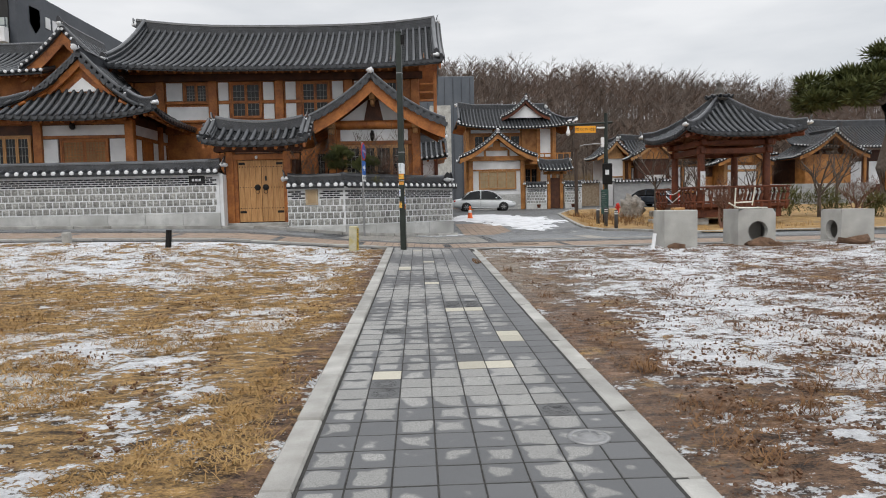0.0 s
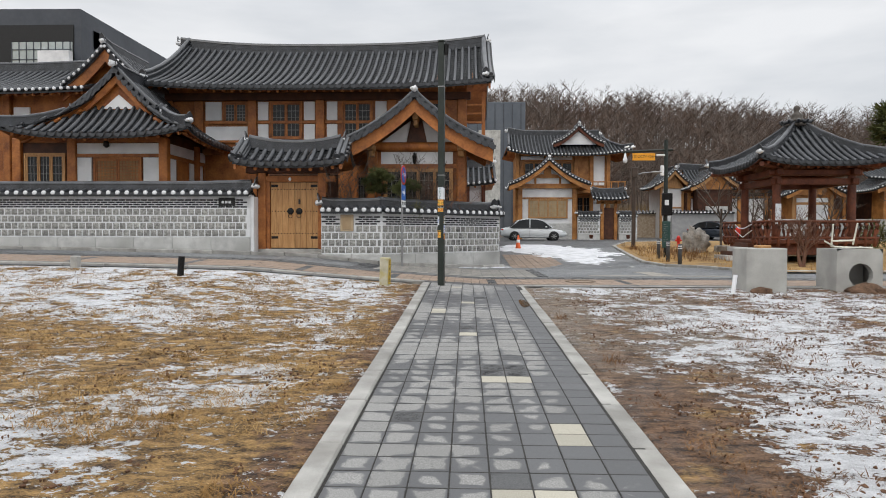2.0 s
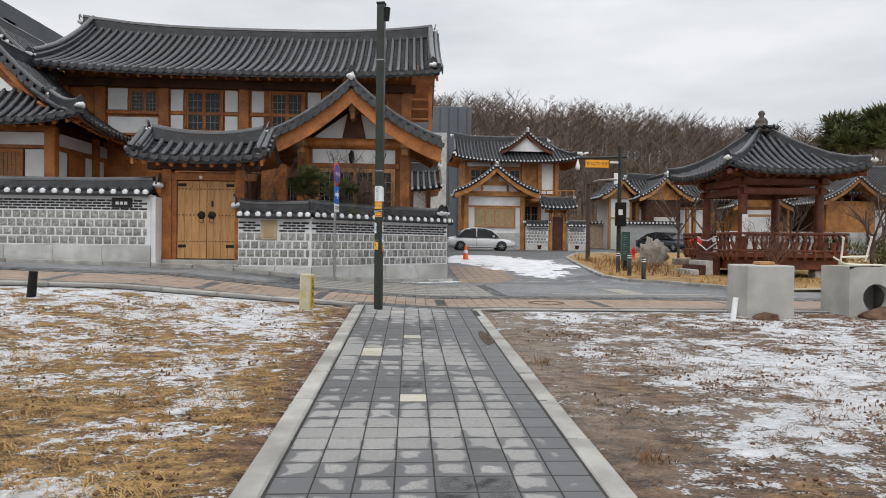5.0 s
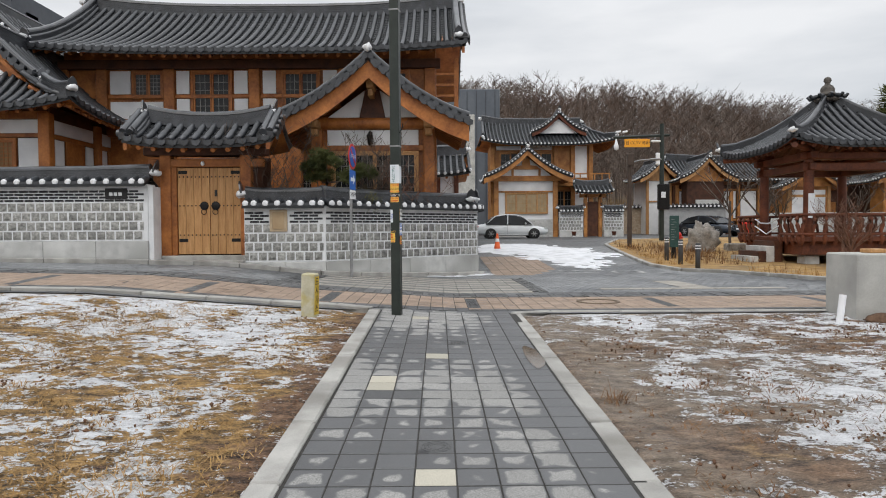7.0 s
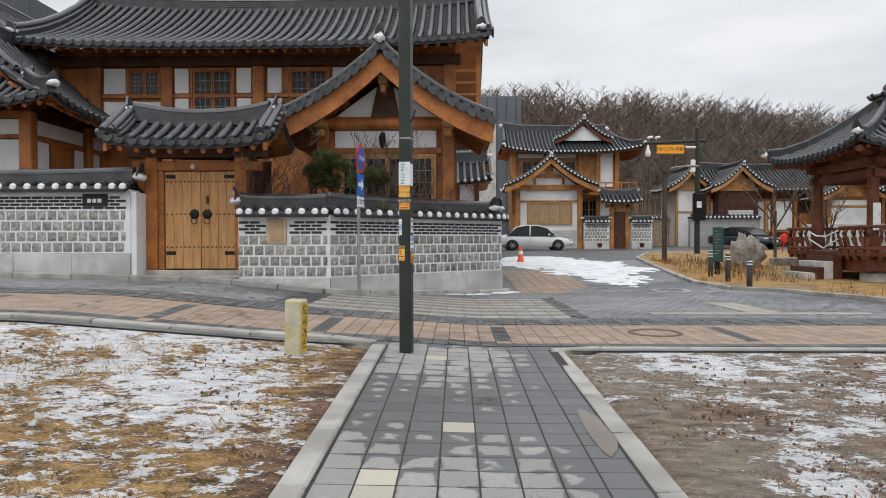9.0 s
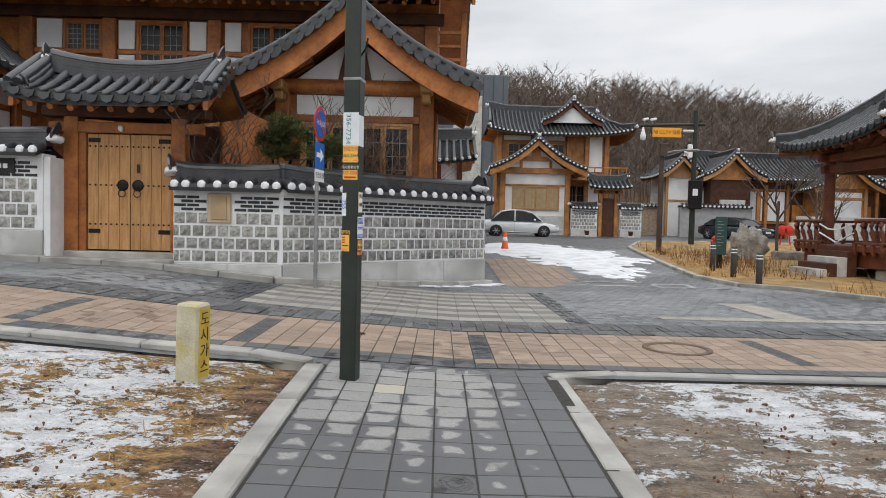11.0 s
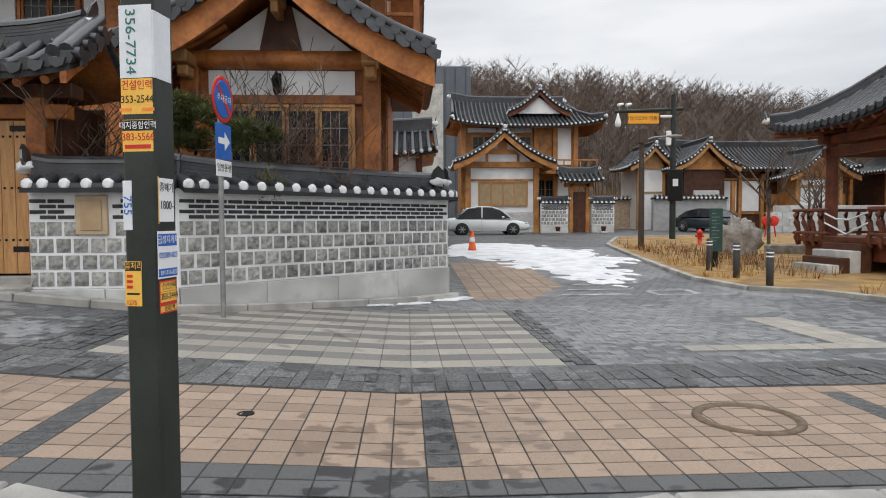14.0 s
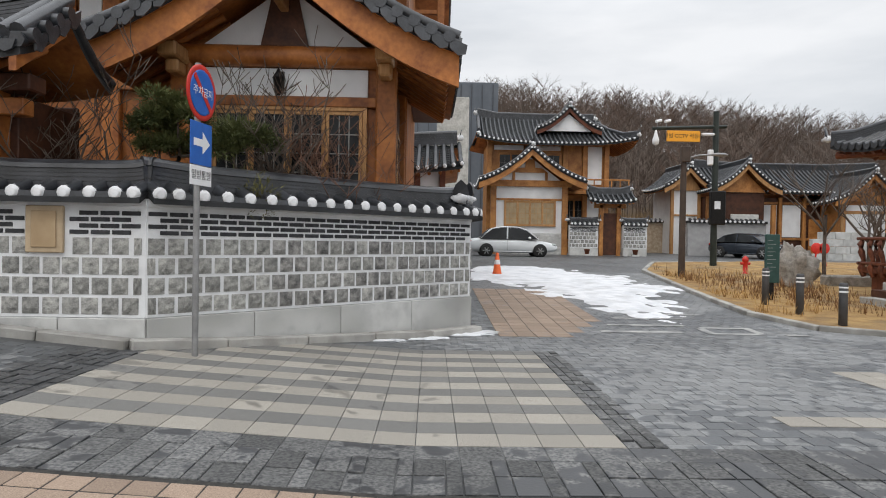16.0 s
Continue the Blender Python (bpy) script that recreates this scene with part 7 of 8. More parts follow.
def ring_block(name, x0, y0, x1, y1, z0, z1, hole, label):
    """A concrete block; hole is the face with the round opening: 'front', 'west' or none."""
    th = thing(name, ((x0 + x1) / 2, (y0 + y1) / 2, z0), label, "concrete block", "concrete blocks on the field")
    if not hole:
        part("body", Mesh().box(x0, y0, z0, x1, y1, z1, 0.02), CONCRETE, th)
        part("lid_scrap", Mesh().box(x0 + 0.35, y0 + 0.25, z1, x0 + 0.62, y0 + 0.5, z1 + 0.06, 0.01), WOOD_PALE, th, "scrap of pale wood on top")
        return th
    W, H, D, n, R = x1 - x0, z1 - z0, y1 - y0, 32, 0.25
    cx, cz = W * 0.53, H * 0.42
    vs, fs = [], []
    for k in range(n):
        a = 2 * math.pi * k / n
        ca, sa = math.cos(a), math.sin(a)
        t = min((W - cx) / ca if ca > 1e-6 else 9, cx / -ca if ca < -1e-6 else 9, (H - cz) / sa if sa > 1e-6 else 9, cz / -sa if sa < -1e-6 else 9)
        vs += [(cx + t * ca, 0, cz + t * sa), (cx + R * ca, 0, cz + R * sa), (cx + R * 0.98 * ca, 0.14, cz + R * 0.98 * sa)]
    for k in range(n):
        j = (k + 1) % n
        fs += [(3 * k, 3 * k + 1, 3 * j + 1, 3 * j), (3 * k + 1, 3 * k + 2, 3 * j + 2, 3 * j + 1)]
    m = Mesh().add(vs, [q[::-1] for q in fs])
    c = [(0, 0, 0), (W, 0, 0), (W, 0, H), (0, 0, H), (0, D, 0), (W, D, 0), (W, D, H), (0, D, H)]
    m.add(c, [(1, 5, 6, 2), (0, 3, 7, 4), (4, 7, 6, 5), (3, 2, 6, 7)])
    inner = [(0.13, 0.14, 0.1), (W - 0.13, 0.14, 0.1), (W - 0.13, 0.14, H - 0.1), (0.13, 0.14, H - 0.1)]
    M = Matrix.Translation((x0, y0, z0)) if hole == "front" else Matrix.Translation((x0, y1, z0)) @ pose(0, 0, 0, 0, 0, -90)
    m.box(0.05, D - 0.2, 0.05, W - 0.05, D - 0.02, H - 0.05)
    m.v = [tuple(M @ Vector(v)) for v in m.v]
    part("body", m, CONCRETE, th)
    return th


ring_block("concrete_block", 6.02, 15.75, 6.86, 16.5, 0.3, 1.27, None, "plain raw concrete cube on bare soil")
ring_block("concrete_block", 7.95, 15.9, 8.9, 16.7, 0.3, 1.26, "front", "raw concrete manhole block with a round opening")
ring_block("concrete_block", 10.65, 16.0, 11.5, 16.85, 0.3, 1.2, "west", "raw concrete block with a round side opening")
chair = thing("broken_chair", (8.4, 16.3, 1.27), "upturned cream tubular chair frame on the block", "chair")
for a, b in (((8.05, 16.3, 1.3), (8.0, 16.15, 1.78)), ((8.45, 16.2, 1.35), (8.42, 16.0, 1.8)), ((8.05, 16.3, 1.3), (8.5, 16.05, 1.28)), ((7.85, 16.2, 1.42), (8.1, 16.25, 1.29)), ((8.5, 16.05, 1.3), (8.7, 15.98, 1.22)), ((8.02, 16.25, 1.42), (8.44, 16.12, 1.44))):
    part("tube", Mesh().tube([a, b], 0.018, 8), CHAIR, chair)
part("seat", Mesh().box(8.1, 15.9, 1.275, 8.7, 16.2, 1.3, 0.01), CHAIR, chair)
for k in range(14):
    pass
mound = Mesh()
for x, y, r in ((8.45, 15.75, 0.35), (8.75, 15.7, 0.22), (10.9, 15.8, 0.4), (6.3, 15.6, 0.25)):
    mound.blob((x, y, g(x, y) - 0.02), (r, r * 0.7, r * 0.42), 7, 0.4, x)
solid("soil_heap", mound, material("fresh_brown_soil", (0.07, 0.04, 0.025), (0.2, 0.12, 0.075), 6, 0.95, 0.9, fine=30), "loose brown soil heaped round the blocks", "soil", kind="stuff")


# ---- cars ----
def sedan(name, at, turn, paint, label, tall=1.0):
    car = thing(name, (0, 0, 0), label, "car")
    # stations along the length: x, z bottom, z top, half width
    st = [(-2.4, 0.45, 0.72, 0.62), (-2.32, 0.32, 0.9, 0.78), (-2.0, 0.24, 0.98, 0.86), (-1.2, 0.2, 1.0, 0.9), (0, 0.2, 0.97, 0.91), (1.0, 0.2, 0.94, 0.9), (1.7, 0.22, 0.84, 0.87), (2.15, 0.26, 0.74, 0.8), (2.38, 0.36, 0.62, 0.62)]

    def loft(st, mat, nm):
        m, n = Mesh(), 14
        vs, fs = [], []
        for x, zb, zt, hw in st:
            for k in range(n):
                a = 2 * math.pi * (k + 0.5) / n
                cy, cz = math.cos(a), math.sin(a)
                sy, sz = math.copysign(abs(cy) ** 0.45, cy), math.copysign(abs(cz) ** 0.45, cz)
                vs.append((x, hw * sy * (1 - 0.05 * max(0, sz)), (zb + zt) / 2 + (zt - zb) / 2 * sz))
        for i in range(len(st) - 1):
            for k in range(n):
                j = (k + 1) % n
                fs.append((i * n + k, i * n + j, i * n + n + j, i * n + n + k))
        fs += [tuple(range(n)), tuple(range((len(st) - 1) * n, len(st) * n))[::-1]]
        return part(nm, m.add(vs, [q[::-1] for q in fs], True), mat, car)
    body = loft(st, paint, "body")
    cab = [(-1.75, 0.96, 0.99), (-1.15, 1.36, 0.74), (-0.5, 1.46, 0.7), (0.25, 1.44, 0.7), (0.75, 1.3, 0.74), (1.35, 0.93, 0.82)]
    vs, fs = [], []
    for x, zt, hw in cab:
        zt *= tall
        vs += [(x, -0.84, 0.93), (x, -hw, zt - 0.04), (x, -hw + 0.12, zt), (x, hw - 0.12, zt), (x, hw, zt - 0.04), (x, 0.84, 0.93)]
    for i in range(len(cab) - 1):
        for k in range(5):
            fs.append((i * 6 + k, i * 6 + k + 1, i * 6 + 7 + k, i * 6 + 6 + k))
    part("glazing", Mesh().add(vs, fs, False), GLASS, car, "dark glazed cabin")
    rv, rf = [], []
    for x, zt, hw in cab[1:5]:
        zt *= tall
        rv += [(x, -hw - 0.01, zt - 0.06), (x, -hw + 0.1, zt + 0.015), (x, hw - 0.1, zt + 0.015), (x, hw + 0.01, zt - 0.06)]
    for i in range(3):
        for k in range(3):
            rf.append((i * 4 + k, i * 4 + k + 1, i * 4 + 5 + k, i * 4 + 4 + k))
    part("roof", Mesh().add(rv, rf, True), paint, car)
    for s in (-1, 1):
        for pts in (((-1.75, 0.98), (-1.15, 1.33)), ((-0.32, 0.95), (-0.3, 1.42)), ((1.35, 0.93), (0.72, 1.3))):
            part("pillar", Mesh().tube([(pts[0][0], s * 0.86, pts[0][1]), (pts[1][0], s * 0.745, pts[1][1] * tall)], 0.04, 6), paint, car)
        part("mirror", Mesh().blob((0.85, s * 0.98, 1.0), (0.08, 0.1, 0.07), 5, 0.0), paint, car)
        part("door_seam", Mesh().tube([(-0.32, s * 0.905, 0.3), (-0.33, s * 0.9, 0.92)], 0.006, 4), RUBBER, car)
        part("door_handle", Mesh().tube([(-0.55, s * 0.915, 0.78), (-0.4, s * 0.915, 0.78)], 0.016, 5), paint, car)
        part("door_handle", Mesh().tube([(0.45, s * 0.915, 0.77), (0.6, s * 0.915, 0.77)], 0.016, 5), paint, car)
        part("headlight", Mesh().blob((2.16, s * 0.62, 0.66), (0.16, 0.16, 0.07), 5, 0.0), SCHOOL_PALE, car)
        part("tail_light", Mesh().blob((-2.28, s * 0.64, 0.8), (0.1, 0.14, 0.08), 5, 0.0), LAMP_RED, car)
        part("sill_strip", Mesh().tube([(-1.0, s * 0.9, 0.28), (1.0, s * 0.9, 0.28)], 0.03, 5), paint, car)
        for x in (-1.42, 1.42):
            part("wheel_arch", Mesh().lathe((x, s * 0.86, 0.33), [(0.37, -0.05), (0.37, 0.052), (0.3, 0.052)], 20, "y"), RUBBER, car)
            wh = part("wheel", Mesh().lathe((x, s * 0.82, 0.32), [(0.2, -0.1), (0.31, -0.1), (0.32, 0), (0.31, 0.1), (0.2, 0.1)], 22, "y"), RUBBER, car)
            part("rim", Mesh().lathe((x, s * 0.83, 0.32), [(0.21, 0.098), (0.205, -0.098)], 20, "y"), RUBBER, wh)
            for k in range(6):
                a = k * math.pi / 3
                part("spoke", Mesh().tube([(x, s * 0.935, 0.32), (x + 0.2 * math.cos(a), s * 0.93, 0.32 + 0.2 * math.sin(a))], 0.03, 5), STEEL, wh)
    part("plate", Mesh().box(2.36, -0.25, 0.45, 2.39, 0.25, 0.56, 0.004), WHITE, car)
    car.matrix_basis = pose(*at, 0, 0, turn)
    return car


sedan("parked_car", (5.05, 50.2, g(5, 50) - 0.0), 0, CAR_SILVER, "silver saloon car parked beside the snow", 1.1)
sedan("dark_car", (19.6, 53.2, g(19.6, 53.2) + 0.02), -62, CAR_DARK, "dark blue-grey saloon parked by the lawn", 1.0)


# ---- trees, shrubs and grass ----
def branch(m, p, d, ln, r, depth, rng, kinks=3, sides=5):
    pts, rr = [p], [r]
    q = p.copy()
    for k in range(kinks):
        d = (d + Vector((rng.uniform(-.25, .25), rng.uniform(-.25, .25), rng.uniform(-.05, .22)))).normalized()
        q = q + d * (ln / kinks)
        pts.append(q.copy())
        rr.append(max(0.006, r * (1 - 0.5 * (k + 1) / kinks)))
    m.tube(pts, rr, max(3, sides), False)
    if depth == 0:
        return
    for k in range(rng.randint(3, 4)):
        i = rng.randint(1, kinks)
        a = rng.uniform(0, 6.28)
        side = Vector((math.cos(a), math.sin(a), rng.uniform(0.2, 0.9))).normalized()
        branch(m, pts[i].copy(), (d * 0.5 + side).normalized(), ln * rng.uniform(0.5, 0.72), rr[i] * 0.62, depth - 1, rng, 2, sides - 1)


def bare_tree(name, x, y, h, r, label, stems=1, depth=4, mat=BARK, z=None):
    rng = random.Random(int(x * 100 + y * 7))
    z = g(x, y) + 0.03 if z is None else z
    t = thing(name, (x, y, z), label, "tree" if stems == 1 else "shrub")
    tr, cr = Mesh(), Mesh()
    for s in range(stems):
        o = Vector((x + rng.uniform(-.12, .12) * (stems > 1), y + rng.uniform(-.12, .12) * (stems > 1), z - 0.05))
        d = Vector((rng.uniform(-.35, .35) * (stems > 1), rng.uniform(-.35, .35) * (stems > 1), 1)).normalized()
        top = o + d * h * (0.4 if stems == 1 else 0.3)
        tr.tube([o, o.lerp(top, 0.5) + Vector((rng.uniform(-.04, .04), 0, 0)), top], [r, r * 0.85, r * 0.7], 8)
        for k in range(4 if stems == 1 else 2):
            a = rng.uniform(0, 6.28)
            branch(cr, o.lerp(top, rng.uniform(0.6, 1.0)), Vector((math.cos(a) * 0.6, math.sin(a) * 0.6, 1)).normalized(), h * 0.38, r * 0.55, depth - 1, rng)
    part("trunk", tr, mat, t)
    part("crown", cr, mat, t)
    return t


RUST = material("reddish_twigs", (0.12, 0.06, 0.04), (0.2, 0.11, 0.075), 4, 0.9, 0.0)
bare_tree("bare_shrub", 12.3, 25.9, 2.3, 0.07, "bare pale multi-stem shrub in front of the pavilion", 4, 4, RUST)
bare_tree("young_tree", 14.6, 35.5, 3.6, 0.09, "bare young tree with spreading branches", 1, 4)
bare_tree("young_tree", 16.4, 37.5, 3.6, 0.09, "bare young tree beside the garden wall", 1, 4)
bare_tree("young_tree", 17.6, 33.6, 3.2, 0.08, "bare young tree on the straw lawn", 1, 4)
bare_tree("young_tree", 12.9, 35.0, 5.4, 0.07, "slim tall bare young tree", 1, 3)
bare_tree("garden_shrub", -1.5, 24.95, 3.6, 0.045, "bare magnolia-like shrub behind the garden wall", 5, 4, BARK, 0.9)
bare_tree("garden_shrub", -0.75, 25.05, 3.2, 0.055, "reddish bare shrub behind the garden wall", 4, 4, RUST, 0.9)
bare_tree("garden_shrub", -3.9, 24.0, 4.0, 0.05, "bare twiggy shrub beside the gatehouse", 4, 4, BARK, 0.9)
bare_tree("bare_shrub", 18.6, 27.0, 2.4, 0.05, "bare shrub beside the pavilion", 4, 4, RUST)
for x, y, h in ((19.5, 31, 4.2), (23, 35, 5), (21.0, 27, 4.5), (25.5, 30, 5)):
    bare_tree("young_tree", x, y, h, 0.1, "bare tree on the lawn east of the pavilion", 1, 4)


def needles(m, c, r, n, rng, ln=0.16):
    for _ in range(n):
        d = Vector((rng.gauss(0, 1), rng.gauss(0, 1), rng.gauss(0, 0.8)))
        d.normalize()
        p = Vector(c) + Vector((d.x * r[0], d.y * r[1], d.z * r[2])) * rng.uniform(0.35, 1.0)
        q = p + (d + Vector((rng.uniform(-.6, .6), rng.uniform(-.6, .6), rng.uniform(0, .9)))).normalized() * ln * rng.uniform(0.6, 1.3)
        s = (q - p).cross(Vector((rng.uniform(-1, 1), rng.uniform(-1, 1), 1))).normalized() * ln * 0.13
        m.add([p - s, p + s, q], [(0, 1, 2)])


def pine(name, x, y, z, trunk, clumps, label, ln, n, mat=NEEDLE):
    rng = random.Random(7 + int(x))
    t = thing(name, (x, y, z), label, "tree")
    tm, cm = Mesh(), Mesh()
    tm.tube(trunk, [0.1 * ln / 0.16 * (1 - 0.15 * k) for k in range(len(trunk))], 8)
    for c, r in clumps:
        tm.tube([trunk[-1] if rng.random() < 0.6 else trunk[-2], Vector(trunk[-1]).lerp(Vector(c), 0.6) - Vector((0, 0, 0.1)), c], [0.04 * ln / 0.16, 0.03 * ln / 0.16, 0.015 * ln / 0.16], 5)
        for _ in range(7):
            o = Vector(c) + Vector((rng.uniform(-.7, .7) * r[0], rng.uniform(-.7, .7) * r[1], rng.uniform(-.5, .6) * r[2]))
            needles(cm, o, (r[0] * 0.5, r[1] * 0.5, r[2] * 0.55), n, rng, ln)
    part("trunk", tm, BARK, t)
    part("crown", cm, mat, t)


pine("garden_pine", -2.6, 23.9, 0.9, [(-2.5, 23.9, 0.9), (-2.6, 23.9, 1.7), (-2.9, 23.9, 2.4), (-2.7, 23.9, 2.9)], [((-3.15, 23.8, 3.35), (0.36, 0.36, 0.24)), ((-2.7, 23.8, 3.5), (0.42, 0.4, 0.24)), ((-2.2, 23.8, 3.1), (0.5, 0.4, 0.28)), ((-1.7, 24.0, 3.15), (0.4, 0.3, 0.2)), ((-2.9, 23.9, 3.05), (0.4, 0.3, 0.18))], "trained dark green garden pine behind the wall", 0.085, 420)
hd = Mesh()
rng = random.Random(5)
for k in range(10):
    needles(hd, (-2.5 + k * 0.11, 23.6 + rng.uniform(-.1, .1), 2.35 + rng.uniform(-.1, .15)), (0.28, 0.28, 0.3), 220, rng, 0.08)
for k in range(6):
    hd.tube([(-2.4 + k * 0.17, 23.6, 0.9), (-2.4 + k * 0.17, 23.6, 2.3)], 0.015, 4)
solid("clipped_shrub", hd, HEDGE, "clipped olive-green shrub above the garden wall", "shrub")
big = [((29.5, 45, 9.3), (2.4, 2, 0.7)), ((32.5, 45, 10.3), (2.6, 2, 0.8)), ((35.5, 45, 9.6), (2.4, 2, 0.8)), ((33.5, 44, 11.6), (2.4, 2, 0.8)), ((28.5, 45.5, 8.2), (1.7, 1.5, 0.5)), ((36.5, 46, 11.2), (2.4, 2, 0.8)), ((31, 44.5, 8.4), (1.7, 1.5, 0.5)), ((37.5, 45, 8.4), (2.2, 2, 0.6))]
pine("old_pine", 33, 45, 1.1, [(33, 45, 0.9), (32.7, 45, 3.5), (33.3, 45, 6), (32.8, 45, 8)], big, "tall spreading green pine", 0.6, 300)
rng = random.Random(11)
for x, y, s in ((18.6, 32.0, 1.0), (20.2, 31.4, 1.1), (22, 30.6, 1.0), (24, 30.2, 1.1), (26, 29.5, 1.0)):
    sh = Mesh()
    for k in range(9):
        needles(sh, (x + rng.uniform(-.6, .6), y + rng.uniform(-.5, .5), g(x, y) + rng.uniform(0.4, 1.3)), (0.6 * s, 0.5 * s, 0.5 * s), 130, rng, 0.2)
        sh.tube([(x, y, g(x, y)), (x + rng.uniform(-.5, .5), y, g(x, y) + 1.2)], 0.015, 3)
    solid("evergreen_shrub", sh, HEDGE, "loose olive-green shrub beside the pavilion", "shrub", "shrubs by the pavilion")


def blades(m, x, y, h, n, rng, flat=0.5, w=0.006):
    z = g(x, y) - 0.02
    for _ in range(n):
        a = rng.uniform(0, 6.28)
        o = Vector((x + rng.gauss(0, 0.05), y + rng.gauss(0, 0.05), z))
        d = Vector((math.cos(a) * flat, math.sin(a) * flat, rng.uniform(0.25, 1))) * h * rng.uniform(0.5, 1.2)
        s = Vector((-math.sin(a), math.cos(a), 0)) * w
        k = o + d * 0.55 + Vector((0, 0, h * 0.12))
        m.add([o - s, o + s, k + s * 0.8, k - s * 0.8, o + d], [(0, 1, 2, 3), (3, 2, 4)])


rng = random.Random(21)
gm = Mesh()
for _ in range(9000):
    y = 2.5 + 13.5 * rng.random() ** 1.5
    x = -0.95 - rng.random() * (1.5 + y * 0.62)
    if noise.noise(Vector((x * 0.7, y * 0.9, 2))) + 0.5 * noise.noise(Vector((x * 3, y * 3, 4))) + (0.2 if 6.5 < y < 11 else -0.08) > 0:
        blades(gm, x, y, 0.05, 10, rng, 1.5, 0.0035)
solid("dry_grass", gm, STRAW, "flattened dry straw grass on the field", "grass", kind="stuff")
BROWN_STRAW = material("brown_dead_grass", (0.1, 0.045, 0.018), (0.28, 0.15, 0.065), 2, 0.9, 0.0, fine=12)
gm = Mesh()
for _ in range(6000):
    y = 2.5 + 13 * rng.random() ** 1.4
    x = 1.65 + rng.random() * (1.5 + y * 0.7)
    if noise.noise(Vector((x * 0.9, y * 1.1, 7))) + 0.6 * noise.noise(Vector((x * 3, y * 3, 4))) > 0.05:
        blades(gm, x, y, 0.045, 9, rng, 1.5, 0.0035)
for x, y in ((1.75, 8.9), (1.62, 11.9), (2.6, 4.2), (2.9, 4.6), (1.9, 5.2)):
    for k in range(8):
        blades(gm, x + rng.uniform(-.08, .08), y + rng.uniform(-.08, .08), 0.13, 9, rng, 0.8, 0.003)
solid("dead_grass", gm, BROWN_STRAW, "dead brown grass tufts on damp soil", "grass", kind="stuff")


def clod(m, x, y, r):
    """A crumb of soil: an uneven low eight-sided lump."""
    z = g(x, y) - 0.012
    top = (x + rng.uniform(-.2, .2) * r, y + rng.uniform(-.2, .2) * r, z + r * rng.uniform(0.5, 1.0))
    rim = [(x + r * rng.uniform(0.7, 1.2) * math.cos(a), y + r * rng.uniform(0.7, 1.2) * math.sin(a), z + r * rng.uniform(-0.1, 0.35)) for a in (0.2, 1.4, 2.7, 3.9, 5.1)]
    m.add([top] + rim + [(x, y, z - 0.03)], [(0, 1 + k, 1 + (k + 1) % 5) for k in range(5)] + [(6, 1 + (k + 1) % 5, 1 + k) for k in range(5)])


gm = Mesh()
for _ in range(15000):
    y = 2.5 + 13.3 * rng.random() ** 1.3
    if rng.random() < 0.65:
        x = 1.5 + rng.random() * (1.8 + y * 0.62)
        keep = 0.0 if y < 9 or y > 14.3 else 0.18
    else:
        x = -0.9 - rng.random() ** 1.6 * (1.0 + y * 0.5)
        keep = 0.12
    if noise.noise(Vector((x * 1.1, y * 1.3, 9))) + 0.7 * noise.noise(Vector((x * 4, y * 4, 2))) > keep:
        clod(gm, x, y, 0.006 + 0.016 * rng.random() ** 2)
solid("soil_clods", gm, material("damp_brown_soil", (0.075, 0.036, 0.019), (0.2, 0.105, 0.056), 6, 0.85, 0.3, fine=60), "crumbs of damp red-brown soil on the field", "soil", kind="stuff")
gm = Mesh()
for _ in range(1500):
    y = 22.6 + 17 * rng.random()
    a = knots(y, [(22, 9.9), (25.9, 8.8), (26.6, 7.9), (28.2, 7.5), (32, 7.9), (38, 8.6), (42, 10.5)])
    x = a + rng.random() ** 2 * 10
    if abs(x - PX) < 2.2 and abs(y - PY) < 2.3 or (8.0 < x < 8.5 and 26.3 < y < 30):
        continue
    blades(gm, x, y, 0.12 + 0.25 * (noise.noise(Vector((x * 0.5, y * 0.4, 1))) > 0.12), 6, rng, 0.5, 0.008)
solid("lawn_grass", gm, STRAW, "straw-coloured dry grass and reeds on the lawn", "grass", kind="stuff")
gm = Mesh()
for _ in range(260):
    x, y = rng.gauss(9.6, 0.9), rng.gauss(32.5, 2.2)
    if x > 8.3:
        blades(gm, x, y, 0.5, 6, rng, 0.4, 0.008)
solid("dry_reeds", gm, BROWN_STRAW, "tall brown dry reeds near the rock", "reeds", kind="stuff")

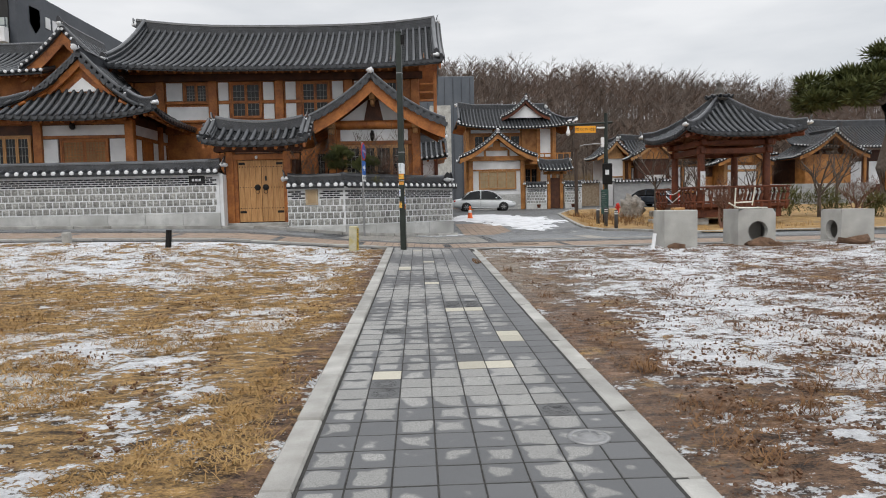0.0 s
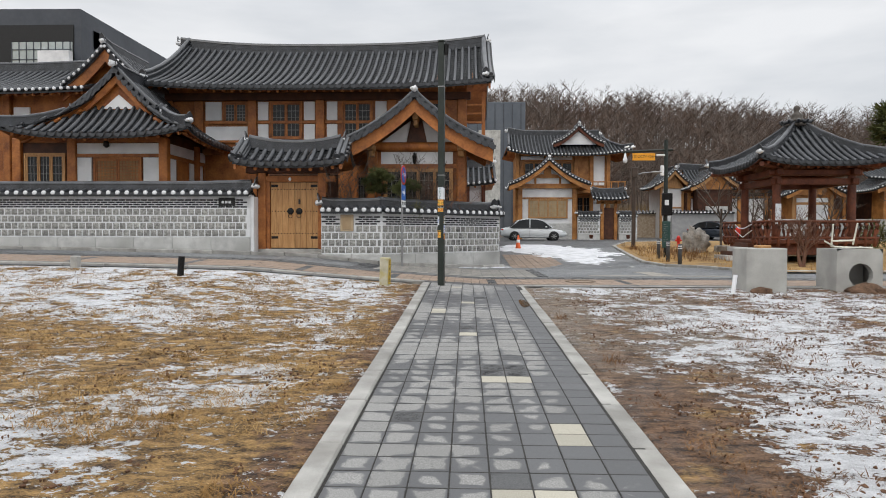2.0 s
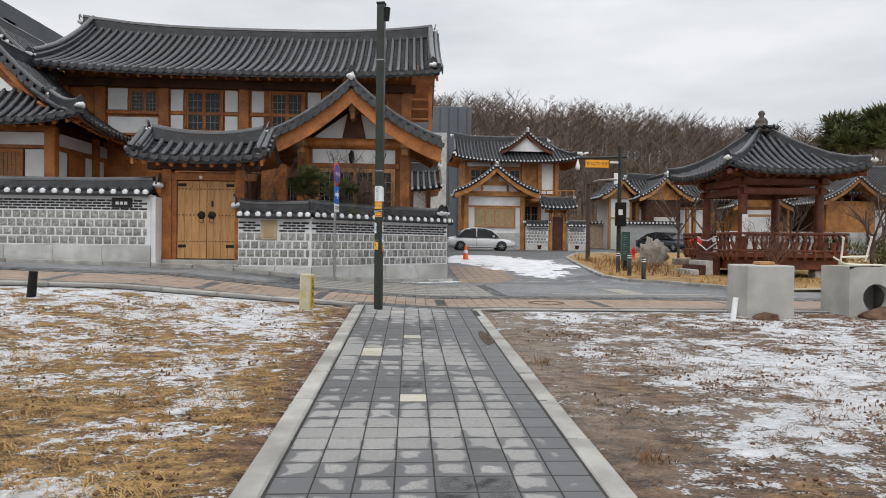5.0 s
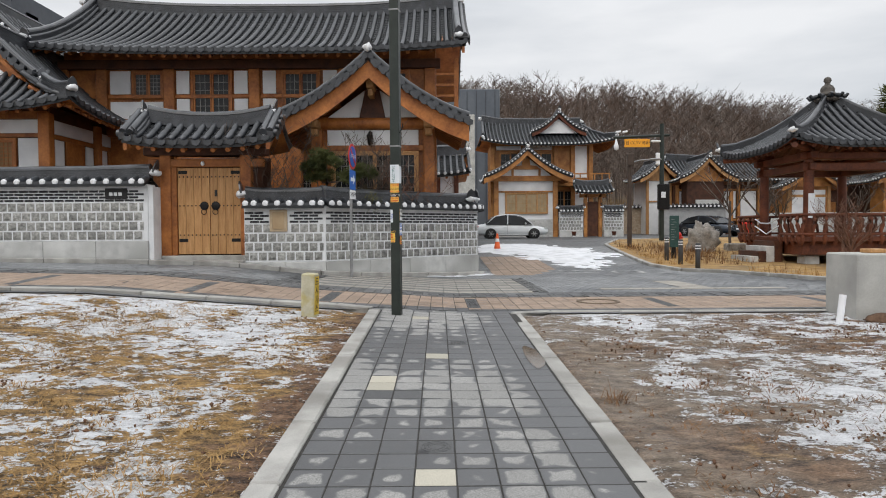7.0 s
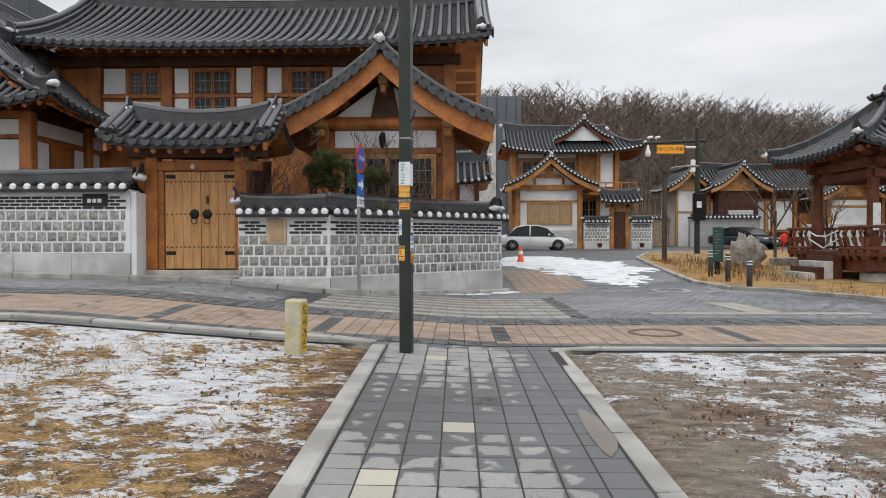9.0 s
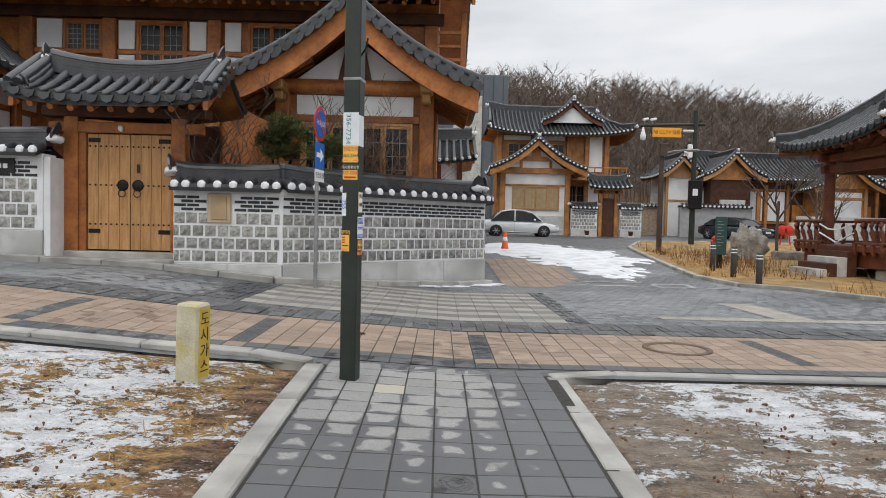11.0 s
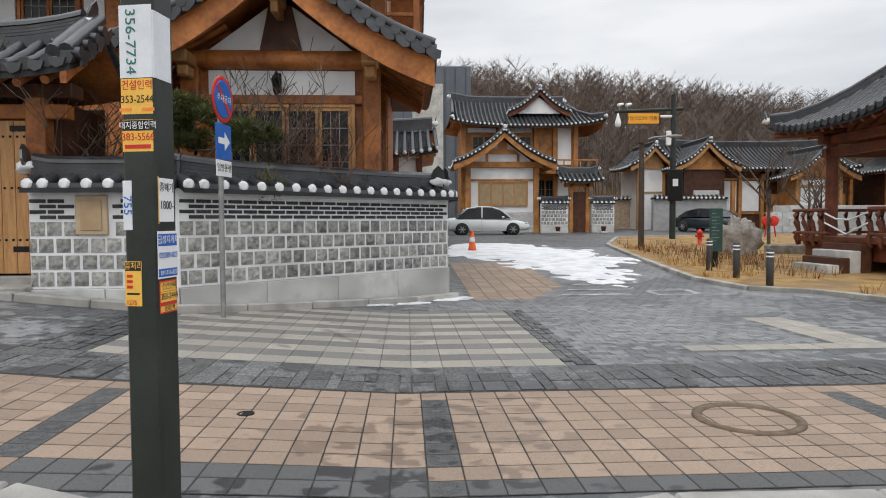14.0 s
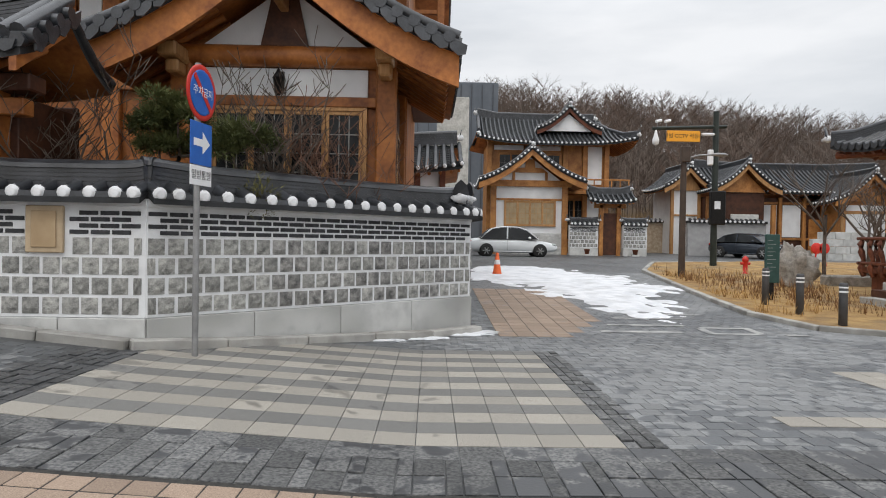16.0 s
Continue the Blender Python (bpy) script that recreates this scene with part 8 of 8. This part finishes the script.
# ---- winter woods on the hill ----
rng = random.Random(3)
woods = [Mesh(), Mesh()]
for k in range(2700):
    y = 78 + 84 * rng.random()
    x = -12 + (150 * rng.random())
    if x > 0.95 * y + 12 or x < -0.02 * y - 6:
        continue
    z = g(x, y)
    h = rng.uniform(6.0, 11.5)
    m = woods[rng.random() < 0.3]
    o = Vector((x, y, z))
    lean = Vector((rng.uniform(-.08, .08), rng.uniform(-.08, .08), 1))
    r = rng.uniform(0.07, 0.14)
    spread = rng.uniform(0.5, 0.9)
    m.tube([o, o + lean * h * 0.5, o + lean * h * 0.9], [r, r * 0.6, r * 0.15], 3, False)
    for b in range(14):
        f = rng.uniform(0.32, 0.92)
        a = rng.uniform(0, 6.28)
        p = o + lean * h * f
        d = Vector((math.cos(a), math.sin(a), rng.uniform(0.5, 1.2))).normalized()
        ln = h * 0.36 * spread * (0.35 + math.sin(math.pi * (1 - f) * 1.1)) * rng.uniform(0.7, 1.1)
        q = p + d * ln
        s = Vector((d.z, 0.1, -d.x)).normalized() * 0.03
        m.add([p - s, p + s, q], [(0, 1, 2)])
        us, fs = [], []
        for t in range(11):
            u = p.lerp(q, rng.uniform(0.25, 1.0))
            e = (d + Vector((rng.uniform(-.9, .9), rng.uniform(-.9, .9), rng.uniform(-.2, .7)))).normalized()
            v = u + e * (0.35 + ln * rng.uniform(0.12, 0.4))
            s = Vector((e.z, 0.2, -e.x)).normalized() * 0.02
            us += [u - s, u + s, v]
            fs.append((3 * t, 3 * t + 1, 3 * t + 2))
        m.add(us, fs)
solid("far_woods", woods[0], TWIG, "bare brown winter woods covering the hill", "trees", kind="stuff")
solid("far_russet_woods", woods[1], material("russet_twigs", (0.09, 0.055, 0.04), (0.15, 0.1, 0.075), 0.2, 0.95, 0.0, fine=1.5), "russet winter trees among the hill woods", "trees", kind="stuff")
gm = Mesh()
for k in range(900):
    x, y = rng.uniform(6, 30), rng.uniform(64, 76)
    z = g(x, y)
    for b in range(6):
        a = rng.uniform(0, 6.28)
        p = Vector((x + rng.uniform(-.3, .3), y, z))
        q = p + Vector((math.cos(a) * 0.5, math.sin(a) * 0.5, rng.uniform(1.5, 3.6)))
        gm.add([p - Vector((0.04, 0, 0)), p + Vector((0.04, 0, 0)), q], [(0, 1, 2)])
solid("hill_scrub", gm, material("tan_scrub", (0.14, 0.09, 0.045), (0.24, 0.17, 0.09), 0.3, 0.95, 0.0, fine=2), "tan scrub at the foot of the hill", "scrub", kind="stuff")
